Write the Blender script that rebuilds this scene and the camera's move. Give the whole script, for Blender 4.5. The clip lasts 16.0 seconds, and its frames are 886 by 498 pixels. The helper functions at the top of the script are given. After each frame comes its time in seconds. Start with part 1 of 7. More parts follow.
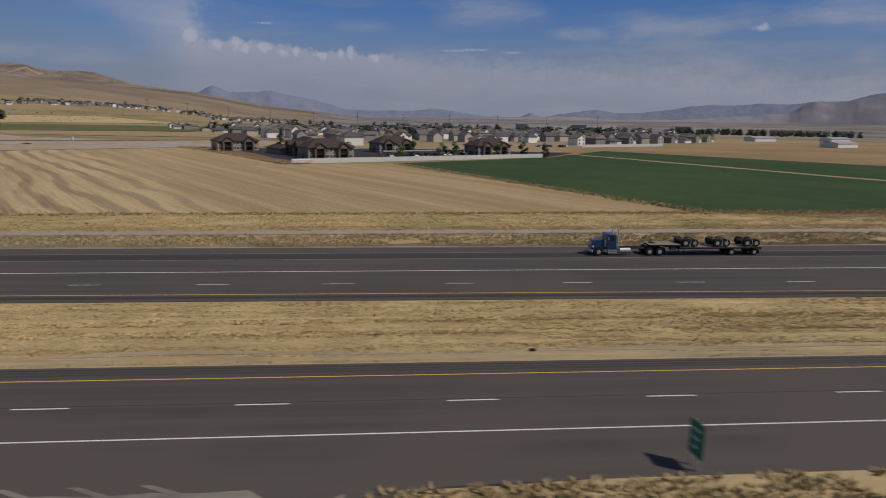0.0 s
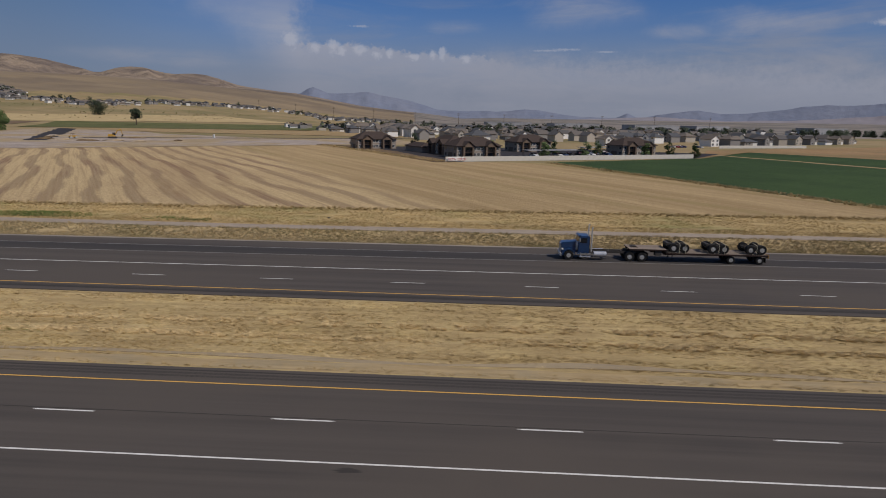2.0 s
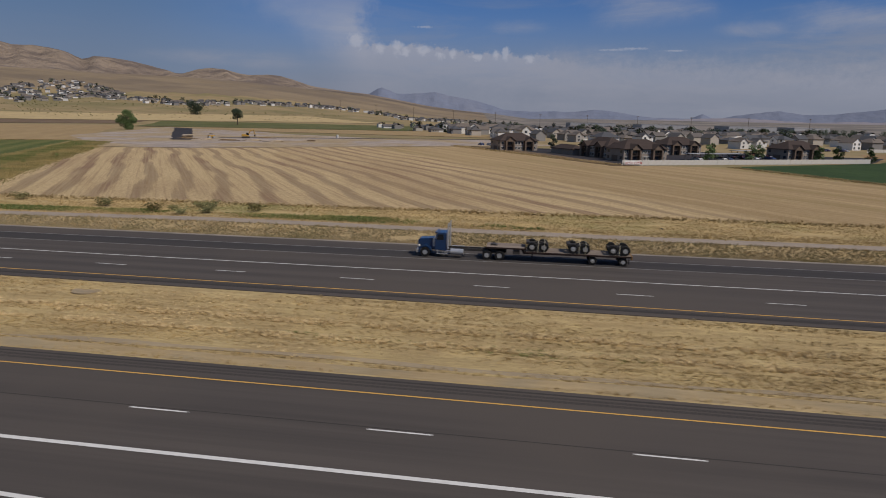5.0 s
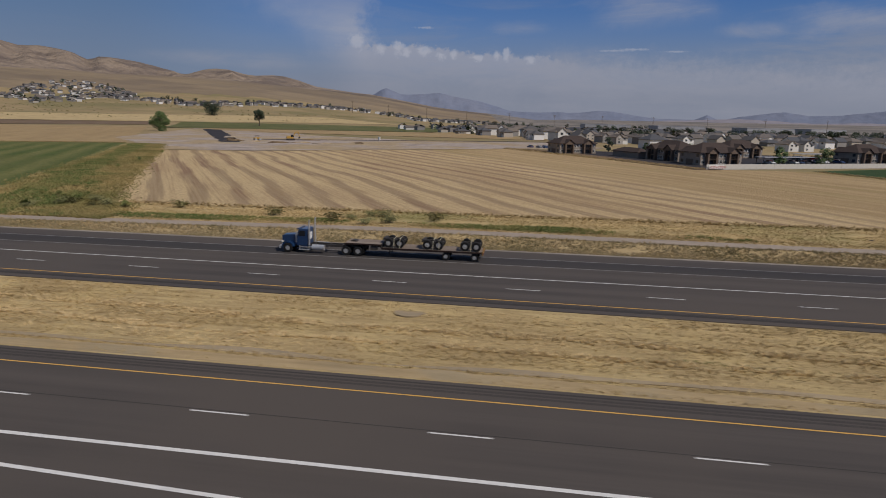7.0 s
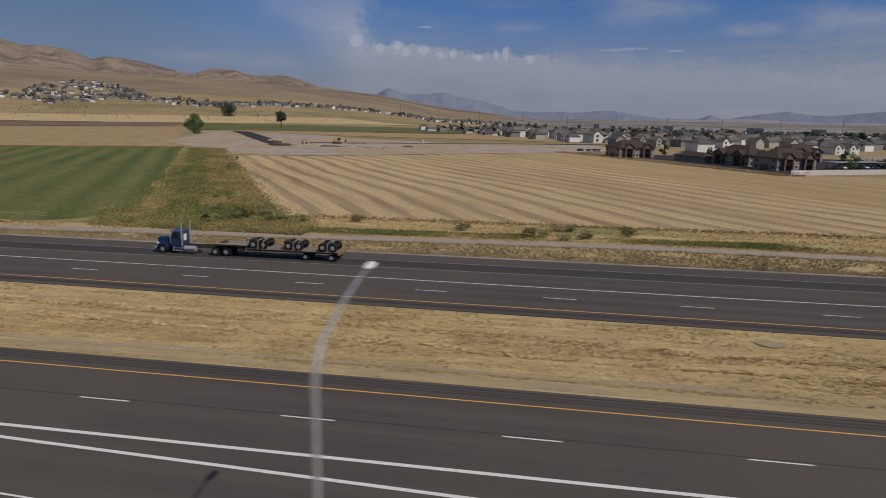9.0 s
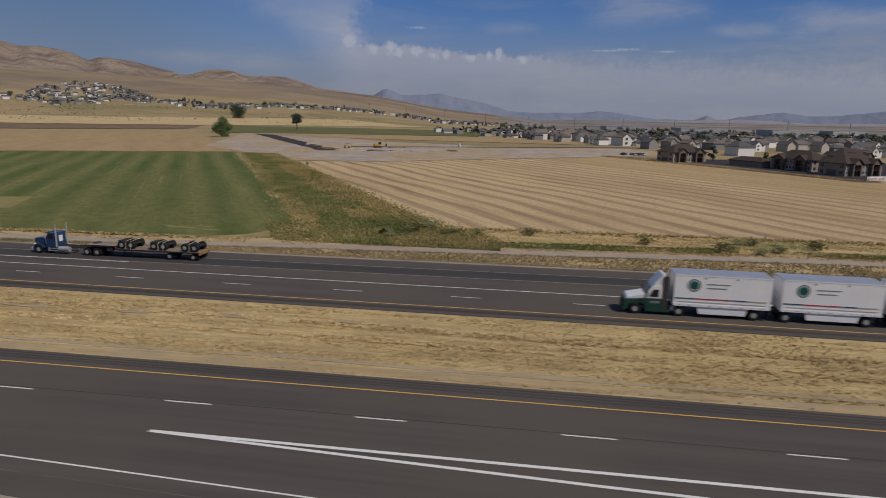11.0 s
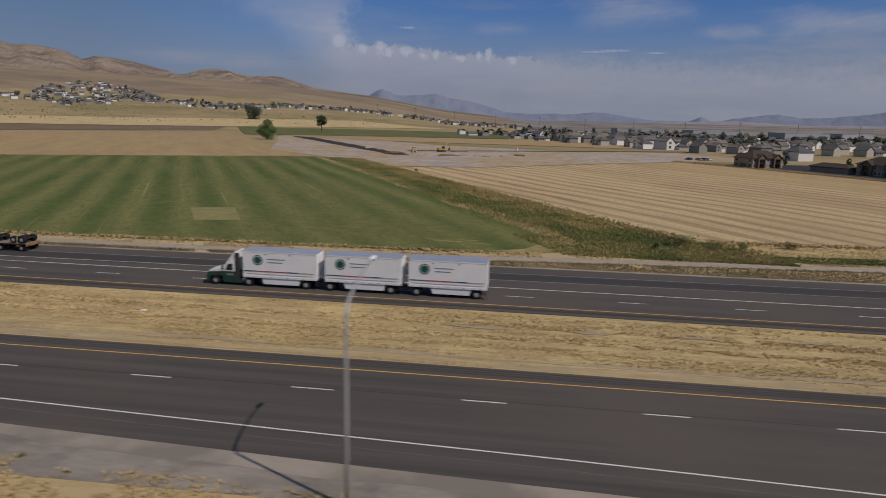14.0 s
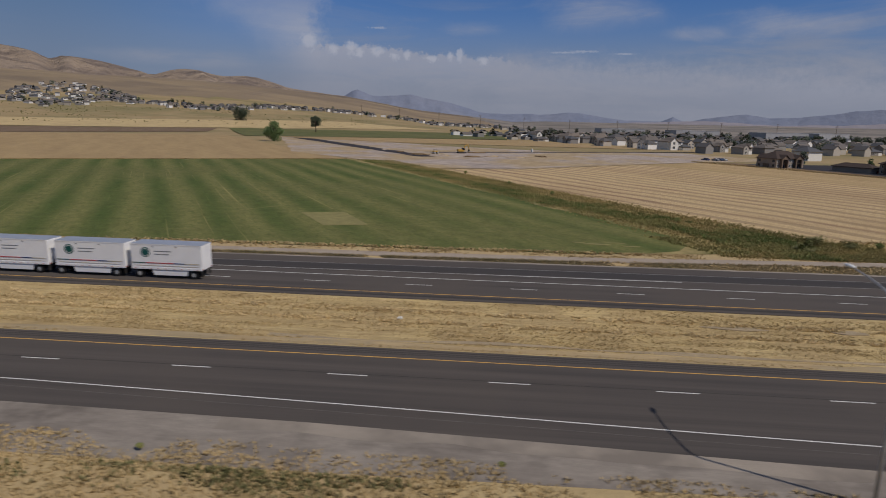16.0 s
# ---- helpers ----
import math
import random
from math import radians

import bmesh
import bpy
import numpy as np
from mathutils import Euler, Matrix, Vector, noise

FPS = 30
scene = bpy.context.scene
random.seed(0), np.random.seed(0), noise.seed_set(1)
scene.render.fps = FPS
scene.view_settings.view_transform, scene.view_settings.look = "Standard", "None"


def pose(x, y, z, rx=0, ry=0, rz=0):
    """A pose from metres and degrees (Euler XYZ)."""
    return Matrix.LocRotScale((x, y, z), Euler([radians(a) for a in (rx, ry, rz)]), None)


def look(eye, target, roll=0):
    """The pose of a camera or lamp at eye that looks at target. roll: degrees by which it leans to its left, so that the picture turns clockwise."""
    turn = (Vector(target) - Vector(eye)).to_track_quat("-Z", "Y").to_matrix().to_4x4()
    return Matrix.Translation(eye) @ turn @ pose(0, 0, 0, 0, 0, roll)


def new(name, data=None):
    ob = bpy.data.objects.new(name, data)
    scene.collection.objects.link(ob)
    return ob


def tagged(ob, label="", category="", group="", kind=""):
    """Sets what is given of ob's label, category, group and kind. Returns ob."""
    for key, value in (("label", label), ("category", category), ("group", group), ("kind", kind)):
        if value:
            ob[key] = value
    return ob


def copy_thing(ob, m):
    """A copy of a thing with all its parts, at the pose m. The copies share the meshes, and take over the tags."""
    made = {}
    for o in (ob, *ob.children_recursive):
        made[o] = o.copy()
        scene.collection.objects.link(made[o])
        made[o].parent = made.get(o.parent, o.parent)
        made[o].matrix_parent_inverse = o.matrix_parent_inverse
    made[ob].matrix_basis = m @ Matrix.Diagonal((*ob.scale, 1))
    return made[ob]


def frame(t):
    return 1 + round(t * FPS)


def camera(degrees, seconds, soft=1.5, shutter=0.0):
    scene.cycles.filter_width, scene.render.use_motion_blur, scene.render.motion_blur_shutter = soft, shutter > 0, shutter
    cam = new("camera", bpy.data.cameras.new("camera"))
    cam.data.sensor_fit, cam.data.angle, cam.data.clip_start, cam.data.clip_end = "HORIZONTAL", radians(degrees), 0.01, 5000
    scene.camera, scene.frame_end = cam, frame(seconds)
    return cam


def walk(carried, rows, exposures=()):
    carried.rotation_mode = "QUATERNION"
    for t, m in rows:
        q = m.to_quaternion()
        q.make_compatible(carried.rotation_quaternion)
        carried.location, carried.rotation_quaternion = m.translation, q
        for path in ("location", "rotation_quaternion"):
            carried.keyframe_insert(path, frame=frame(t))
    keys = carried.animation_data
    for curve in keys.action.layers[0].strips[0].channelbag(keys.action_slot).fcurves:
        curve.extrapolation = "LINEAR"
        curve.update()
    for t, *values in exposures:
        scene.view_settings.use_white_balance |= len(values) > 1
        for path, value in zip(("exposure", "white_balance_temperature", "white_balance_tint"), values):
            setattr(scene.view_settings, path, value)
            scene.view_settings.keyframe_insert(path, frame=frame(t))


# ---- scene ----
cam = camera(70.3, 16.0, soft=0.95, shutter=0.6)

# seconds, place of the drone in metres, yaw, pitch and roll in degrees
PATH = [
    (0.0, 20.875, -34.407, 16.204, -5.141, -11.577, 1.023),
    (0.5, 15.305, -32.432, 15.743, -3.444, -11.587, 1.043),
    (1.0, 9.511, -30.994, 15.397, -1.373, -11.579, 1.055),
    (1.5, 3.592, -29.611, 15.074, 1.530, -11.629, 1.105),
    (2.0, -2.499, -28.408, 14.723, 2.785, -11.657, 1.135),
    (2.5, -8.988, -27.481, 14.447, 4.104, -11.675, 1.163),
    (3.0, -15.347, -26.990, 14.322, 6.828, -11.741, 1.186),
    (3.5, -21.623, -26.457, 14.184, 8.291, -11.800, 1.183),
    (4.0, -28.227, -26.485, 14.295, 8.297, -11.797, 1.206),
    (6.5, -61.776, -26.760, 14.541, 8.210, -11.686, 1.411),
    (7.0, -68.684, -27.276, 14.685, 8.309, -11.695, 1.350),
    (7.5, -75.488, -27.927, 14.929, 8.617, -11.734, 1.319),
    (8.0, -82.453, -28.878, 15.385, 8.698, -11.752, 1.296),
    (8.5, -89.503, -29.641, 15.806, 8.405, -11.769, 1.304),
    (9.0, -96.496, -30.445, 16.241, 8.268, -11.746, 1.320),
    (11.5, -131.571, -34.869, 17.931, 7.556, -11.672, 1.292),
    (12.0, -138.719, -36.040, 18.305, 7.490, -11.660, 1.319),
    (12.5, -145.837, -37.308, 18.593, 7.410, -11.662, 1.358),
    (13.0, -153.056, -38.429, 18.808, 7.220, -11.675, 1.423),
    (13.5, -160.419, -39.273, 18.891, 7.028, -11.671, 1.467),
    (14.0, -167.508, -40.376, 18.945, 6.720, -11.640, 1.498),
    (14.5, -174.766, -41.386, 19.024, 5.930, -11.604, 1.482),
    (15.0, -181.870, -42.188, 19.006, 4.686, -11.577, 1.470),
    (15.5, -189.456, -43.188, 18.985, 4.284, -11.556, 1.443),
    (16.0, -195.477, -43.961, 18.975, 4.235, -11.552, 1.405),
]


def drone(x, y, z, yaw, pitch, roll):
    a, b = radians(yaw), radians(pitch)
    ahead = Vector((-math.sin(a) * math.cos(b), math.cos(a) * math.cos(b), math.sin(b)))
    return look((x, y, z), Vector((x, y, z)) + ahead * 50, roll)


walk(cam, [(row[0], drone(*row[1:])) for row in PATH])

# ---------------------------------------------------------------- light
SUN_AZ, SUN_EL = math.atan2(-0.393, 0.76), radians(49.4)
sun = new("sun", bpy.data.lights.new("sun", "SUN"))
sun.data.energy, sun.data.angle, sun.data.color = 3.08, radians(0.6), (1.0, 0.90, 0.78)
sun.matrix_world = look((0.76 * 300, -0.393 * 300, 300), (0, 0, 0))

world = bpy.data.worlds.new("sky")
scene.world = world
world.use_nodes = True
wn, wl = world.node_tree.nodes, world.node_tree.links
wn.clear()
w_out, w_bg, w_sky = wn.new("ShaderNodeOutputWorld"), wn.new("ShaderNodeBackground"), wn.new("ShaderNodeTexSky")
w_sky.sky_type, w_sky.sun_disc = "NISHITA", False
w_sky.sun_elevation, w_sky.sun_rotation = SUN_EL, math.pi / 2 - SUN_AZ
w_sky.dust_density, w_sky.air_density, w_sky.ozone_density, w_sky.altitude = 1.5, 1.0, 3.0, 1400
w_bg.inputs["Strength"].default_value = 0.07


def wnode(kind, **inputs):
    n = wn.new(kind)
    for k, v in inputs.items():
        n.inputs[k].default_value = v
    return n


def wmath(op, a, b=None, clamp=False):
    n = wn.new("ShaderNodeMath")
    n.operation, n.use_clamp = op, clamp
    for i, v in enumerate((a, b)):
        if v is None:
            continue
        if isinstance(v, (int, float)):
            n.inputs[i].default_value = v
        else:
            wl.new(v, n.inputs[i])
    return n.outputs[0]


def wramp(src, stops):
    n = wn.new("ShaderNodeMapRange")
    n.interpolation_type = "SMOOTHSTEP"
    n.inputs["From Min"].default_value, n.inputs["From Max"].default_value = stops
    wl.new(src, n.inputs["Value"])
    return n.outputs[0]


w_tc = wn.new("ShaderNodeTexCoord")
w_sep = wn.new("ShaderNodeSeparateXYZ")
wl.new(w_tc.outputs["Generated"], w_sep.inputs[0])
elev = w_sep.outputs["Z"]


def wcloud(scale, loc, size, detail, rough, dist=0.0):
    m = wn.new("ShaderNodeMapping")
    m.inputs["Scale"].default_value, m.inputs["Location"].default_value = scale, loc
    wl.new(w_tc.outputs["Generated"], m.inputs["Vector"])
    n = wnode("ShaderNodeTexNoise", Scale=size, Detail=detail, Roughness=rough, Distortion=dist)
    wl.new(m.outputs[0], n.inputs["Vector"])
    return n.outputs["Fac"]


# haze near the horizon, one tall bank of cloud with cumulus heads along its top, thin streaks above
azim = wmath("DIVIDE", w_sep.outputs["X"], wmath("MAXIMUM", w_sep.outputs["Y"], 0.2))
fray = wmath("SUBTRACT", wcloud((1, 1, 1.6), (7.7, 2.3, 0.4), 7.0, 9.0, 0.62, 0.4), 0.5)
curl = wmath("SUBTRACT", wcloud((1, 1, 1.0), (1.3, 5.2, 0.2), 95.0, 6.0, 0.65, 0.3), 0.5)
streak = wcloud((1, 1, 6.0), (3.1, 0.4, 0), 3.4, 8.0, 0.6, 0.5)


def wpuff(u, v, half_u, half_v, edge=0.5, rag=1.3, noise_src=None, foot=1):
    """A single cloud round one direction, with a ragged outline."""
    du = wmath("DIVIDE", wmath("SUBTRACT", azim, u), half_u)
    dv = wmath("DIVIDE", wmath("SUBTRACT", elev, v), half_v)
    if foot > 1:
        dv = wmath("MAXIMUM", dv, wmath("DIVIDE", dv, -foot))
    d = wmath("SQRT", wmath("ADD", wmath("MULTIPLY", du, du), wmath("MULTIPLY", dv, dv)))
    d = wmath("ADD", d, wmath("MULTIPLY", noise_src or curl, rag))
    return wmath("SUBTRACT", 1.0, wramp(d, (1.0 - edge, 1.0 + edge * 0.3)))


def wmax(items):
    out = items[0]
    for i in items[1:]:
        out = wmath("MAXIMUM", out, i)
    return out


# the bank leans to the left as it rises; its right side is crisp
left = wmath("ADD", -0.47, wmath("MULTIPLY", wmath("SUBTRACT", 0.159, elev), 2.0))
left = wmath("ADD", wmath("SUBTRACT", azim, left), wmath("MULTIPLY", fray, 0.22))
right = wmath("ADD", wmath("SUBTRACT", -0.268, azim), wmath("ADD", wmath("MULTIPLY", fray, 0.10), wmath("MULTIPLY", curl, 0.035)))
bank = wmath("MULTIPLY", wramp(left, (-0.05, 0.15)), wramp(right, (-0.012, 0.03)))
bank = wmath("MULTIPLY", bank, wmath("ADD", 0.62, wmath("MULTIPLY", wramp(streak, (0.35, 0.65)), 0.38)))
bank = wmath("MULTIPLY", bank, wmath("SUBTRACT", 1.0, wmath("MULTIPLY", wramp(elev, (0.125, 0.165)), 0.55)))
bank = wmath("MULTIPLY", bank, wramp(elev, (0.055, 0.105)))
# the top of the low cloud deck falls gently to the right
crest = wmath("SUBTRACT", 0.1055, wmath("MULTIPLY", wmath("MAXIMUM", wmath("ADD", azim, 0.20), 0.0), 0.055))
below = wmath("ADD", wmath("SUBTRACT", crest, elev), wmath("ADD", wmath("MULTIPLY", curl, 0.034), wmath("MULTIPLY", fray, 0.02)))
soft = wramp(azim, (-0.04, 0.10))
deck = wmath("ADD", wmath("MULTIPLY", wramp(below, (-0.001, 0.006)), wmath("SUBTRACT", 1.0, soft)), wmath("MULTIPLY", wramp(below, (-0.028, 0.03)), soft))
deck = wmath("MULTIPLY", deck, wmath("SUBTRACT", 1.0, wmath("MULTIPLY", wramp(below, (0.006, 0.055)), 0.6)))
deck = wmath("MULTIPLY", deck, wmath("MULTIPLY", wramp(azim, (-0.36, -0.26)), wmath("ADD", 0.75, wmath("ADD", wmath("MULTIPLY", fray, 0.9), wmath("MULTIPLY", curl, 0.5)))))
heads = wmax([wpuff(u, v - 0.001, hu, hv, 0.7, 2.8, None, 1.6) for u, v, hu, hv in (
    (-0.290, 0.114, 0.014, 0.010), (-0.253, 0.103, 0.010, 0.007), (-0.224, 0.106, 0.010, 0.009), (-0.210, 0.100, 0.008, 0.006), (-0.183, 0.102, 0.013, 0.007), (-0.158, 0.096, 0.010, 0.005),
    (-0.136, 0.098, 0.007, 0.006), (-0.100, 0.093, 0.012, 0.004), (-0.070, 0.097, 0.006, 0.006), (-0.055, 0.101, 0.006, 0.007), (-0.019, 0.092, 0.009, 0.006))])
heads = wmax([heads] + [wpuff(u, v, hu, hv, 0.9, 2.6) for u, v, hu, hv in ((0.590, 0.129, 0.018, 0.004), (0.596, 0.132, 0.008, 0.005))])
wisps = wmax([wpuff(0.105, 0.1035, 0.024, 0.0016, 1.0, 4.0), wpuff(0.133, 0.105, 0.022, 0.0016, 1.0, 4.0), wpuff(0.190, 0.1015, 0.020, 0.0014, 0.9, 3.2), wpuff(-0.185, 0.133, 0.012, 0.0016, 1.0, 4.0)])
patches = wmax([wpuff(0.155, 0.160, 0.085, 0.026, 0.9, 2.2, fray), wpuff(0.45, 0.134, 0.11, 0.022, 0.9, 2.6, fray), wpuff(0.73, 0.146, 0.12, 0.024, 0.9, 2.4, fray), wpuff(-0.03, 0.135, 0.045, 0.012, 0.9, 2.4, fray), wpuff(0.30, 0.128, 0.05, 0.010, 0.9, 2.4, fray)])
patches = wmath("MULTIPLY", patches, wmath("ADD", 0.4, wmath("MULTIPLY", wramp(streak, (0.38, 0.6)), 0.6)))
shelf = wmath("MULTIPLY", wpuff(-0.50, 0.078, 0.17, 0.012, 0.9, 1.6, fray), wramp(streak, (0.33, 0.6)))
veil = wmath("MULTIPLY", wramp(streak, (0.44, 0.70)), wmath("SUBTRACT", 0.6, wmath("MULTIPLY", wramp(elev, (0.10, 0.2)), 0.3)))
veil = wmath("MULTIPLY", veil, wmath("ADD", 0.15, wmath("MULTIPLY", wramp(azim, (-0.5, 0.1)), 0.85)))


def wmix(fac, a, colour):
    n = wn.new("ShaderNodeMix")
    n.data_type = "RGBA"
    wl.new(fac, n.inputs["Factor"])
    wl.new(a, n.inputs["A"])
    n.inputs["B"].default_value = (*colour, 1)
    return n.outputs["Result"]


w_tint = wn.new("ShaderNodeMix")
w_tint.data_type, w_tint.blend_type = "RGBA", "MULTIPLY"
w_tint.inputs["Factor"].default_value = 1.0
w_tint.inputs["B"].default_value = (0.42, 0.62, 0.94, 1)
wl.new(w_sky.outputs[0], w_tint.inputs["A"])
low = wmath("MULTIPLY", wmath("SUBTRACT", 1.0, wramp(elev, (0.03, 0.18))), 0.93)
west = wmath("SUBTRACT", 1.0, wramp(azim, (-0.75, -0.28)))
sky_colour = wmix(wmath("MULTIPLY", west, 0.7), w_tint.outputs["Result"], (1.38, 2.2, 3.5))
low = wmath("MULTIPLY", low, wmath("SUBTRACT", 1.0, wmath("MULTIPLY", west, 0.35)))
sky_colour = wmix(low, sky_colour, (2.65, 2.95, 3.85))
sky_colour = wmix(wmath("MULTIPLY", veil, 0.9), sky_colour, (3.5, 3.65, 4.4))
sky_colour = wmix(wmath("MULTIPLY", shelf, 0.6), sky_colour, (3.5, 3.8, 4.8))
sky_colour = wmix(wmath("MULTIPLY", patches, 0.75), sky_colour, (3.9, 4.2, 5.3))
sky_colour = wmix(wmath("MULTIPLY", bank, 0.85), sky_colour, (4.75, 4.95, 5.95))
sky_colour = wmix(wmath("MULTIPLY", deck, 0.85), sky_colour, (4.35, 4.5, 5.45))
lower = wramp(wcloud((1, 1, 4.2), (2.2, 9.1, 0.7), 6.5, 8.0, 0.62, 0.5), (0.43, 0.66))
lower = wmath("MULTIPLY", lower, wmath("MULTIPLY", wramp(elev, (0.02, 0.06)), wmath("SUBTRACT", 1.0, wramp(elev, (0.08, 0.12)))))
lower = wmath("MULTIPLY", lower, wramp(azim, (-0.45, -0.1)))
sky_colour = wmix(wmath("MULTIPLY", lower, 0.5), sky_colour, (3.9, 4.05, 4.9))
sky_colour = wmix(wmath("MULTIPLY", wmath("MAXIMUM", heads, wmath("MULTIPLY", wisps, 0.7)), 0.65), sky_colour, (5.4, 5.6, 6.6))
wl.new(sky_colour, w_bg.inputs["Color"])
wl.new(w_bg.outputs[0], w_out.inputs[0])


# ---------------------------------------------------------------- materials
def nodes_of(name):
    m = bpy.data.materials.new(name)
    m.use_nodes = True
    return m, m.node_tree.nodes, m.node_tree.links, m.node_tree.nodes["Principled BSDF"]


def surface(name, c1, c2, size=1.0, fine=12.0, rough=0.85, metal=0.0, bump=0.2, stretch=(1, 1, 1), turn=0.0,
            c3=None, patch=0.05, per_object=0.0, edges=(0.35, 0.65), patch_edges=(0.45, 0.6), bump_dist=0.02, coat=0.0, fine_mix=0.35, wave=None, mottle=0.0, wander=0.0):
    """Two colours mixed by a broad noise, a third one in larger patches, a fine grain over them and a little relief."""
    m, n, l, bsdf = nodes_of(name)
    tc = n.new("ShaderNodeTexCoord")
    mp = n.new("ShaderNodeMapping")
    mp.inputs["Rotation"].default_value = (0, 0, radians(turn))
    l.new(tc.outputs["Object"], mp.inputs["Vector"])
    ms = n.new("ShaderNodeMapping")
    ms.inputs["Scale"].default_value = stretch
    l.new(mp.outputs[0], ms.inputs["Vector"])

    def fac(vec, scale, detail, lo, hi, rgh=0.6, bend=0.0):
        t = n.new("ShaderNodeTexNoise")
        t.inputs["Distortion"].default_value = bend
        t.inputs["Scale"].default_value, t.inputs["Detail"].default_value, t.inputs["Roughness"].default_value = scale, detail, rgh
        l.new(vec, t.inputs["Vector"])
        r = n.new("ShaderNodeMapRange")
        r.inputs["From Min"].default_value, r.inputs["From Max"].default_value = lo, hi
        l.new(t.outputs["Fac"], r.inputs["Value"])
        return r.outputs[0]

    def mix(f, a, b, blend="MIX"):
        x = n.new("ShaderNodeMix")
        x.data_type, x.blend_type = "RGBA", blend
        if isinstance(f, (int, float)):
            x.inputs["Factor"].default_value = f
        else:
            l.new(f, x.inputs["Factor"])
        for sock, v in (("A", a), ("B", b)):
            if isinstance(v, tuple):
                x.inputs[sock].default_value = (*v, 1)
            else:
                l.new(v, x.inputs[sock])
        return x.outputs["Result"]

    broad = fac(ms.outputs[0], size, 6, *edges, 0.6, wander)
    if wave:
        period, sway, share = wave
        wv = n.new("ShaderNodeTexWave")
        wv.bands_direction = "Y"
        wv.inputs["Scale"].default_value = 0.314 / period
        wv.inputs["Distortion"].default_value, wv.inputs["Detail"].default_value, wv.inputs["Detail Scale"].default_value = sway, 3.0, 0.5
        l.new(mp.outputs[0], wv.inputs["Vector"])
        wm = n.new("ShaderNodeMix")
        wm.inputs["Factor"].default_value = share
        l.new(broad, wm.inputs["A"])
        l.new(wv.outputs["Fac"], wm.inputs["B"])
        broad = wm.outputs["Result"]
    col = mix(broad, c1, c2)
    if c3:
        col = mix(fac(mp.outputs[0], patch, 4, *patch_edges), col, c3)
    grain = fac(tc.outputs["Object"], fine, 5, 0.3, 0.7)
    dark = tuple(v * 0.62 for v in c1)
    col = mix(mix_f(n, l, grain, fine_mix), col, dark)
    if mottle:
        tone = n.new("ShaderNodeHueSaturation")
        tr = n.new("ShaderNodeMapRange")
        tr.inputs["To Min"].default_value, tr.inputs["To Max"].default_value = 1 - mottle, 1 + mottle
        l.new(fac(ms.outputs[0] if stretch[0] > 0.05 else mp.outputs[0], fine * 0.22, 8, 0.3, 0.7, 0.75), tr.inputs["Value"])
        l.new(tr.outputs[0], tone.inputs["Value"])
        l.new(col, tone.inputs["Color"])
        col = tone.outputs[0]
    if per_object:
        oi = n.new("ShaderNodeObjectInfo")
        hsv = n.new("ShaderNodeHueSaturation")
        r = n.new("ShaderNodeMapRange")
        r.inputs["To Min"].default_value, r.inputs["To Max"].default_value = 1 - per_object, 1 + per_object
        l.new(oi.outputs["Random"], r.inputs["Value"])
        l.new(r.outputs[0], hsv.inputs["Value"])
        l.new(col, hsv.inputs["Color"])
        col = hsv.outputs[0]
    l.new(col, bsdf.inputs["Base Color"])
    bsdf.inputs["Roughness"].default_value, bsdf.inputs["Metallic"].default_value = rough, metal
    bsdf.inputs["Coat Weight"].default_value = coat
    if rough >= 0.8:
        bsdf.inputs["Specular IOR Level"].default_value = 0.12
    if bump:
        b = n.new("ShaderNodeBump")
        b.inputs["Strength"].default_value, b.inputs["Distance"].default_value = bump, bump_dist
        l.new(grain, b.inputs["Height"])
        l.new(b.outputs[0], bsdf.inputs["Normal"])
    return m


def mix_f(n, l, sock, k):
    x = n.new("ShaderNodeMath")
    x.operation = "MULTIPLY"
    x.inputs[1].default_value = k
    l.new(sock, x.inputs[0])
    return x.outputs[0]


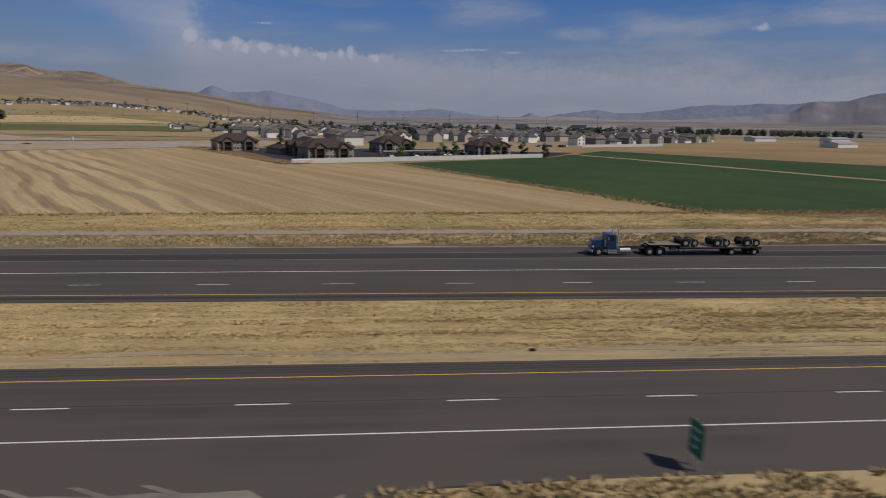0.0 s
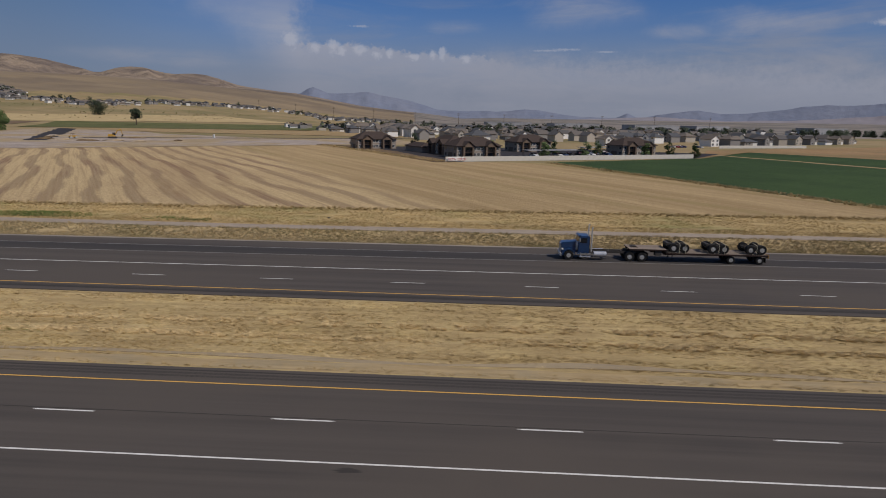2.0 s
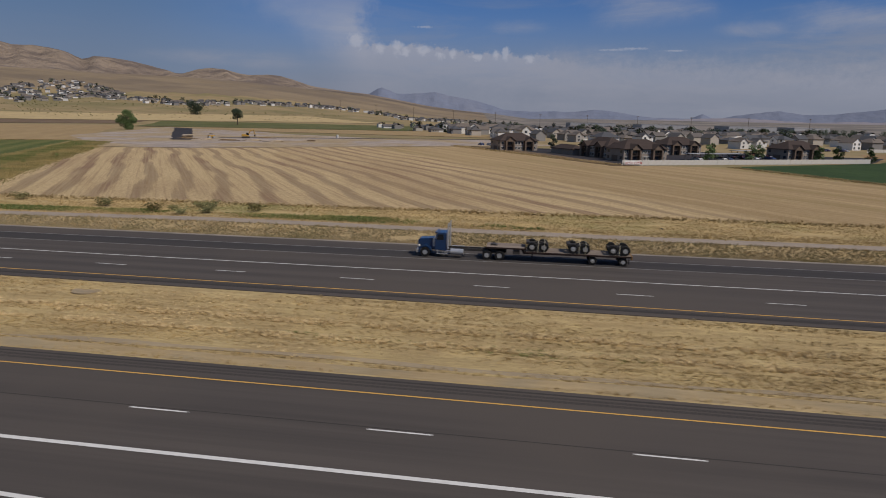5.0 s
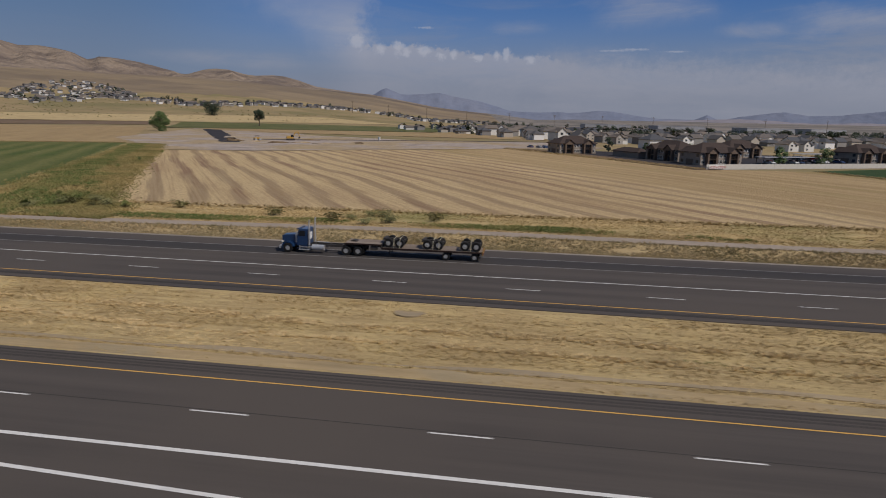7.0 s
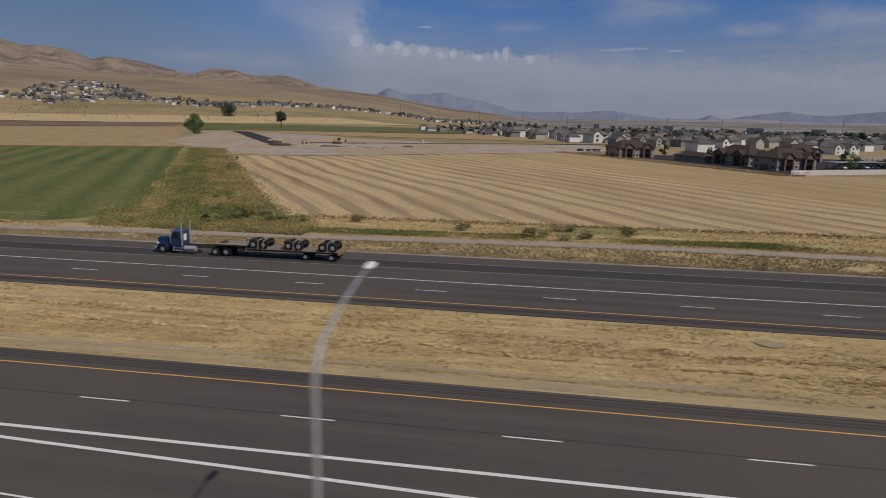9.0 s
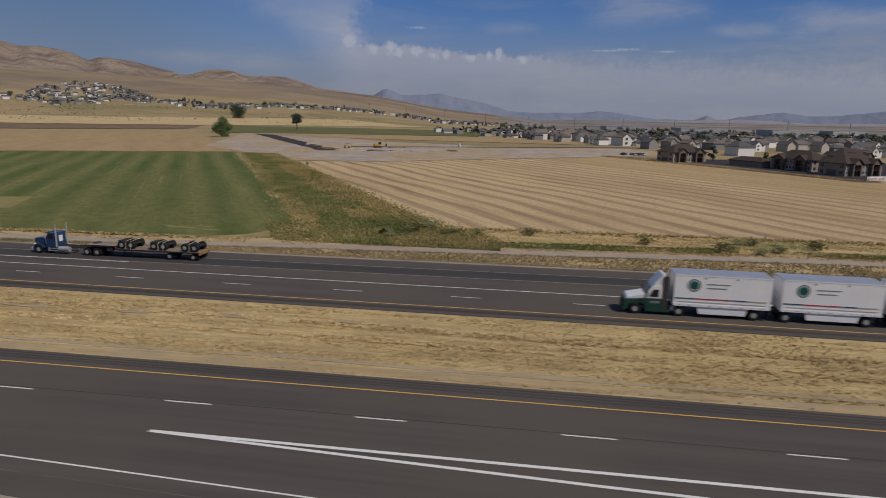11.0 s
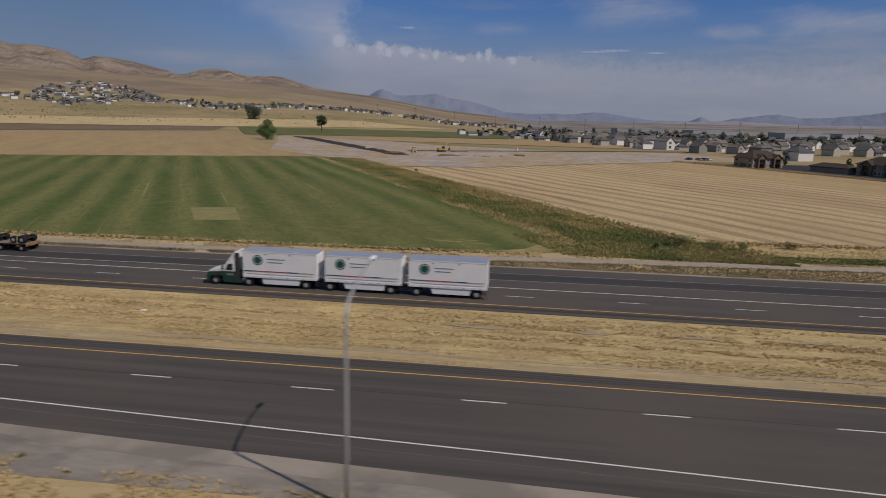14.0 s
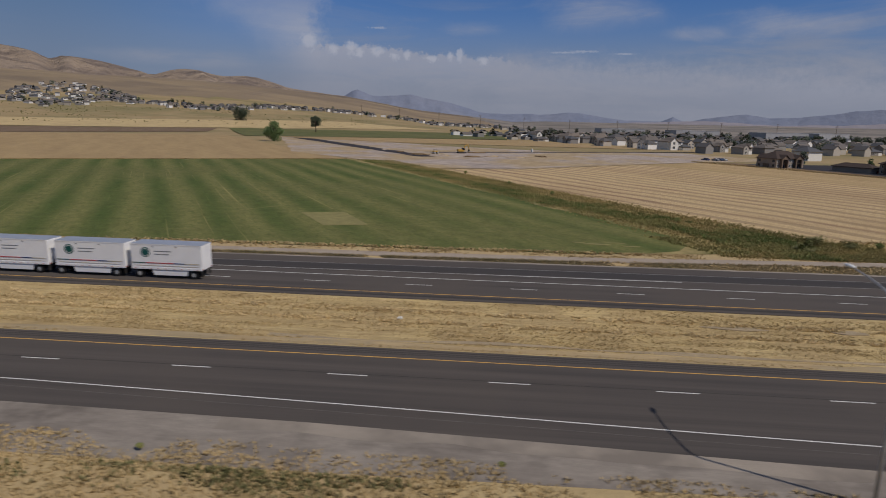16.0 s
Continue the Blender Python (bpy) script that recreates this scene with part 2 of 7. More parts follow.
def tools(m):
    """Short helpers to lay further nodes over a material."""
    n, l = m.node_tree.nodes, m.node_tree.links

    def put(sock, v):
        if isinstance(v, (int, float)):
            sock.default_value = v
        elif isinstance(v, tuple):
            sock.default_value = (*v, 1)
        else:
            l.new(v, sock)

    def calc(op, a, b=None, clamp=False):
        x = n.new("ShaderNodeMath")
        x.operation, x.use_clamp = op, clamp
        put(x.inputs[0], a)
        if b is not None:
            put(x.inputs[1], b)
        return x.outputs[0]

    def blend(f, a, b):
        x = n.new("ShaderNodeMix")
        x.data_type = "RGBA"
        put(x.inputs["Factor"], f)
        put(x.inputs["A"], a)
        put(x.inputs["B"], b)
        return x.outputs["Result"]

    def rows(turn, stretch, scale, lo=0.3, hi=0.7, shift=0.0, detail=5.0, rough=0.6):
        """Noise drawn out along one direction on the ground, as 0 to 1."""
        tc = n.new("ShaderNodeTexCoord")
        mp, ms = n.new("ShaderNodeMapping"), n.new("ShaderNodeMapping")
        mp.inputs["Rotation"].default_value = (0, 0, radians(turn))
        ms.inputs["Scale"].default_value, ms.inputs["Location"].default_value = (*stretch, 1), (shift, shift * 0.7, 0)
        l.new(tc.outputs["Object"], mp.inputs["Vector"])
        l.new(mp.outputs[0], ms.inputs["Vector"])
        t = n.new("ShaderNodeTexNoise")
        t.inputs["Scale"].default_value, t.inputs["Detail"].default_value, t.inputs["Roughness"].default_value = scale, detail, rough
        l.new(ms.outputs[0], t.inputs["Vector"])
        return step(t.outputs["Fac"], lo, hi)

    def step(v, lo, hi, a=0.0, b=1.0):
        r = n.new("ShaderNodeMapRange")
        r.interpolation_type = "SMOOTHSTEP"
        for k, q in (("From Min", lo), ("From Max", hi), ("To Min", a), ("To Max", b)):
            r.inputs[k].default_value = q
        put(r.inputs["Value"], v)
        return r.outputs[0]

    return n, l, calc, blend, rows, step


def streak_over(m, colour, turn, stretch, scale, lo, hi, amount, shift=0.0):
    """Lays drawn-out streaks of another colour over a material."""
    n, l, calc, blend, rows, step = tools(m)
    sock = n["Principled BSDF"].inputs["Base Color"]
    old = sock.links[0].from_socket
    l.new(blend(calc("MULTIPLY", rows(turn, stretch, scale, lo, hi, shift), amount), old, colour), sock)
    return m


def stubble_field():
    """Pale straw swathes some eight metres apart over darker ground; beyond a straight line the field is evenly raked tan."""
    m, n, l, bsdf = nodes_of("grain_stubble")
    n, l, calc, blend, rows, step = tools(m)
    tc = n.new("ShaderNodeTexCoord")

    def along(v):
        d = n.new("ShaderNodeVectorMath")
        d.operation = "DOT_PRODUCT"
        d.inputs[1].default_value = v
        l.new(tc.outputs["Object"], d.inputs[0])
        return d.outputs["Value"]

    across = along(Vector((0.839, 0.545, 0)))
    sway = calc("MULTIPLY", calc("SUBTRACT", rows(0, (1, 1), 0.011, 0.0, 1.0, 3.0, 2.0), 0.5), 12.0)
    wob = calc("MULTIPLY", calc("SUBTRACT", rows(57, (0.35, 1), 0.05, 0.0, 1.0, 8.0, 3.0), 0.5), 2.2)
    phase = calc("MULTIPLY", calc("ADD", across, calc("ADD", sway, wob)), 2 * math.pi / 7.0)
    wave = calc("SINE", phase)
    ragged = calc("MULTIPLY", calc("SUBTRACT", rows(57, (0.012, 0.8), 1.0, 0.0, 1.0, 0.0, 7.0, 0.75), 0.5), 2.6)
    swathe = step(calc("ADD", wave, ragged), -0.85, 0.05)
    gap = blend(rows(57, (0.25, 1), 0.05, 0.46, 0.62, 2.0), (0.34, 0.25, 0.15), (0.24, 0.145, 0.10))
    gap = blend(calc("MULTIPLY", rows(57, (0.02, 1.6), 1.0, 0.40, 0.6, 5.0), 0.7), gap, (0.44, 0.335, 0.20))
    west = blend(swathe, gap, (0.60, 0.455, 0.255))
    west = blend(calc("MULTIPLY", rows(57, (0.3, 1), 0.04, 0.52, 0.68, 11.0), 0.55), west, (0.47, 0.345, 0.185))
    east = blend(rows(59, (0.006, 0.22), 1.0), (0.38, 0.275, 0.142), (0.52, 0.385, 0.21))
    east = blend(calc("MULTIPLY", rows(59, (0.10, 1), 0.055, 0.50, 0.64, 6.0), 0.7), east, (0.33, 0.265, 0.118))
    west = blend(calc("MULTIPLY", rows(57, (0.3, 1), 0.028, 0.45, 0.62, 17.0), 0.30), west, (0.27, 0.17, 0.105))
    edge = calc("ADD", along(Vector((0.872, 0.49, 0))), calc("MULTIPLY", calc("SUBTRACT", rows(59, (0.08, 1), 0.3, 0.0, 1.0, 4.0), 0.5), 14.0))
    col = blend(step(edge, 24.0, 36.0), west, east)
    fine = rows(57, (0.016, 1.15), 1.0, 0.47, 0.66, 9.0, 7.0, 0.75)
    col = blend(calc("MULTIPLY", fine, 0.55), col, (0.26, 0.165, 0.09))
    grain = rows(57, (0.45, 1), 1.9, 0.43, 0.62, 1.0, 7.0, 0.8)
    col = blend(calc("MULTIPLY", grain, 0.5), col, (0.30, 0.205, 0.11))
    l.new(col, bsdf.inputs["Base Color"])
    bsdf.inputs["Roughness"].default_value, bsdf.inputs["Specular IOR Level"].default_value = 0.9, 0.1
    b = n.new("ShaderNodeBump")
    b.inputs["Strength"].default_value, b.inputs["Distance"].default_value = 0.6, 0.15
    l.new(calc("ADD", grain, swathe), b.inputs["Height"])
    l.new(b.outputs[0], bsdf.inputs["Normal"])
    return m


def palette(name, colours, rough=0.8, fine=6.0, islands=False):
    """One of several colours for each object, with a fine grain."""
    m, n, l, bsdf = nodes_of(name)
    oi = n.new("ShaderNodeObjectInfo")
    r = n.new("ShaderNodeValToRGB")
    r.color_ramp.interpolation = "CONSTANT"
    while len(r.color_ramp.elements) < len(colours):
        r.color_ramp.elements.new(0.5)
    for i, c in enumerate(colours):
        r.color_ramp.elements[i].position = i / len(colours)
    for i, c in enumerate(colours):
        r.color_ramp.elements[i].color = (*c, 1)
    geo = n.new("ShaderNodeNewGeometry")
    l.new(geo.outputs["Random Per Island"] if islands else oi.outputs["Random"], r.inputs[0])
    tc, t = n.new("ShaderNodeTexCoord"), n.new("ShaderNodeTexNoise")
    l.new(tc.outputs["Object"], t.inputs["Vector"])
    t.inputs["Scale"].default_value, t.inputs["Detail"].default_value = fine, 4
    x = n.new("ShaderNodeMix")
    x.data_type, x.blend_type = "RGBA", "MULTIPLY"
    x.inputs["Factor"].default_value = 0.5
    l.new(r.outputs[0], x.inputs["A"])
    l.new(t.outputs["Fac"], x.inputs["B"])
    g = n.new("ShaderNodeMix")
    g.data_type, g.blend_type = "RGBA", "ADD"
    g.inputs["Factor"].default_value = 0.25
    l.new(x.outputs["Result"], g.inputs["A"])
    l.new(r.outputs[0], g.inputs["B"])
    l.new(g.outputs["Result"], bsdf.inputs["Base Color"])
    bsdf.inputs["Roughness"].default_value = rough
    return m


ROW = 60.6  # turn of the farm grid against the road
M = {}
M["earth"] = surface("dry_grassland", (0.30, 0.22, 0.115), (0.36, 0.28, 0.15), 0.04, 0.6, c3=(0.22, 0.19, 0.09), patch=0.006, bump=0.3, bump_dist=0.1)
# dry hills, their base colours greyed to include distance haze
M["hill"] = surface("dry_hillside", (0.255, 0.20, 0.152), (0.33, 0.262, 0.198), 0.006, 0.02, c3=(0.165, 0.132, 0.112), patch=0.0045, bump=0.8, bump_dist=14.0, mottle=0.14, fine_mix=0.3)
M["apron"] = surface("dry_apron_slope", (0.29, 0.222, 0.138), (0.235, 0.182, 0.12), 0.004, 0.03, stretch=(0.4, 1.6, 1), c3=(0.195, 0.152, 0.108), patch=0.003, bump=0.3, bump_dist=3.0, mottle=0.12, fine_mix=0.25)
# darker band along the top of the apron
M["dark_slope"] = surface("sagebrush_slope", (0.17, 0.135, 0.10), (0.215, 0.168, 0.118), 0.005, 0.04, c3=(0.13, 0.106, 0.085), patch=0.004, bump=0.3, bump_dist=3.0, mottle=0.12, fine_mix=0.25)
# distance haze is mixed into the base colours of both far ranges
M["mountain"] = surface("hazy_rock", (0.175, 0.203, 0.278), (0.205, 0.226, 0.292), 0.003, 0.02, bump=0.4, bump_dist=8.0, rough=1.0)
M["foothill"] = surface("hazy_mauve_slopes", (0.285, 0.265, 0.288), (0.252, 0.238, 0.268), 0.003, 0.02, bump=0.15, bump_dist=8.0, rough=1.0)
# far plain: base colour greyed to stand for aerial haze
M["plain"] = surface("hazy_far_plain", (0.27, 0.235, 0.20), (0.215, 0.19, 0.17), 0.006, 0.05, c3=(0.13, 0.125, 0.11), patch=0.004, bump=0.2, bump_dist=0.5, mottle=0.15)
M["median"] = surface("dry_median_grass", (0.49, 0.365, 0.18), (0.38, 0.28, 0.14), 1.3, 6.0, stretch=(0.10, 1, 1), c3=(0.54, 0.41, 0.20), patch=0.16, bump=0.7, bump_dist=0.08, fine_mix=0.5, mottle=0.25)
streak_over(M["median"], (0.20, 0.145, 0.075), 0, (0.8, 1.7), 2.4, 0.54, 0.66, 0.42)
streak_over(M["median"], (0.56, 0.44, 0.235), 0, (0.10, 1.2), 1.1, 0.54, 0.68, 0.5, 6.0)
M["verge"] = surface("rough_verge", (0.50, 0.385, 0.205), (0.41, 0.31, 0.16), 0.6, 5.0, stretch=(0.25, 1, 1), c3=(0.42, 0.315, 0.17), patch=0.1, bump=0.6, bump_dist=0.08)
M["asphalt"] = surface("worn_asphalt", (0.101, 0.088, 0.079), (0.066, 0.059, 0.055), 1.0, 25.0, rough=0.82, stretch=(0.012, 0.7, 1), c3=(0.098, 0.084, 0.073), patch=0.03, bump=0.2, bump_dist=0.01, fine_mix=0.4)
M["asphalt_dark"] = surface("fresh_asphalt", (0.052, 0.048, 0.047), (0.063, 0.057, 0.054), 1.0, 25.0, rough=0.8, stretch=(0.015, 0.6, 1), bump=0.15, bump_dist=0.01)
M["asphalt_new"] = surface("new_street_asphalt", (0.04, 0.038, 0.042), (0.055, 0.05, 0.052), 0.1, 3.0, bump=0.1)
M["gravel"] = surface("compacted_gravel", (0.33, 0.285, 0.235), (0.25, 0.22, 0.185), 0.25, 8.0, stretch=(0.5, 1, 1), c3=(0.19, 0.165, 0.14), patch=0.12, bump=0.4)
M["shoulder"] = surface("pale_shoulder", (0.28, 0.247, 0.21), (0.215, 0.187, 0.16), 0.3, 6.0, stretch=(0.3, 1, 1), c3=(0.145, 0.125, 0.108), patch=0.15, bump=0.4, mottle=0.2)
M["site"] = surface("graded_earth", (0.42, 0.355, 0.305), (0.32, 0.27, 0.235), 0.08, 1.2, stretch=(0.5, 1, 1), turn=ROW - 90, c3=(0.37, 0.28, 0.16), patch=0.022, patch_edges=(0.44, 0.56), bump=0.5, bump_dist=0.15, mottle=0.4)
M["track"] = surface("farm_track", (0.37, 0.31, 0.25), (0.30, 0.25, 0.2), 0.4, 6.0, bump=0.3)
M["stubble"] = stubble_field()
M["russet"] = surface("russet_meadow", (0.30, 0.19, 0.095), (0.37, 0.25, 0.13), 0.06, 1.2, c3=(0.25, 0.18, 0.09), patch=0.015, bump=0.4, bump_dist=0.1, mottle=0.2)
M["crop"] = surface("green_crop", (0.035, 0.062, 0.021), (0.046, 0.076, 0.027), 1.0, 1.5, stretch=(0.02, 0.2, 1), turn=ROW, c3=(0.055, 0.09, 0.03), patch=0.02, bump=0.4, bump_dist=0.12, fine_mix=0.4, mottle=0.15)
M["hay"] = surface("mown_hay_field", (0.062, 0.094, 0.022), (0.200, 0.188, 0.068), 1.0, 1.6, stretch=(0.03, 0.2, 1), turn=ROW, c3=(0.15, 0.145, 0.052), patch=0.018, edges=(0.3, 0.7), patch_edges=(0.44, 0.72), bump=0.4, bump_dist=0.1, fine_mix=0.45, wave=(10.0, 0.9, 0.70), mottle=0.25)
streak_over(M["hay"], (0.30, 0.265, 0.105), ROW, (0.012, 1.1), 1.0, 0.60, 0.72, 0.6)
streak_over(M["hay"], (0.27, 0.245, 0.10), ROW + 62, (0.02, 0.5), 0.7, 0.66, 0.74, 0.5, 4.0)
streak_over(M["hay"], (0.050, 0.072, 0.018), ROW, (0.25, 1.0), 0.9, 0.50, 0.75, 0.55, 9.0)
streak_over(M["hay"], (0.20, 0.175, 0.075), 0, (0.35, 1.0), 0.35, 0.60, 0.72, 0.4, 2.0)
M["tan"] = surface("tan_field", (0.38, 0.275, 0.14), (0.31, 0.22, 0.115), 1.0, 1.0, stretch=(0.02, 0.1, 1), turn=ROW, bump=0.2, mottle=0.15)
M["pale"] = surface("pale_straw_field", (0.52, 0.40, 0.21), (0.43, 0.325, 0.17), 1.0, 0.6, stretch=(0.02, 0.05, 1), turn=ROW, bump=0.2, mottle=0.12)
M["brown"] = surface("ploughed_field", (0.165, 0.115, 0.075), (0.20, 0.145, 0.095), 1.0, 1.0, stretch=(0.02, 0.08, 1), turn=ROW, bump=0.2, mottle=0.15)
M["weeds"] = surface("ditch_weeds_soil", (0.38, 0.29, 0.135), (0.24, 0.205, 0.085), 0.12, 2.0, c3=(0.088, 0.112, 0.032), patch=0.035, patch_edges=(0.44, 0.58), bump=0.5, bump_dist=0.12, fine_mix=0.4, mottle=0.25)
M["headland"] = surface("dry_headland_growth", (0.53, 0.395, 0.195), (0.41, 0.305, 0.15), 0.25, 2.0, stretch=(0.4, 1, 1), c3=(0.29, 0.265, 0.11), patch=0.05, patch_edges=(0.50, 0.68), bump=0.5, bump_dist=0.12, fine_mix=0.4, mottle=0.25)
M["ditch_dry"] = surface("dry_ditch_growth", (0.40, 0.30, 0.14), (0.30, 0.22, 0.105), 0.18, 2.0, c3=(0.27, 0.165, 0.085), patch=0.03, bump=0.5, bump_dist=0.12, fine_mix=0.4, mottle=0.25)
M["ditch_green"] = surface("green_ditch_growth", (0.12, 0.165, 0.05), (0.17, 0.195, 0.068), 0.3, 5.0, bump=0.0, c3=(0.30, 0.27, 0.105), patch=0.08)
M["olive"] = surface("olive_field", (0.105, 0.115, 0.042), (0.15, 0.145, 0.06), 1.0, 1.0, stretch=(0.02, 0.05, 1), turn=ROW, bump=0.2, mottle=0.15)
M["berm"] = surface("brown_earth_berm", (0.155, 0.105, 0.065), (0.22, 0.155, 0.085), 0.2, 2.0, bump=0.5, bump_dist=0.1, mottle=0.2)
M["bare"] = surface("bare_patch", (0.25, 0.222, 0.095), (0.20, 0.185, 0.075), 0.3, 2.0, bump=0.3, mottle=0.2)
M["median_gravel"] = surface("thin_grass_on_gravel", (0.37, 0.295, 0.19), (0.31, 0.25, 0.17), 0.6, 5.0, stretch=(0.2, 1, 1), bump=0.5, mottle=0.15)
M["sandy"] = surface("sandy_thin_grass", (0.43, 0.325, 0.18), (0.36, 0.27, 0.15), 0.9, 6.0, stretch=(0.12, 1, 1), c3=(0.33, 0.265, 0.165), patch=0.2, bump=0.5, mottle=0.2)
M["white_line"] = surface("white_road_paint", (0.72, 0.71, 0.68), (0.60, 0.59, 0.56), 3.0, 30.0, bump=0.05, rough=0.6, fine_mix=0.15)
M["faded_line"] = surface("faded_road_paint", (0.26, 0.25, 0.24), (0.17, 0.165, 0.16), 2.0, 20.0, bump=0.05, rough=0.7)
M["seam_pale"] = surface("worn_pale_joint", (0.145, 0.13, 0.118), (0.095, 0.085, 0.078), 0.5, 8.0, bump=0.05, rough=0.8)
M["yellow_line"] = surface("yellow_road_paint", (0.74, 0.42, 0.08), (0.62, 0.35, 0.07), 3.0, 30.0, bump=0.05, rough=0.6, fine_mix=0.15)
M["groove"] = surface("rumble_groove", (0.050, 0.045, 0.042), (0.058, 0.053, 0.050), 2.0, 20.0, bump=0.2)
M["verge_brush"] = surface("grey_dry_brush", (0.41, 0.33, 0.195), (0.31, 0.25, 0.15), 0.35, 5.0, bump=0.0, c3=(0.25, 0.215, 0.115), patch=0.12, fine_mix=0.3)
M["ditch_gold"] = surface("golden_ditch_growth", (0.40, 0.31, 0.135), (0.29, 0.235, 0.10), 0.15, 3.0, bump=0.0, c3=(0.185, 0.180, 0.065), patch=0.06, patch_edges=(0.42, 0.62), fine_mix=0.3)
M["straw_dark"] = surface("old_straw", (0.43, 0.325, 0.17), (0.34, 0.26, 0.135), 0.5, 7.0, bump=0.0, c3=(0.47, 0.35, 0.175), patch=0.2)
M["straw_pale"] = surface("bleached_straw", (0.70, 0.545, 0.31), (0.60, 0.455, 0.24), 0.8, 7.0, bump=0.0)
M["green_weed"] = surface("green_weed_leaf", (0.15, 0.18, 0.06), (0.22, 0.225, 0.08), 0.4, 5.0, bump=0.0, c3=(0.29, 0.235, 0.09), patch=0.1)
M["bush_leaf"] = surface("olive_bush_leaf", (0.165, 0.165, 0.072), (0.215, 0.20, 0.092), 0.6, 4.0, bump=0.0, rough=0.8, per_object=0.25)
M["leaf"] = surface("tree_leaf", (0.065, 0.105, 0.028), (0.095, 0.140, 0.040), 0.6, 4.0, bump=0.0, rough=0.7, per_object=0.3)
M["leaf_dark"] = surface("dark_tree_leaf", (0.028, 0.045, 0.02), (0.04, 0.062, 0.026), 0.6, 4.0, bump=0.0, rough=0.7, per_object=0.25)
M["bark"] = surface("grey_bark", (0.12, 0.095, 0.07), (0.08, 0.065, 0.05), 3.0, 20.0, bump=0.6)
M["steel"] = surface("galvanised_steel", (0.44, 0.45, 0.46), (0.36, 0.37, 0.38), 2.0, 30.0, rough=0.5, metal=0.35, bump=0.05)
M["lamp_white"] = surface("white_lamp_housing", (0.78, 0.78, 0.77), (0.70, 0.70, 0.69), 2.0, 30.0, rough=0.4, bump=0.03, fine_mix=0.1)
M["lens"] = surface("lamp_lens", (0.5, 0.5, 0.48), (0.45, 0.45, 0.43), 2.0, 30.0, rough=0.2, bump=0.0)
M["wood"] = surface("weathered_pole_wood", (0.16, 0.125, 0.095), (0.12, 0.095, 0.075), 2.0, 20.0, bump=0.3)
M["sign_green"] = surface("green_sign_sheet", (0.012, 0.15, 0.085), (0.016, 0.17, 0.095), 2.0, 10.0, rough=0.45, bump=0.02, fine_mix=0.1)
M["sign_white"] = surface("white_sign_sheet", (0.75, 0.75, 0.73), (0.7, 0.7, 0.69), 2.0, 10.0, rough=0.45, bump=0.02, fine_mix=0.1)
M["blue"] = surface("dark_blue_truck_paint", (0.009, 0.034, 0.095), (0.012, 0.041, 0.112), 1.5, 14.0, rough=0.3, bump=0.02, coat=0.5, fine_mix=0.25)
M["chrome"] = surface("polished_metal", (0.66, 0.66, 0.66), (0.56, 0.56, 0.56), 3.0, 20.0, rough=0.3, metal=0.6, bump=0.03, fine_mix=0.2)
M["rim"] = surface("dull_aluminium_rim", (0.50, 0.49, 0.47), (0.40, 0.39, 0.37), 4.0, 20.0, rough=0.45, metal=0.4, bump=0.03)
M["rim_white"] = surface("white_steel_rim", (0.40, 0.40, 0.39), (0.30, 0.30, 0.29), 4.0, 20.0, rough=0.5, bump=0.03)
M["tyre"] = surface("tyre_rubber", (0.018, 0.018, 0.018), (0.028, 0.027, 0.026), 4.0, 40.0, rough=0.85, bump=0.2)
M["frame"] = surface("dirty_black_frame", (0.028, 0.025, 0.024), (0.05, 0.042, 0.036), 2.0, 15.0, rough=0.75, bump=0.2)
M["deck"] = surface("weathered_deck_planks", (0.27, 0.22, 0.18), (0.19, 0.155, 0.13), 1.0, 15.0, stretch=(0.3, 6, 1), bump=0.3, per_object=0.15)
M["rust"] = surface("rusty_red_steel", (0.042, 0.026, 0.022), (0.028, 0.021, 0.019), 1.5, 15.0, rough=0.8, bump=0.25)
M["glass"] = surface("dark_vehicle_glass", (0.012, 0.014, 0.018), (0.018, 0.02, 0.024), 2.0, 10.0, rough=0.08, bump=0.0)
M["white_body"] = surface("white_trailer_panel", (0.80, 0.80, 0.80), (0.75, 0.75, 0.755), 0.6, 8.0, rough=0.45, bump=0.02, fine_mix=0.12)
M["panel_rib"] = surface("white_panel_rib", (0.77, 0.77, 0.77), (0.72, 0.72, 0.725), 0.6, 8.0, rough=0.5, bump=0.02, fine_mix=0.15)
M["white_cab"] = surface("white_cab_paint", (0.74, 0.74, 0.73), (0.69, 0.69, 0.68), 1.0, 10.0, rough=0.3, bump=0.02, coat=0.4, fine_mix=0.1)
M["green_cab"] = surface("dark_green_cab_paint", (0.006, 0.046, 0.031), (0.008, 0.056, 0.037), 1.0, 10.0, rough=0.3, bump=0.02, coat=0.5, fine_mix=0.2)
M["roof_metal"] = surface("blue_grey_roof_sheet", (0.40, 0.43, 0.50), (0.34, 0.37, 0.43), 0.7, 8.0, rough=0.4, metal=0.3, bump=0.03)
M["emblem_pale"] = surface("grey_emblem_disc", (0.50, 0.53, 0.52), (0.44, 0.47, 0.46), 2.0, 10.0, bump=0.0)
M["red"] = surface("red_stripe", (0.45, 0.03, 0.035), (0.38, 0.03, 0.03), 2.0, 10.0, bump=0.0)
M["navy"] = surface("navy_stripe", (0.02, 0.035, 0.13), (0.025, 0.04, 0.15), 2.0, 10.0, bump=0.0)
M["teal"] = surface("dark_teal_stripe", (0.015, 0.085, 0.075), (0.02, 0.095, 0.085), 2.0, 10.0, bump=0.0)
M["grey_ink"] = surface("grey_lettering", (0.20, 0.21, 0.22), (0.25, 0.26, 0.27), 2.0, 10.0, bump=0.0)
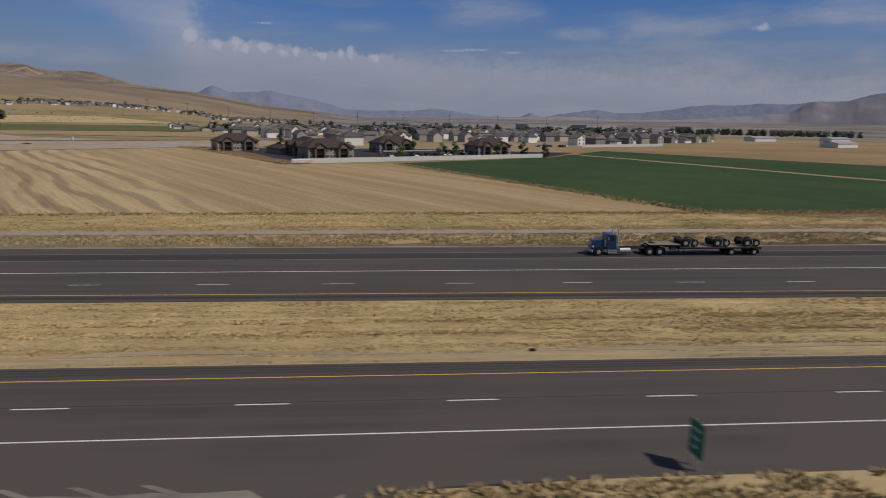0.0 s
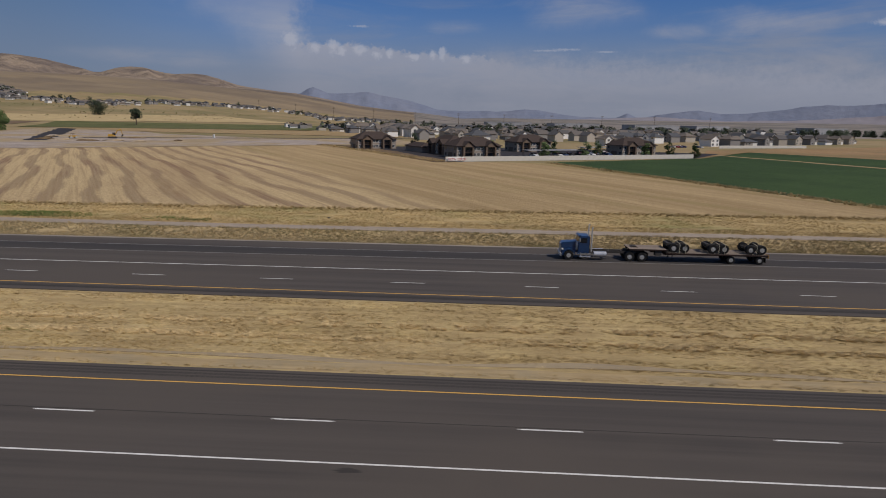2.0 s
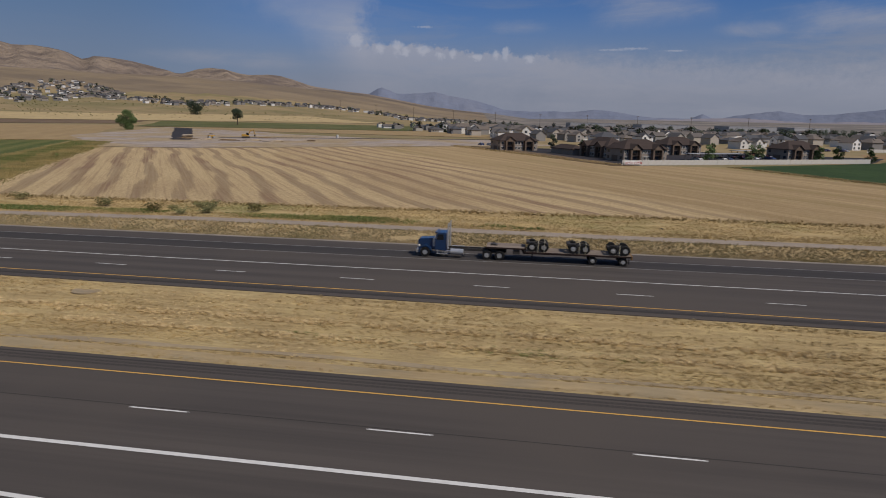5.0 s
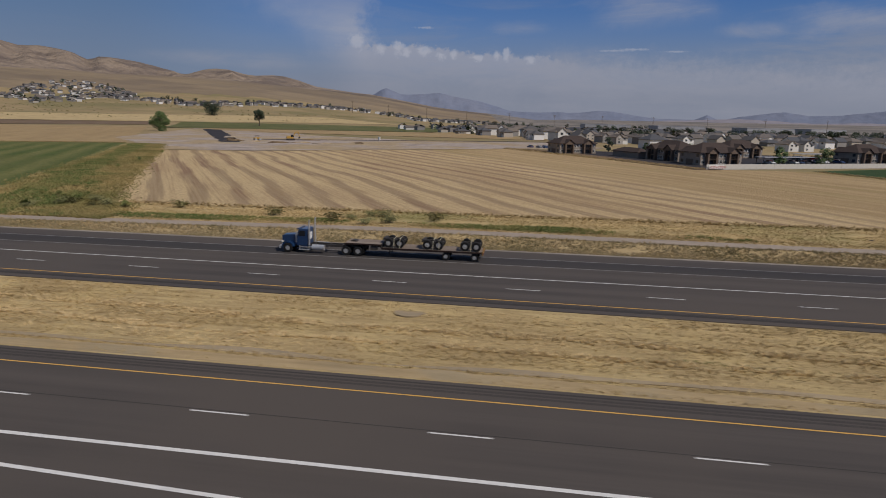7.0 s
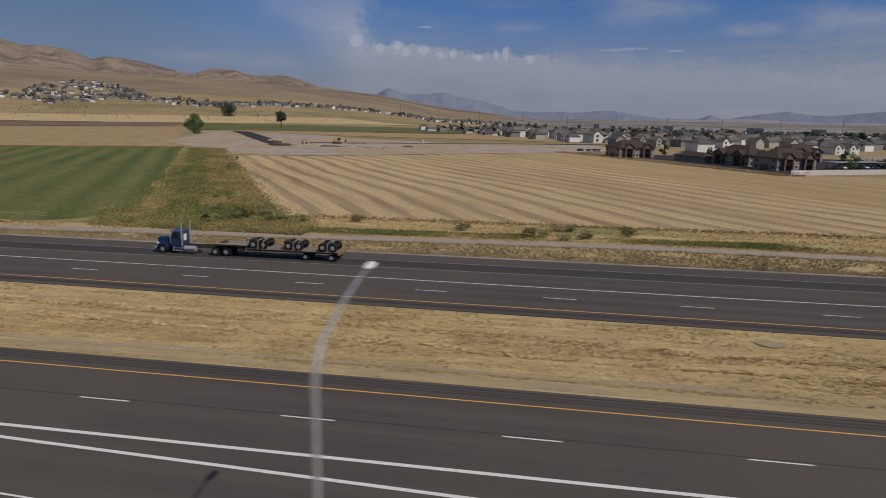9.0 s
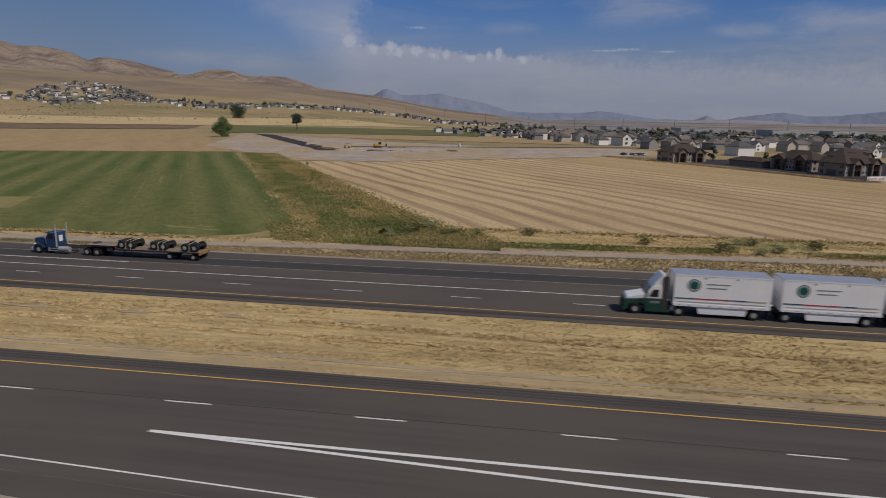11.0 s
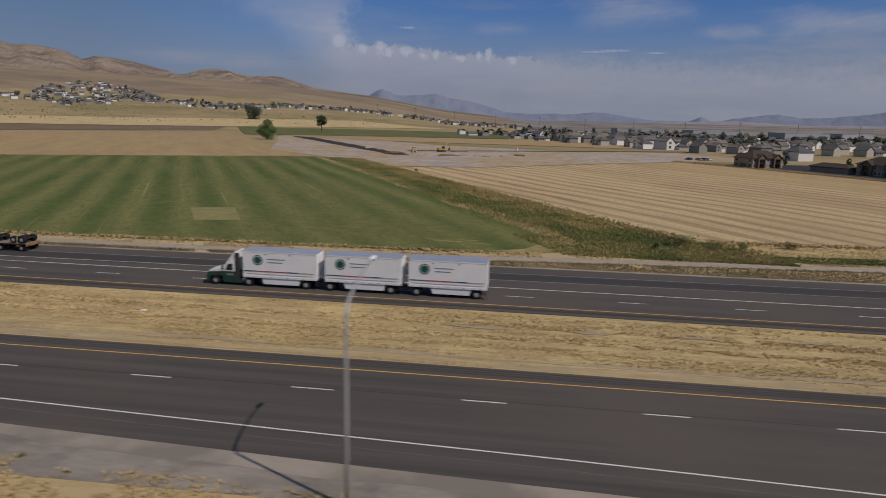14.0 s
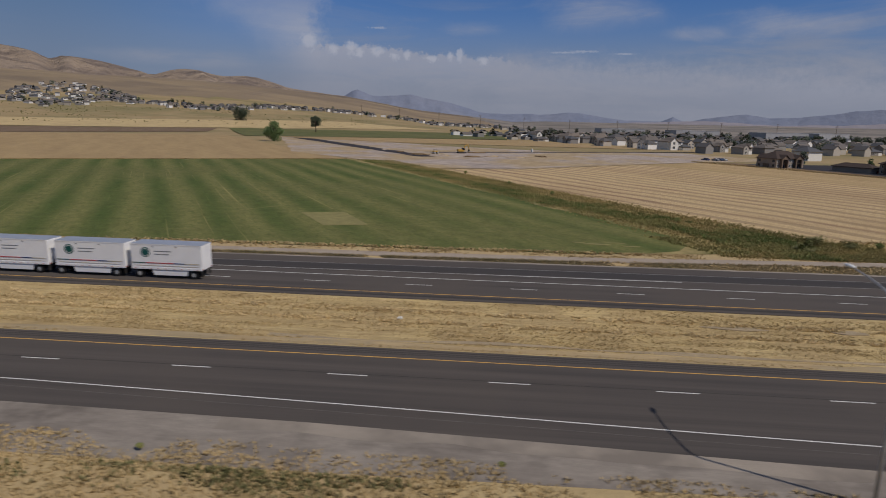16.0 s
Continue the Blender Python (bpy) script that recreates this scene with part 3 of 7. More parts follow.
M["straw_stripe"] = surface("tan_stripe", (0.50, 0.44, 0.33), (0.45, 0.40, 0.3), 2.0, 10.0, bump=0.0)
M["strap"] = surface("pale_cargo_strap", (0.50, 0.46, 0.34), (0.42, 0.38, 0.28), 3.0, 10.0, bump=0.05)
M["orange"] = surface("faded_orange_bumper", (0.36, 0.21, 0.08), (0.24, 0.14, 0.06), 2.0, 10.0, bump=0.02)
M["car_grey"] = surface("dark_grey_car_paint", (0.075, 0.078, 0.078), (0.085, 0.088, 0.088), 1.0, 20.0, rough=0.42, metal=0.35, bump=0.0, coat=0.2)
M["car_navy"] = surface("dark_slate_car_paint", (0.018, 0.023, 0.027), (0.022, 0.027, 0.031), 1.0, 20.0, rough=0.42, metal=0.1, bump=0.0, coat=0.15)
M["car_any"] = palette("parked_car_paint", [(0.6, 0.6, 0.6), (0.03, 0.03, 0.035), (0.25, 0.26, 0.28), (0.25, 0.02, 0.02), (0.03, 0.06, 0.15), (0.5, 0.5, 0.48)], rough=0.3)
M["headlight"] = surface("clear_headlight", (0.62, 0.60, 0.54), (0.55, 0.54, 0.5), 3.0, 20.0, rough=0.1, bump=0.0)
M["taillight"] = surface("red_taillight", (0.30, 0.012, 0.012), (0.25, 0.01, 0.01), 3.0, 20.0, rough=0.2, bump=0.0)
M["stucco"] = surface("taupe_stucco", (0.325, 0.275, 0.232), (0.28, 0.236, 0.198), 0.3, 8.0, bump=0.2)
M["stone"] = surface("brown_stone_veneer", (0.19, 0.14, 0.105), (0.13, 0.10, 0.08), 1.6, 9.0, bump=0.5)
M["shingle"] = surface("brown_shingles", (0.074, 0.056, 0.049), (0.060, 0.046, 0.041), 0.6, 7.0, rough=0.9, bump=0.5, stretch=(0.4, 1, 3))
M["pane"] = surface("window_pane", (0.035, 0.042, 0.05), (0.05, 0.055, 0.062), 0.5, 4.0, rough=0.1, bump=0.0)
M["trim"] = surface("white_trim", (0.66, 0.65, 0.62), (0.6, 0.59, 0.56), 2.0, 10.0, bump=0.05, fine_mix=0.12)
M["dark_trim"] = surface("dark_brown_trim", (0.075, 0.055, 0.045), (0.06, 0.045, 0.037), 2.0, 10.0, bump=0.05)
M["vinyl"] = surface("off_white_vinyl_fence", (0.58, 0.56, 0.52), (0.52, 0.50, 0.46), 0.5, 6.0, bump=0.05, fine_mix=0.15)
M["siding"] = palette("house_siding", [(0.70, 0.69, 0.67), (0.30, 0.27, 0.23), (0.40, 0.36, 0.31), (0.24, 0.23, 0.22), (0.74, 0.73, 0.71), (0.20, 0.19, 0.185), (0.33, 0.31, 0.285)])
M["house_roof"] = palette("house_shingles", [(0.085, 0.08, 0.08), (0.12, 0.105, 0.095), (0.07, 0.072, 0.08), (0.15, 0.125, 0.105)], rough=0.9)
M["siding_far"] = palette("far_house_siding", [(0.60, 0.59, 0.57), (0.28, 0.255, 0.22), (0.38, 0.35, 0.30), (0.66, 0.65, 0.63), (0.22, 0.21, 0.20)], islands=True)
M["roof_far"] = palette("far_house_shingles", [(0.085, 0.08, 0.08), (0.12, 0.105, 0.095), (0.07, 0.072, 0.08), (0.15, 0.125, 0.105)], rough=0.9, islands=True)
M["warehouse"] = surface("pale_metal_cladding", (0.36, 0.36, 0.365), (0.30, 0.30, 0.31), 0.2, 3.0, rough=0.6, bump=0.1)
M["digger_yellow"] = surface("worn_yellow_paint", (0.50, 0.29, 0.035), (0.40, 0.23, 0.04), 1.0, 10.0, rough=0.5, bump=0.1)
M["ink_red"] = surface("red_sign_lettering", (0.42, 0.05, 0.04), (0.36, 0.045, 0.04), 2.0, 10.0, bump=0.0)


# ---------------------------------------------------------------- building helpers
def part(name, bm, material, parent=None, label="", smooth=False):
    me = bpy.data.meshes.new(name)
    bm.normal_update()
    bm.to_mesh(me)
    bm.free()
    me.materials.append(material)
    if smooth:
        me.polygons.foreach_set("use_smooth", [True] * len(me.polygons))
    ob = new(name, me)
    if parent is not None:
        ob.parent = parent
    if label:
        tagged(ob, label)
    return ob


def thing(name, label, category, group="", kind="", at=None):
    ob = new(name)
    ob.empty_display_size = 0.2
    if at is not None:
        ob.matrix_basis = at
    return tagged(ob, label, category, group, kind)


def box(bm, x0, y0, z0, x1, y1, z1, bevel=0.0):
    v = [bm.verts.new((x, y, z)) for x in (x0, x1) for y in (y0, y1) for z in (z0, z1)]
    fs = [bm.faces.new([v[i] for i in q]) for q in ((0, 1, 3, 2), (4, 6, 7, 5), (0, 4, 5, 1), (2, 3, 7, 6), (0, 2, 6, 4), (1, 5, 7, 3))]
    if bevel:
        es = list({e for f in fs for e in f.edges})
        bmesh.ops.bevel(bm, geom=es, offset=bevel, segments=2, affect="EDGES", profile=0.6)
    return bm


def prism(bm, pts, y0, y1, bevel=0.0):
    """A side outline of (x, z) points drawn out across the thing from y0 to y1."""
    a = [bm.verts.new((x, y0, z)) for x, z in pts]
    b = [bm.verts.new((x, y1, z)) for x, z in pts]
    fs = [bm.faces.new(a), bm.faces.new(b[::-1])]
    for i in range(len(pts)):
        j = (i + 1) % len(pts)
        fs.append(bm.faces.new((a[j], a[i], b[i], b[j])))
    if bevel:
        es = list({e for f in fs for e in f.edges})
        bmesh.ops.bevel(bm, geom=es, offset=bevel, segments=2, affect="EDGES", profile=0.6)
    bmesh.ops.recalc_face_normals(bm, faces=list(bm.faces))
    return bm


def tube(bm, points, radii, n=10):
    """A round bar through points, with a radius at each."""
    rings = []
    for i, p in enumerate(points):
        p = Vector(p)
        d = (Vector(points[min(i + 1, len(points) - 1)]) - Vector(points[max(i - 1, 0)])).normalized()
        side = d.orthogonal().normalized() if abs(d.z) < 0.95 else Vector((1, 0, 0))
        side = (side - d * side.dot(d)).normalized()
        up = d.cross(side)
        r = radii[i] if isinstance(radii, (list, tuple)) else radii
        rings.append([bm.verts.new(p + side * math.cos(a) * r + up * math.sin(a) * r) for a in (2 * math.pi * k / n for k in range(n))])
    for r0, r1 in zip(rings, rings[1:]):
        best = min(range(n), key=lambda s: sum((r0[k].co - r1[(k + s) % n].co).length for k in range(n)))
        for k in range(n):
            bm.faces.new((r0[k], r0[(k + 1) % n], r1[(k + 1 + best) % n], r1[(k + best) % n]))
    bm.faces.new(rings[0][::-1])
    bm.faces.new(rings[-1])
    return bm


def lathe(bm, centre, profile, n=20, caps=True):
    """Turned about the y axis: profile of (radius, y)."""
    cx, cy, cz = centre
    rings = [[bm.verts.new((cx + r * math.cos(a), cy + y, cz + r * math.sin(a))) for a in (2 * math.pi * k / n for k in range(n))] for r, y in profile]
    for r0, r1 in zip(rings, rings[1:]):
        for k in range(n):
            bm.faces.new((r0[k], r0[(k + 1) % n], r1[(k + 1) % n], r1[k]))
    if caps:
        bm.faces.new(rings[0][::-1])
        bm.faces.new(rings[-1])
    bmesh.ops.recalc_face_normals(bm, faces=list(bm.faces))
    return bm


def B():
    return bmesh.new()


def smoothstep(a, b, x):
    t = min(1.0, max(0.0, (x - a) / (b - a)))
    return t * t * (3 - 2 * t)


def pw(x, pairs):
    xs, ys = zip(*pairs)
    return float(np.interp(x, xs, ys))


# ---------------------------------------------------------------- lie of the land
EYE0 = (-82.0, -29.0)
RIDGE = [(-40, 0.004), (-3, 0.003), (0.16, 0.0011), (2.15, 0.0054), (4.15, 0.009), (6.67, 0.0123), (9.18, 0.0173), (11.2, 0.0234), (13.2, 0.0293), (14.79, 0.0337), (16.17, 0.0356), (18.12, 0.0397), (19.57, 0.0431),
         (20.76, 0.0499), (21.94, 0.0557), (22.88, 0.0576), (24.73, 0.0555), (25.64, 0.0581), (26.76, 0.0629), (27.87, 0.0636), (28.76, 0.0606), (29.65, 0.0552), (30.26, 0.0523), (30.93, 0.0573),
         (32.18, 0.0624), (33.4, 0.0673), (35, 0.071), (36.17, 0.072), (36.73, 0.0684), (37.07, 0.0635), (37.52, 0.0712), (38.06, 0.0757), (39.16, 0.0794), (40.23, 0.0815), (41.3, 0.0794), (42.97, 0.0867), (47, 0.09), (60, 0.09), (75, 0.05)]
FAN = [(-40, 0.004), (-3, 0.003), (0.16, 0.0011), (4.15, 0.008), (9.18, 0.0165), (14.79, 0.0325), (17.64, 0.0366), (20.06, 0.0387), (22.9, 0.0421), (26.13, 0.0442), (29.24, 0.046), (31.81, 0.0473), (35.1, 0.0477), (37.8, 0.0498), (43, 0.051), (75, 0.03)]
FAR = [(22, 0.012), (16.17, 0.0289), (14.59, 0.0338), (13.95, 0.0408), (13.45, 0.0436), (12.95, 0.0404), (12.2, 0.0357), (10.96, 0.0354), (9.46, 0.0377), (8.71, 0.0388), (7.45, 0.0333), (6.7, 0.0319), (5.19, 0.0273), (3.68, 0.0202),
       (2.67, 0.0146), (0.69, 0.0128), (-3.69, 0.0135), (-5.1, 0.0174), (-6.52, 0.0153), (-7.93, 0.0116), (-10.23, 0.0067), (-13.0, 0.0072), (-13.9, 0.0135), (-14.9, 0.0060), (-16.3, 0.0118), (-17.7, 0.0160), (-19.6, 0.0195), (-21.2, 0.0145),
       (-23.3, 0.0158), (-25.1, 0.0194), (-26.9, 0.0254), (-28.6, 0.028), (-30.3, 0.0267), (-31.9, 0.0299), (-34.3, 0.0293), (-35.8, 0.0324), (-38, 0.0339), (-39.5, 0.0409), (-40.2, 0.0430), (-48, 0.046), (-60, 0.02)]
FRONT = [(-8, 0.002), (-14, 0.0072), (-17, 0.0091), (-21.6, 0.0046), (-26.1, 0.0067), (-30.4, 0.0118), (-33.2, 0.0163), (-34.4, 0.0181), (-35.1, 0.0257), (-36, 0.0324), (-37.3, 0.0310), (-38.7, 0.0360), (-42, 0.042), (-50, 0.045), (-60, 0.01)]


def edge_far(x):
    return 44.9 + 0.0228 * max(-420, min(x, 400))


def track_y(x):
    return pw(x, [(-600, 35), (-217, 43.4), (-182, 45.0), (-150, 48.2), (-120, 51.0), (-86, 54.3), (-32, 54.6), (30, 56.9), (300, 66)])


def edge_near(x):
    return pw(x, [(-600, -7.0), (-230, -7.3), (-206, -7.8), (-177, -9.3), (-153, -10.2), (-118, -12.3), (-80, -14.4), (-30, -16.4), (6, -17.2), (14, -13.0), (20, -9.0), (30, -8.6), (400, -8.6)])


def land(x, y):
    """Height of the ground."""
    if y < 70:
        en = edge_near(x)
        if y < en - 0.01:
            d = en - y
            if x < 0:
                d = max(0, d - 6.5)
            z = -0.012 - 0.10 * min(d, 8) - 0.07 * max(0, min(d - 8, 30))
        elif y < 6.0:
            z = -0.14
        elif y < 21.2:
            z = -0.02 - 0.55 * math.sin(math.pi * (y - 6.0) / 15.2)
        else:
            ef, ty = edge_far(x), track_y(x)
            if y < ef:
                z = -0.14
            elif y < ty - 1.9:
                z = -0.02 - 0.45 * math.sin(math.pi * (y - ef) / max(0.5, ty - 1.9 - ef))
            else:
                z = -0.03
        return z
    z = -0.03
    ratio = -x / max(y, 1)
    dx, dy = x - EYE0[0], y - EYE0[1]
    r = math.hypot(dx, dy)
    if y > 300 and r > 800:
        q = min(r, 2400) - 800
        z += smoothstep(0.0, 0.6, ratio) * (0.02 * q + 4.5e-5 * min(q, 900) ** 2 + 0.05 * max(0, q - 900))
    if r > 1700:
        az = math.degrees(math.atan2(-dx, dy))
        e = float(np.interp(az, [p[0] for p in RIDGE], [p[1] for p in RIDGE]))
        ef = min(e, float(np.interp(az, [p[0] for p in FAN], [p[1] for p in FAN])))
        at = Vector((x, y, 0))
        if r < 3300:
            # a long even apron of land below the hills
            t = (r - 1700) / 1600
            z = z * (1 - t) + (15.4 + ef * 3300) * t
            z += noise.fractal(at * 0.004, 1.0, 2.0, 4) * 5 * math.sin(math.pi * t) * min(1, ef / 0.03)
        else:
            # the hills, cut by gullies that run down from the crest
            t = min(1.0, (r - 3300) / 950)
            z = 15.4 + (ef + (e - ef) * t ** 0.75) * r
            gully = abs(noise.noise(Vector((az * 0.75 + 0.25 * noise.noise(at * 0.003), r * 0.0006, 2)))) + 0.3 * abs(noise.noise(Vector((az * 2.1, r * 0.0011, 5))))
            fold = noise.fractal(at * 0.0022, 1.0, 2.1, 5)
            z += (64 * (gully - 0.42) + 22 * fold) * math.sin(math.pi * t) * min(1, max(0, e - ef) / 0.012)
            z = min(z, 15.4 + e * r)
        if r > 4250:
            z -= (r - 4250) * 0.12
    return z


def steps(*spans):
    out = []
    for a, b, s in spans:
        k = max(1, round((b - a) / s))
        out += [a + (b - a) * i / k for i in range(k)]
    return out + [spans[-1][1]]


def ground():
    xs = steps((-4600, -3200, 52), (-3200, -900, 34), (-900, -700, 40), (-700, -340, 20), (-340, 130, 4), (130, 420, 12), (420, 1500, 60), (1500, 4600, 160))
    ys = steps((-3000, -300, 250), (-300, -60, 20), (-60, -22, 3), (-22, -5, 0.6), (-5, 6, 2.2), (6, 22, 1.0), (22, 37, 3), (37, 66, 0.6), (66, 120, 6), (120, 700, 20), (700, 1700, 40), (1700, 4650, 34))
    verts = [(x, y, land(x, y)) for y in ys for x in xs]
    n = len(xs)
    faces = [(j * n + i, j * n + i + 1, (j + 1) * n + i + 1, (j + 1) * n + i) for j in range(len(ys) - 1) for i in range(n - 1)]
    me = bpy.data.meshes.new("ground")
    me.from_pydata(verts, [], faces)
    for k in ("earth", "hill", "median", "verge", "plain", "apron", "dark_slope"):
        me.materials.append(M[k])
    idx = []
    for f in faces:
        cx = sum(verts[i][0] for i in f) / 4
        cy = sum(verts[i][1] for i in f) / 4
        far_off = math.hypot(cx - EYE0[0], cy - EYE0[1])
        if far_off > 1750 and cx < -0.1 * cy:
            wob = 160 * noise.fractal(Vector((cx * 0.0016, cy * 0.0016, 4)), 1.0, 2.0, 3)
            idx.append(1 if far_off > 3290 + wob * 0.3 else 6 if far_off > 2780 + wob else 5)
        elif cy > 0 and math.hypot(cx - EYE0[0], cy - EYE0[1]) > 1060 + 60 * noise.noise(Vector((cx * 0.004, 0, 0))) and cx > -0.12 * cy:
            # far off, the plain with haze in its colour takes over
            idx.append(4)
        elif 6 < cy < 21.5:
            idx.append(2)
        elif -60 < cy < 72:
            idx.append(3)
        else:
            idx.append(0)
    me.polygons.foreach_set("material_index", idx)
    me.polygons.foreach_set("use_smooth", [True] * len(faces))
    tagged(new("ground", me), "dry tan grassland rising to brown hills", "ground", kind="structure")


def mountains(profile, near, depth, material, label):
    """A far range: a long uneven ridge behind the plain."""
    bm = B()
    rows = []
    az = profile[0][0]
    while az > -60:
        e = float(np.interp(-az, [-p[0] for p in profile], [p[1] for p in profile]))
        e += 0.0008 * noise.fractal(Vector((az * 0.9, 3.3, 0)), 1.0, 2.0, 5)
        col = []
        for k in range(9):
            t = k / 8
            r = near + depth * t
            a = radians(az)
            h = (15 + e * (near + depth)) * t ** 0.8 + noise.fractal(Vector((az * 0.6, t * 3, 1)), 1.0, 2.0, 4) * 14 * t * (1 - t) * 4 * min(1, e / 0.02) - 8 * (1 - t)
            col.append(bm.verts.new((EYE0[0] - math.sin(a) * r, EYE0[1] + math.cos(a) * r, h)))
        rows.append(col)
        az -= 0.15
    for a, b in zip(rows, rows[1:]):
        for k in range(8):
            bm.faces.new((a[k], b[k], b[k + 1], a[k + 1]))
    tagged(part("backdrop", bm, material, smooth=True), label, "mountains", kind="structure")


def ribbon(name, x0, x1, low, high, z, material, label, category, step=6.0, parent=None, depth=0.12):
    """A strip along the road between two edges given as functions of x, with thickness."""
    bm = B()
    n = max(1, round((x1 - x0) / step))
    prev = None
    for i in range(n + 1):
        x = x0 + (x1 - x0) * i / n
        a, b = low(x), high(x)
        zz = z(x) if callable(z) else z
        row = [bm.verts.new(p) for p in ((x, a, zz - depth), (x, a, zz), (x, b, zz), (x, b, zz - depth))]
        if prev:
            for k in range(3):
                bm.faces.new((prev[k], row[k], row[k + 1], prev[k + 1]))
        else:
            bm.faces.new(row)
        prev = row
    bm.faces.new(prev[::-1])
    bmesh.ops.recalc_face_normals(bm, faces=list(bm.faces))
    ob = part(name, bm, material, parent)
    if parent is None:
        tagged(ob, label, category, kind="structure")
    elif label:
        tagged(ob, label)
    return ob


def c(v):
    return lambda x: v


def line(name, road, x0, x1, centre, width, material, label="", z=0.006):
    f = centre if callable(centre) else c(centre)
    return ribbon(name, x0, x1, lambda x: f(x) - width / 2, lambda x: f(x) + width / 2, z, material, label, "", 8.0, road, 0.004)


SPOT = (-7.55, -4.34)


def roads():
    near = ribbon("road_near", -620, 420, edge_near, c(6.0), 0.0, M["asphalt"], "worn grey-brown asphalt carriageway of a divided highway", "road")
    far = ribbon("road_far", -620, 420, c(21.25), edge_far, 0.0, M["asphalt"], "worn asphalt carriageway beyond the grass median", "road")
    # near carriageway paint
    line("yellow_line", near, -615, 415, 3.88, 0.115, M["yellow_line"])
    line("edge_line", near, -24, 415, -3.78, 0.115, M["white_line"])
    line("gore_line", near, -145, -24, -3.70, 0.26, M["white_line"], "broad white gore line")
    bold2 = lambda x: pw(x, [(-145, -3.72), (-122.6, -4.87), (-98.5, -5.8), (-84, -6.45), (-40, -8.6), (0, -10.6)])
    line("gore_line", near, -145, 0, bold2, 0.24, M["white_line"], "broad white gore line", z=0.011)
    outer = lambda x: pw(x, [(-615, -3.84), (-230, -3.85), (-208.7, -4.79), (-197.5, -5.32), (-177.6, -6.27), (-168, -6.6), (-153, -7.31), (-140, -7.98), (-118.6, -9.11), (-80, -11.2), (-20, -14.0)])
    line("edge_line", near, -615, -20, outer, 0.115, M["white_line"])
    line("seam", near, -615, -110, lambda x: outer(x) - 1.15 + 0.05 * noise.noise(Vector((x * 0.3, 0, 0))), 0.07, M["seam_pale"], "pale worn joint in the asphalt")
    line("seam", near, -615, 415, 0.22, 0.07, M["groove"], "dark joint in the asphalt", z=0.004)
    line("seam", near, -615, 415, 5.55, 0.16, M["groove"], "dark joint in the asphalt")
    # far carriageway paint
    line("yellow_line", far, -615, 415, 23.42, 0.13, M["yellow_line"])
    w1 = lambda x: pw(x, [(-615, 30.2), (-200, 30.4), (-83, 30.85), (-29, 31.76), (28, 32.63), (300, 37)])
    line("edge_line", far, -615, 415, w1, 0.15, M["white_line"])
    w2 = lambda x: pw(x, [(-300, 31.0), (-259, 32.0), (-200, 33.4), (-171.5, 33.8)])
    line("taper_line", far, -300, -171.5, w2, 0.15, M["white_line"])
    ribbon("ramp_lane", -420, 415, lambda x: edge_far(x) - 6.6, lambda x: edge_far(x) - 3.4, 0.003, M["asphalt_dark"], "darker asphalt lane", "", 10, far, 0.002)
    line("edge_line", far, -420, 415, lambda x: edge_far(x) - 3.45, 0.14, M["faded_line"])
    line("seam", far, -615, 415, lambda x: edge_far(x) - 6.9, 0.12, M["faded_line"])
    line("seam", far, -615, 415, 22.3, 0.5, M["groove"], "dark joint in the asphalt")
    # lane dashes, one piece each
    bm = B()
    box(bm, 0, -0.055, 0.002, 3.05, 0.055, 0.007)
    me = None
    for road, y, off, lo, hi in ((near, 0.0, 0.0, -34, 20), (far, 27.12, 2.3, -34, 20)):
        for k in range(lo, hi):
            if me is None:
                ob = part("lane_dash", bm, M["white_line"], road)
                me = ob.data
            else:
                ob = new("lane_dash", me)
                ob.parent = road
            ob.location = (k * 12.192 + off, y, 0)
    # rumble grooves cut along the inside shoulder
    for road, y in ((near, 4.72), (near, 5.12), (far, 22.75)):
        verts, faces = [], []
        x = -300.0
        while x < 120:
            i = len(verts)
            verts += [(x, y - 0.13, 0.005), (x + 0.2, y - 0.13, 0.005), (x + 0.2, y + 0.13, 0.005), (x, y + 0.13, 0.005)]
            faces.append((i, i + 1, i + 2, i + 3))
            x += 0.305
        me2 = bpy.data.meshes.new("rumble_strip")
        me2.from_pydata(verts, [], faces)
        me2.materials.append(M["groove"])
        ob = new("rumble_strip", me2)
        ob.parent = road
        tagged(ob, "row of dark rumble grooves", kind="stuff")
    # faded chevrons in the gore at the ramp
    for k in range(4):
        bm = B()
        x = 0.5 + k * 3.1
        v = [bm.verts.new(p) for p in ((x, -8.0, 0.012), (x + 0.6, -8.0, 0.012), (x + 5.2, -10.2, 0.012), (x + 4.4, -10.2, 0.012))]
        bm.faces.new(v[::-1])
        part("chevron", bm, M["shoulder"], near, "faded white gore chevron")
    ribbon("shoulder", -420, -100, lambda x: pw(x, [(-420, -12.5), (-206, -13.4), (-180, -13.0), (-165, -14.0), (-140, -17), (-100, -21)]), lambda x: edge_near(x) - 0.02,
           lambda x: 0.0, M["shoulder"], "pale compacted gravel shoulder with weeds", "shoulder", 5.0, None, 0.9)
    ribbon("shoulder", 2.0, 19.0, c(-13.5), lambda x: (edge_near(x) + 0.5 if x > 15 else -8.7) + 0.5 * noise.noise(Vector((x * 0.5, 0, 0))), 0.003, M["shoulder"], "pale worn concrete patch beside the ramp", "shoulder", 2.0, near, 0.1)
    ribbon("farm_track", -600, 420, lambda x: track_y(x) - 1.5, lambda x: track_y(x) + 1.5, 0.02, M["track"], "pale dirt track along the fields", "dirt track", 8.0, None, 0.2)
    ribbon("gravel_edge", -600, 420, lambda x: edge_far(x) + 0.01, lambda x: edge_far(x) + 0.75, -0.01, M["gravel"], "pale gravel edge of the highway", "gravel edge", 8.0, None, 0.3)
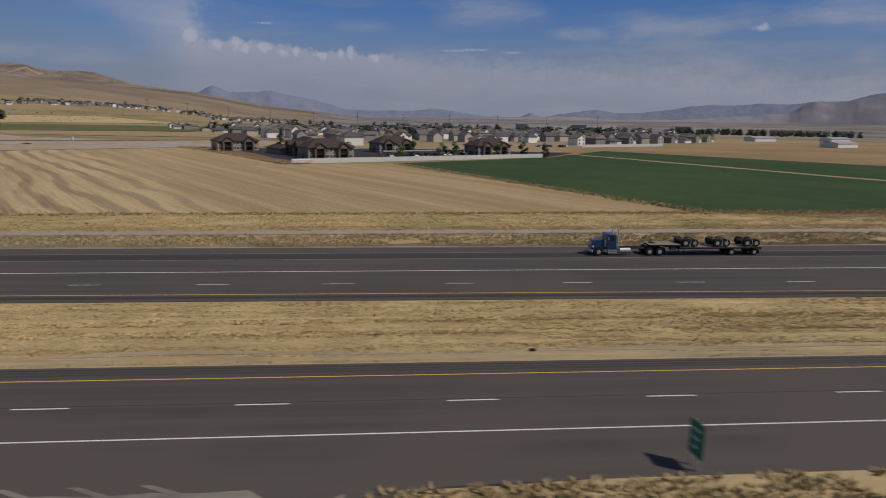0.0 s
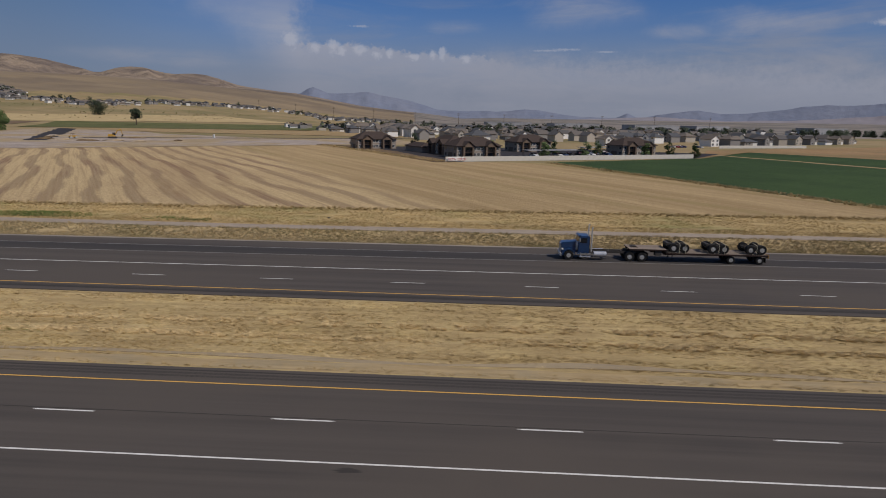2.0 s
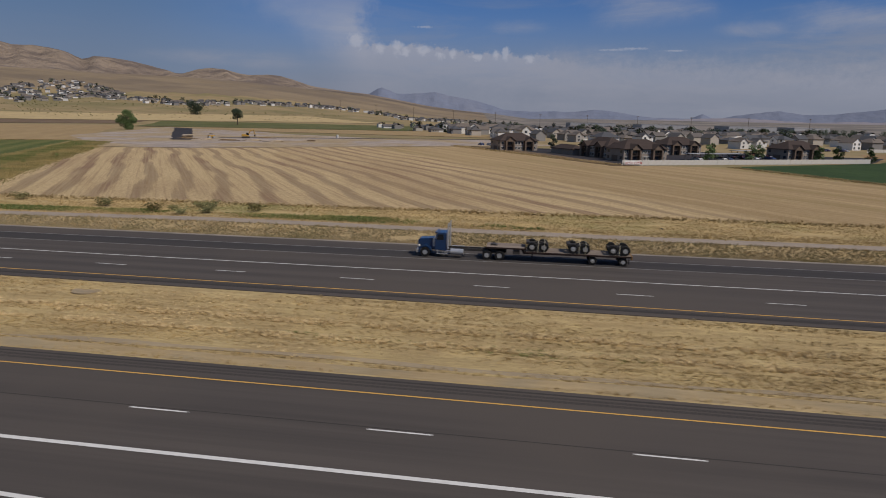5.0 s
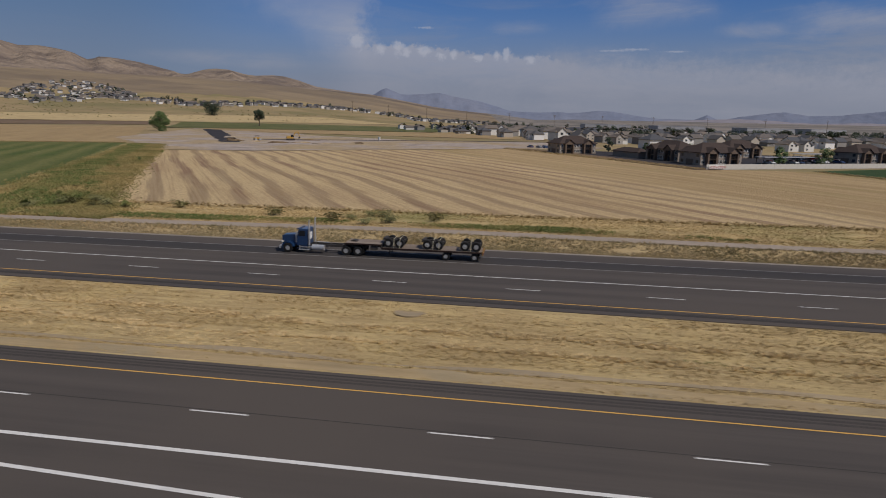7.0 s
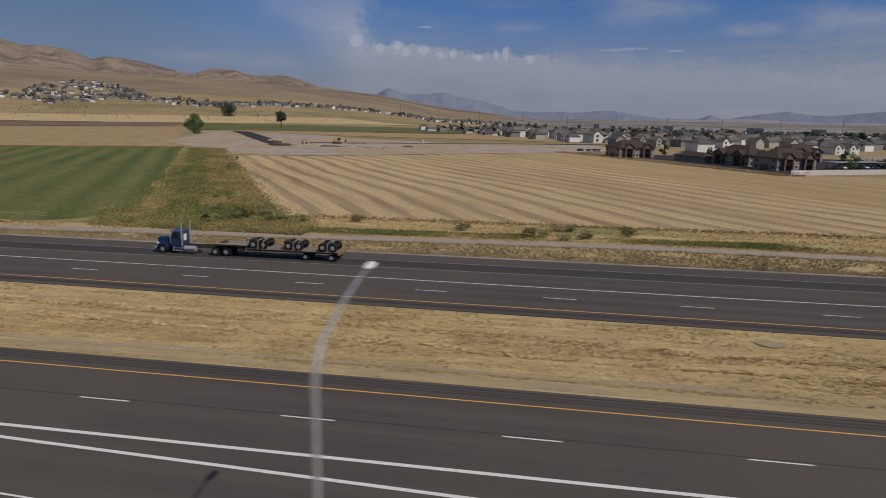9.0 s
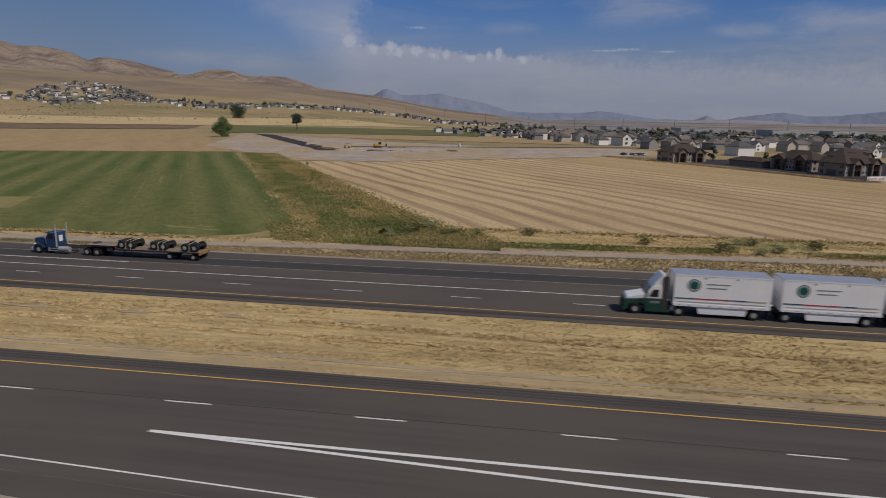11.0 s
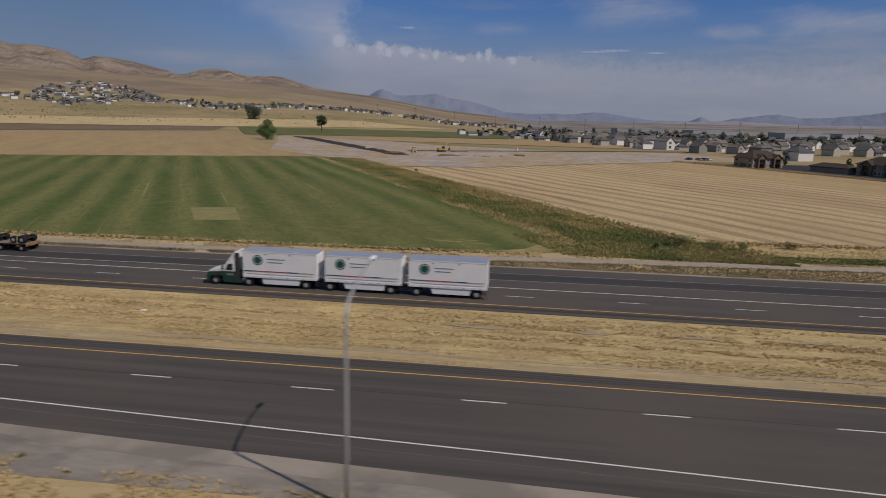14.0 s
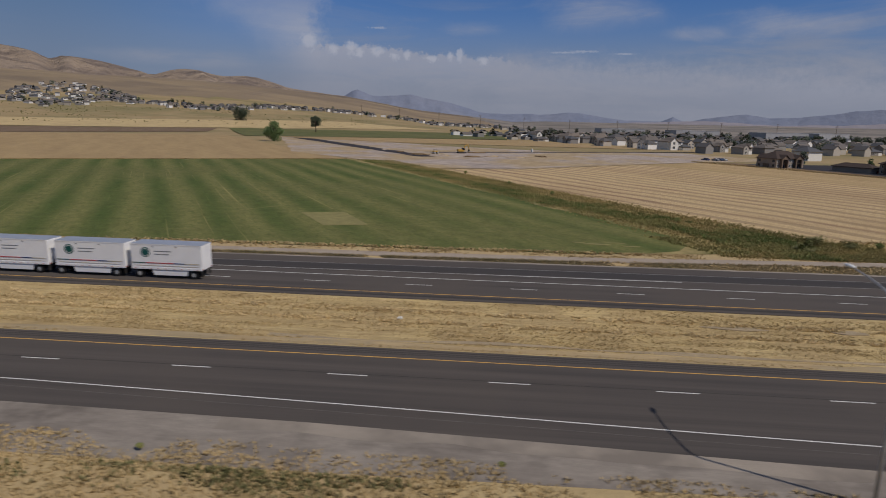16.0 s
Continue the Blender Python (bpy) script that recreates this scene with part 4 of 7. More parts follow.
    # small dark spot with a wavering outline on the near lanes
    bm = B()
    pts = [bm.verts.new((SPOT[0] + (0.55 + 0.15 * math.sin(3 * k)) * math.cos(k * 0.449), SPOT[1] + (0.2 + 0.05 * math.sin(5 * k)) * math.sin(k * 0.449), 0.005)) for k in range(14)]
    bm.faces.new(pts)
    part("oil_stain", bm, M["groove"], near, "small dark spot on the asphalt")
    # worn patches of bare gravel on the median
    for x, y, a, b in ((-78, 19.0, 1.3, 0.75), (-150, 17.8, 2.2, 0.5), (-160, 17.4, 1.6, 0.5), (-171, 17.2, 3.0, 0.5), (-140, 18.2, 1.4, 0.4)):
        blob("gravel_patch", x, y, a, b, land(x, y) + 0.05, M["median_gravel"], "bare grey gravel patch in the dry grass", "gravel patch")
    ribbon("sandy_strip", -300, 110, c(6.0), lambda x: 7.6 + 0.7 * noise.noise(Vector((x * 0.05, 2, 0))) + 0.3 * noise.noise(Vector((x * 0.4, 3, 0))), lambda x: -0.06, M["sandy"], "thin sandy grass beside the carriageway", "gravel", 1.5, None, 0.3)
    ribbon("gravel_strip", -215, 70, lambda x: 8.55 + 0.6 * noise.noise(Vector((x * 0.06, 0, 0))), lambda x: 9.1 + 0.6 * noise.noise(Vector((x * 0.06, 0, 0))) + 0.7 * noise.noise(Vector((x * 0.11, 5, 0))), lambda x: -0.27, M["median_gravel"], "worn gravel strip along the median", "gravel", 2.0, None, 0.2)
    ribbon("gravel_edge", -212, -100, lambda x: edge_near(x) - 1.5 - 0.5 * noise.noise(Vector((x * 0.2, 9, 0))), lambda x: edge_near(x) - 0.03, 0.006, M["gravel"], "pale gravel edge of the carriageway", "gravel edge", 1.5, None, 0.1)


def blob(name, x, y, a, b, z, material, label, category, n=26):
    """A flat patch with a wavering outline."""
    bm = B()
    pts = []
    for k in range(n):
        t = 2 * math.pi * k / n
        s = 1 + 0.35 * noise.noise(Vector((math.cos(t) * 1.3 + x, math.sin(t) * 1.3 + y, 0)))
        px, py = x + a * s * math.cos(t), y + b * s * math.sin(t)
        pts.append(bm.verts.new((px, py, z if z is not None else land(px, py) + 0.05)))
    top = bm.faces.new(pts)
    r = bmesh.ops.extrude_face_region(bm, geom=[top])
    bmesh.ops.translate(bm, verts=[v for v in r["geom"] if isinstance(v, bmesh.types.BMVert)], vec=(0, 0, -0.1))
    bmesh.ops.recalc_face_normals(bm, faces=list(bm.faces))
    tagged(part(name, bm, material), label, category, kind="structure")


def field(name, pts, z, material, label, category="field", cells=0):
    """A field between its corners, draped over the land where it rises."""
    bm = B()
    if cells:
        (a, b, d, e) = [Vector((*p, 0)) for p in pts]
        grid = []
        for j in range(cells + 1):
            row = []
            for i in range(cells + 1):
                p = a.lerp(b, i / cells).lerp(e.lerp(d, i / cells), j / cells)
                row.append(bm.verts.new((p.x, p.y, land(p.x, p.y) + z)))
            grid.append(row)
        for j in range(cells):
            for i in range(cells):
                bm.faces.new((grid[j][i], grid[j][i + 1], grid[j + 1][i + 1], grid[j + 1][i]))
    else:
        out = []
        for k, p in enumerate(pts):
            q = pts[(k + 1) % len(pts)]
            n = max(1, int(math.hypot(q[0] - p[0], q[1] - p[1]) / 7))
            for i in range(n):
                t = i / n
                w = 1.6 * noise.noise(Vector((p[0] + (q[0] - p[0]) * t, p[1] + (q[1] - p[1]) * t, z * 50)) * 0.09)
                out.append((p[0] + (q[0] - p[0]) * t + w, p[1] + (q[1] - p[1]) * t + w))
        f = bm.faces.new([bm.verts.new((x, y, z)) for x, y in out])
        bmesh.ops.triangulate(bm, faces=[f])
    bmesh.ops.recalc_face_normals(bm, faces=list(bm.faces))
    if bm.faces and sum(f.normal.z for f in bm.faces) < 0:
        bmesh.ops.reverse_faces(bm, faces=list(bm.faces))
    tagged(part(name, bm, material), label, category, kind="structure")


def fields():
    field("field_1", [(-139, 67), (-90, 70), (82, 79), (23, 202), (-12, 194), (-30, 225), (-68, 303), (-80, 309), (-185, 217), (-215, 206)], 0.03, M["stubble"], "golden cut grain stubble with pale swathes")
    field("field_2", [(79, 79.5), (300, 92), (300, 140), (234, 222), (147, 328), (97, 256), (23, 203)], 0.06, M["crop"], "dense dark green crop field")
    field("field_3", [(-520, 44), (-230, 47.5), (-182, 49.3), (-172, 50.8), (-166, 54), (-162.5, 60), (-164, 68), (-263, 251), (-364, 201), (-520, 124)], 0.05, M["hay"], "mown green hay field with lighter stripes")
    field("field_4", [(-266, 254), (-455, 562), (-640, 470), (-800, 250), (-520, 128), (-364, 204)], 0.04, M["tan"], "bare tan harvested field")
    field("field_5", [(-516, 653), (-760, 240), (-1100, 262), (-545, 745)], 0.3, M["brown"], "dark brown ploughed strip", cells=12)
    field("field_6", [(-1150, 235), (-282, 982), (-456, 1110), (-1300, 330)], 0.4, M["pale"], "pale straw-coloured field", cells=24)
    field("field_7", [(-430, 545), (-180, 640), (-185, 900), (-535, 757)], 0.45, M["olive"], "narrow green field strip", cells=12)
    field("field_8", [(-290, 480), (-60, 470), (-150, 640), (-420, 560)], 0.25, M["tan"], "tan dry field", cells=10)
    field("building_site", [(-308, 306), (-258, 252), (-221, 209), (-185, 219), (-80, 311), (-46, 330), (-30, 352), (-62, 420), (-150, 395), (-229, 430), (-352, 560), (-400, 556)], 0.09, M["site"], "graded pale earth of a building site", "building site")
    field("street_1", [(-234, 286), (-225, 292), (-377, 559), (-388, 546)], 0.14, M["asphalt_new"], "freshly laid dark street stub", "street")
    field("berm", [(-84, 313), (-74, 306), (-34, 224), (-17, 191), (-9, 193), (-26, 230), (-64, 306)], 0.16, M["berm"], "dark brown earth berm beside the apartments", "berm")
    field("street_2", [(-236, 338), (-230, 332), (-44, 440), (-48, 447)], 0.15, M["asphalt_new"], "new asphalt street across the site", "street")
    field("ditch_bank", [(-176, 49.5), (-150, 55), (-137, 63), (-139, 70), (-213, 206), (-262, 252), (-268, 248), (-175, 64)], 0.02, M["ditch_dry"], "weedy ditch bank of dry and green growth", "ditch")
    field("ditch_bed", [(-173, 50), (-154, 54), (-149, 66), (-187, 136), (-226, 206), (-252, 250), (-268, 248), (-175, 64)], 0.028, M["weeds"], "green weeds in the bed of the ditch", "ditch")
    field("verge_strip", [(-164, 52), (-120, 56), (-20, 60), (110, 66), (84, 79), (-90, 70), (-138, 66), (-150, 62)], 0.01, M["headland"], "weedy headland between track and field", "headland")
    field("apartment_lot", [(-30, 226), (-12, 196), (93, 253), (120, 300), (40, 322), (-66, 304)], 0.12, M["asphalt_new"], "asphalt car park round the apartments", "car park")
    field("crop_strip", [(112, 288), (190, 112), (194, 114), (116, 290)], 0.09, M["tan"], "narrow dry strip through the green crop", "strip")
    field("far_meadow", [(97, 258), (147, 330), (235, 224), (420, 140), (900, 500), (420, 560), (130, 345)], 0.04, M["russet"], "dry russet meadow beyond the crop")
    field("hay_mark", [(-225.2, 65.3), (-217.5, 67.6), (-225.3, 82.3), (-233.6, 79.7)], 0.12, M["bare"], "pale square patch in the hay field", "bare patch", cells=5)
    for x, y, a, b in ((-178, 57, 2.2, 0.6), (-173, 56, 1.5, 0.4), (-181, 58, 1.2, 0.4), (-175, 58.5, 1.6, 0.3)):
        blob("bare_patch", x, y, a, b, 0.09, M["bare"], "pale bare patch in the mown field", "bare patch")


# ---------------------------------------------------------------- grass and weeds
def tufts(name, label, area, count, height, spread, material, seed, keep=None, blades=5, base=None):
    rng = random.Random(seed)
    x0, x1, lo, hi = area
    verts, faces = [], []
    made = 0
    while made < count:
        x = rng.uniform(x0, x1)
        a, b = (lo(x), hi(x))
        y = rng.uniform(a, b)
        if keep and not keep(x, y, rng):
            made += 0.2
            continue
        made += 1
        z = (base(x, y) if base else land(x, y)) - 0.02
        s = rng.uniform(0.6, 1.5)
        for k in range(blades):
            t = rng.uniform(0, 2 * math.pi)
            r0, r1 = spread * 0.35 * s, spread * s * rng.uniform(0.6, 1.2)
            ct, st = math.cos(t), math.sin(t)
            h = height * s * rng.uniform(0.6, 1.15)
            i = len(verts)
            verts += [(x + ct * r0 - st * r0 * 0.9, y + st * r0 + ct * r0 * 0.9, z), (x + ct * r0 + st * r0 * 0.9, y + st * r0 - ct * r0 * 0.9, z), (x + ct * r1, y + st * r1, z + h)]
            faces.append((i, i + 1, i + 2))
    me = bpy.data.meshes.new(name)
    me.from_pydata(verts, [], faces)
    me.materials.append(material)
    tagged(new(name, me), label, "grass", kind="stuff")


def clump(freq, level, shift=0.0):
    return lambda x, y, rng: noise.fractal(Vector((x * freq * 0.5, y * freq, shift)), 1.0, 2.0, 3) > level + rng.uniform(-0.2, 0.2)


def streaks(level, shift=0.0):
    """Rows of growth drawn out along the road."""
    return lambda x, y, rng: noise.fractal(Vector((x * 0.05, y * 0.55, shift)), 1.0, 2.0, 4) > level + rng.uniform(-0.25, 0.25)


def windrow(x, y, rng):
    """Clumps of cut straw in a few rows along the road."""
    main = pw(x, [(-300, 15.5), (-130, 14.6), (-80, 13.0), (-35, 13.2), (25, 13.9), (110, 14)])
    near = min(abs(y - r - 0.5 * noise.noise(Vector((x * 0.03, r, 0)))) for r in (main, main + 2.9))
    return near < 0.5 + 0.3 * noise.noise(Vector((x * 0.2, 1.0, 0))) and noise.noise(Vector((x * 0.45, y * 0.7, 3.0))) > -0.12 + rng.uniform(-0.1, 0.1)


def vegetation():
    tufts("median_grass", "dry yellow grass tufts on the median", (-300, 110, c(6.3), c(21.0)), 90000, 0.12, 0.11, M["median"], 1, streaks(0.0), 4)
    tufts("median_weeds", "low brown weeds on the median", (-300, 110, c(9.5), c(21.0)), 14000, 0.09, 0.10, M["straw_dark"], 2, streaks(0.05, 4), 4)
    tufts("median_straw", "bleached straw clumps in rows on the median", (-300, 110, c(8.5), c(20.5)), 22000, 0.11, 0.13, M["straw_pale"], 14, streaks(0.2, 11), 4)
    tufts("median_swathe", "pale straw clumps left in rows by mowing", (-300, 110, c(9.5), c(19.5)), 60000, 0.17, 0.16, M["straw_pale"], 15, windrow, 4)
    tufts("median_green", "faint green weeds on the median", (-60, -30, c(12.2), c(13.8)), 260, 0.1, 0.16, M["green_weed"], 3, clump(0.3, 0.0, 2))
    tufts("verge_grass", "tall dry grass beside the dirt track", (-330, 150, lambda x: edge_far(x) + 0.8, lambda x: track_y(x) - 1.6), 90000, 0.24, 0.13, M["verge_brush"], 4, clump(0.3, -0.45), 3)
    tufts("verge_straw", "pale dry grass beside the dirt track", (-330, 150, lambda x: edge_far(x) + 0.8, lambda x: track_y(x) + 5), 24000, 0.22, 0.12, M["straw_dark"], 5, lambda x, y, r: abs(y - track_y(x)) > 1.0 and clump(0.25, 0.05, 7)(x, y, r))
    tufts("headland_grass", "rough grass along the field edge", (-150, 130, lambda x: track_y(x) + 1.8, lambda x: 66 + 0.06 * (x + 140)), 90000, 0.16, 0.13, M["headland"], 6, clump(0.2, -0.4, 9), 3)
    tufts("headland_weeds", "green weeds along the field edge", (-152, -40, lambda x: track_y(x) + 3.0, lambda x: 65 + 0.02 * (x + 140)), 14000, 0.24, 0.18, M["ditch_green"], 7, lambda x, y, r: abs(y - track_y(x) - 4.6 - 1.2 * noise.noise(Vector((x * 0.07, 4, 0)))) < 2.4 and clump(0.10, -0.22 + 0.004 * (x + 140), 3)(x, y, r), 4)
    tufts("shoulder_grass", "dry grass tufts at the gravel shoulder", (-320, -130, lambda x: edge_near(x) - 15, lambda x: edge_near(x) - 3.0), 45000, 0.15, 0.15, M["straw_dark"], 8, lambda x, y, r: clump(0.3, 0.12 - 0.24 * (edge_near(x) - 3.2 - y), 5)(x, y, r))
    tufts("shoulder_clumps", "golden dry grass clumps on the gravel shoulder", (-320, -150, lambda x: edge_near(x) - 12, lambda x: edge_near(x) - 3.0), 6000, 0.2, 0.2, M["verge"], 16, lambda x, y, r: clump(0.55, 0.34 - 0.10 * (edge_near(x) - 3.2 - y), 8)(x, y, r))
    tufts("shoulder_green", "olive green grass below the gravel shoulder", (-252, -199, c(-19.6), c(-13.6)), 9000, 0.2, 0.16, M["bush_leaf"], 18, clump(0.15, -0.1, 6), 4)
    tufts("ramp_grass", "dry grass by the ramp", (18, 110, c(-20), lambda x: edge_near(x) - 0.2), 14000, 0.24, 0.22, M["verge"], 9, clump(0.35, -0.1, 6))
    tufts("scrub", "scattered dark scrub in the dry grass below the houses", (-1080, -420, c(560), c(1250)), 900, 1.5, 1.1, M["bush_leaf"], 17,
          lambda x, y, r: 1000 < math.hypot(x - EYE0[0], y - EYE0[1]) < 1700 and clump(0.012, 0.0, 2)(x, y, r), 9)
    # ragged dry fringes along field edges
    for k, (p, q, wd, hh) in enumerate((((24, 201), (80, 79), 3.0, 0.5), ((80, 78), (240, 86), 3.5, 0.45), ((-86, 312), (-14, 194), 4.0, 0.6), ((-136, 67), (80, 78), 2.0, 0.35), ((-264, 252), (-500, 134), 1.5, 0.5), ((-250, 47), (-172, 50), 1.2, 0.3))):
        d = Vector((q[0] - p[0], q[1] - p[1], 0)).normalized()
        verts, faces = [], []
        rng = random.Random(40 + k)
        for _ in range(int(math.hypot(q[0] - p[0], q[1] - p[1]) * 12)):
            t, o = rng.random(), rng.gauss(0, wd * 0.4)
            x, y = p[0] + (q[0] - p[0]) * t - d.y * o, p[1] + (q[1] - p[1]) * t + d.x * o
            for _b in range(4):
                a = rng.uniform(0, 6.28)
                r = rng.uniform(0.15, 0.4)
                i = len(verts)
                verts += [(x - math.sin(a) * 0.12, y + math.cos(a) * 0.12, 0.0), (x + math.sin(a) * 0.12, y - math.cos(a) * 0.12, 0.0), (x + math.cos(a) * r, y + math.sin(a) * r, hh * rng.uniform(0.4, 1.2))]
                faces.append((i, i + 1, i + 2))
        me = bpy.data.meshes.new("field_fringe")
        me.from_pydata(verts, [], faces)
        me.materials.append(M["straw_dark"])
        tagged(new("field_fringe", me), "ragged dry grass along a field edge", "grass", kind="stuff")
    # the ditch between the two fields
    def along(x):
        return 62 - (148 + x) / 102 * 187

    def ditch(x, y, r):
        t = (y - 62) / 187
        return -0.06 <= t <= 1 and abs(x + (148 if y > 66 else 152) + t * 102) < (12.0 + (6 if y < 66 else 0) + r.gauss(0, 2.2)) * (1 - 0.35 * t)

    def green_line(x, y, r):
        t = (y - 62) / 187
        o = x + 148 + t * 102 + 4.5 * (1 - 0.3 * t) + 1.6 * noise.noise(Vector((y * 0.05, 0, 0)))
        patchy = noise.fractal(Vector((x * 0.07, y * 0.06, 2)), 1.0, 2.0, 3)
        return -0.06 <= t <= 1 and (abs(o) < 3.4 + 2.0 * patchy + r.gauss(0, 0.5) or (y < 110 and (-7 if y > 66 else -14) < o < 12 and patchy > 0.22 + 0.2 * r.random()))
    tufts("ditch_grass", "dry grass on the ditch bank", (-270, -128, lambda x: max(50, along(x) - 34), lambda x: max(60, along(x) + 34)), 60000, 0.30, 0.20, M["ditch_gold"], 10, ditch, 4, base=lambda x, y: 0.0)
    tufts("ditch_weeds", "green weeds in the ditch", (-260, -132, lambda x: max(50, along(x) - 24), lambda x: max(60, along(x) + 24)), 46000, 0.34, 0.22, M["ditch_green"], 11, green_line, 4, base=lambda x, y: 0.0)


def leaf_mass(bm, centre, radii, count, size, rng, shell=0.55):
    """Many small leaf faces set unevenly through an ellipsoid."""
    cx, cy, cz = centre
    for _ in range(count):
        while True:
            p = Vector((rng.uniform(-1, 1), rng.uniform(-1, 1), rng.uniform(-1, 1)))
            if shell < p.length <= 1:
                break
        q = Vector((cx + p.x * radii[0], cy + p.y * radii[1], cz + p.z * radii[2]))
        a = Vector((rng.uniform(-1, 1), rng.uniform(-1, 1), rng.uniform(-0.6, 0.6))).normalized() * size * rng.uniform(0.6, 1.3)
        b = a.orthogonal().normalized() * size * rng.uniform(0.4, 0.8)
        bm.faces.new([bm.verts.new(v) for v in (q - a, q + b, q + a, q - b)])


def tree(name, label, height, width, seed, leaves, size, material, blobs=9, trunk_share=0.28, group=""):
    rng = random.Random(seed)
    t = thing(name, label, "tree", group)
    bm = B()
    r = height * 0.028
    top = height * 0.75
    tube(bm, [(0, 0, -0.3), (0.02 * height, 0, height * 0.2), (-0.01 * height, 0.02 * height, height * 0.45), (0, 0, top)], [r * 1.5, r, r * 0.8, r * 0.2], 8)
    lobes = []
    for k in range(blobs):
        a = 2 * math.pi * k / blobs + rng.uniform(-0.4, 0.4)
        z = height * rng.uniform(trunk_share + 0.12, 0.86)
        reach = width * 0.5 * rng.uniform(0.25, 0.72) * (1.15 - 0.7 * abs(z / height - 0.5))
        p = (math.cos(a) * reach, math.sin(a) * reach, z)
        lobes.append(p)
        tube(bm, [(0, 0, height * 0.25 + 0.25 * z * 0.5), (p[0] * 0.5, p[1] * 0.5, z * 0.85), p], [r * 0.55, r * 0.35, r * 0.1], 5)
    lobes.append((0, 0, height * 0.86))
    part("trunk", bm, M["bark"], t)
    bm = B()
    for p in lobes:
        s = width * rng.uniform(0.17, 0.27)
        leaf_mass(bm, p, (s, s, s * 0.85), leaves // len(lobes), size, rng, 0.25)
    part("crown", bm, material, t)
    return t


def shrub(seed, label, name="shrub", material="green_weed", w=1.2, h=1.1):
    rng = random.Random(seed)
    t = thing(name, label, "shrub")
    bm = B()
    for k in range(5):
        a = rng.uniform(0, 6.28)
        tube(bm, [(0, 0, -0.1), (math.cos(a) * w * 0.3, math.sin(a) * w * 0.3, h * 0.6)], [0.03, 0.012], 5)
    part("stem", bm, M["bark"], t)
    bm = B()
    for k in range(6):
        a = rng.uniform(0, 6.28)
        d = rng.uniform(0, w * 0.4)
        leaf_mass(bm, (math.cos(a) * d, math.sin(a) * d, h * rng.uniform(0.4, 0.75)), (w * 0.35, w * 0.35, h * 0.32), 70, 0.11, rng, 0.2)
    part("foliage", bm, M[material], t)
    return t


U, V = Vector((0.872, 0.49, 0)), Vector((-0.49, 0.872, 0))


def grid_at(o, a, b):
    p = Vector((*o, 0)) + U * a + V * b
    return p.x, p.y


def trees():
    big = tree("tree", "broad green cottonwood standing at the field corner", 15, 15.5, 11, 7000, 0.36, M["leaf"], 15, -0.02)
    big.matrix_basis = pose(-366, 441, 0)
    dark = tree("tree", "dense dark round tree in the dry field", 21, 29, 12, 6000, 0.55, M["leaf_dark"], 16, -0.04)
    dark.matrix_basis = pose(-602, 961, land(-602, 961))
    tall = tree("tree", "tall open dark tree with a bare trunk", 21, 15, 13, 2600, 0.5, M["leaf_dark"], 9, 0.3)
    tall.matrix_basis = pose(-412, 724, land(-412, 724))
    protos = [tree("street_tree", "young green tree between the houses", 6.5, 5.5, 21, 800, 0.3, M["leaf"], 7, 0.0, "trees of the housing estate"),
              tree("street_tree", "narrow dark tree between the houses", 8, 5.0, 22, 800, 0.32, M["leaf_dark"], 7, 0.0, "trees of the housing estate"),
              tree("street_tree", "spreading green tree between the houses", 9.5, 11, 23, 1000, 0.45, M["leaf_dark"], 9, -0.05, "trees of the housing estate")]
    rng = random.Random(5)
    spots = []
    for k in range(100):
        spots.append((*grid_at((-48, 430), rng.uniform(5, 430), rng.uniform(0, 480)), rng.choice((0, 1, 1, 2, 2))))
    for k in range(26):  # groves at the far side of the estate
        gx, gy, gw = ((330, 900, 26), (372, 940, 30), (236, 870, 14), (452, 800, 16))[k % 4]
        spots.append((gx + rng.gauss(0, gw), gy + rng.gauss(0, 8), 2))
    for x, y, k in ((-22, 262, 0), (4, 244, 0), (33, 262, 0), (45, 250, 0), (52, 262, 0), (86, 268, 0), (94, 258, 0), (-34, 300, 1), (-2, 270, 0), (70, 246, 0), (26, 240, 0)):
        spots.append((x, y, k))
    for k in range(60):
        a, r = slope_spot(rng, k % 3 == 0)
        spots.append((EYE0[0] - math.sin(a) * r, EYE0[1] + math.cos(a) * r, rng.choice((1, 2, 2))))
    for k in range(100):
        a, r = (radians(rng.uniform(-42, -29)), rng.gauss(1250, 25)) if k % 2 else (radians(rng.uniform(-38, 4)), rng.uniform(1150, 1500))
        spots.append((EYE0[0] - math.sin(a) * r, EYE0[1] + math.cos(a) * r, 2))
    used = set()
    for x, y, k in spots:
        m = pose(x, y, land(x, y) - 0.05, 0, 0, rng.uniform(0, 360))
        if k not in used:
            used.add(k)
            protos[k].matrix_basis = m
        else:
            copy_thing(protos[k], m)
    sh = shrub(3, "scrubby green shrub on the ditch bank")
    sh.matrix_basis = pose(-179, 126.5, 0) @ Matrix.Scale(1.0, 4)
    rng = random.Random(8)
    for x, y in ((-143, 62), (-150, 70), (-132, 62), (-146, 58), (-158, 84), (-190, 152), (-205, 188)):
        copy_thing(sh, pose(x, y, 0, 0, 0, rng.uniform(0, 360)))
    bush = shrub(6, "low olive-grey bush in the weeds beside the track", "bush", "bush_leaf", 2.6, 1.3)
    bush.matrix_basis = pose(-140, 66, 0)
    for k, (x, y) in enumerate(((-145, 57), (-146, 59), (-136, 63), (-124, 64), (-97, 58), (-95, 60), (-92, 57), (-89, 59), (-107, 61), (-83, 62), (-137, 61), (-93, 64), (-91, 64), (-143, 62), (-142, 63))):
        copy_thing(bush, pose(x, y, -0.05, 0, 0, k * 67) @ Matrix.Scale(0.75 + 0.1 * (k % 5), 4))
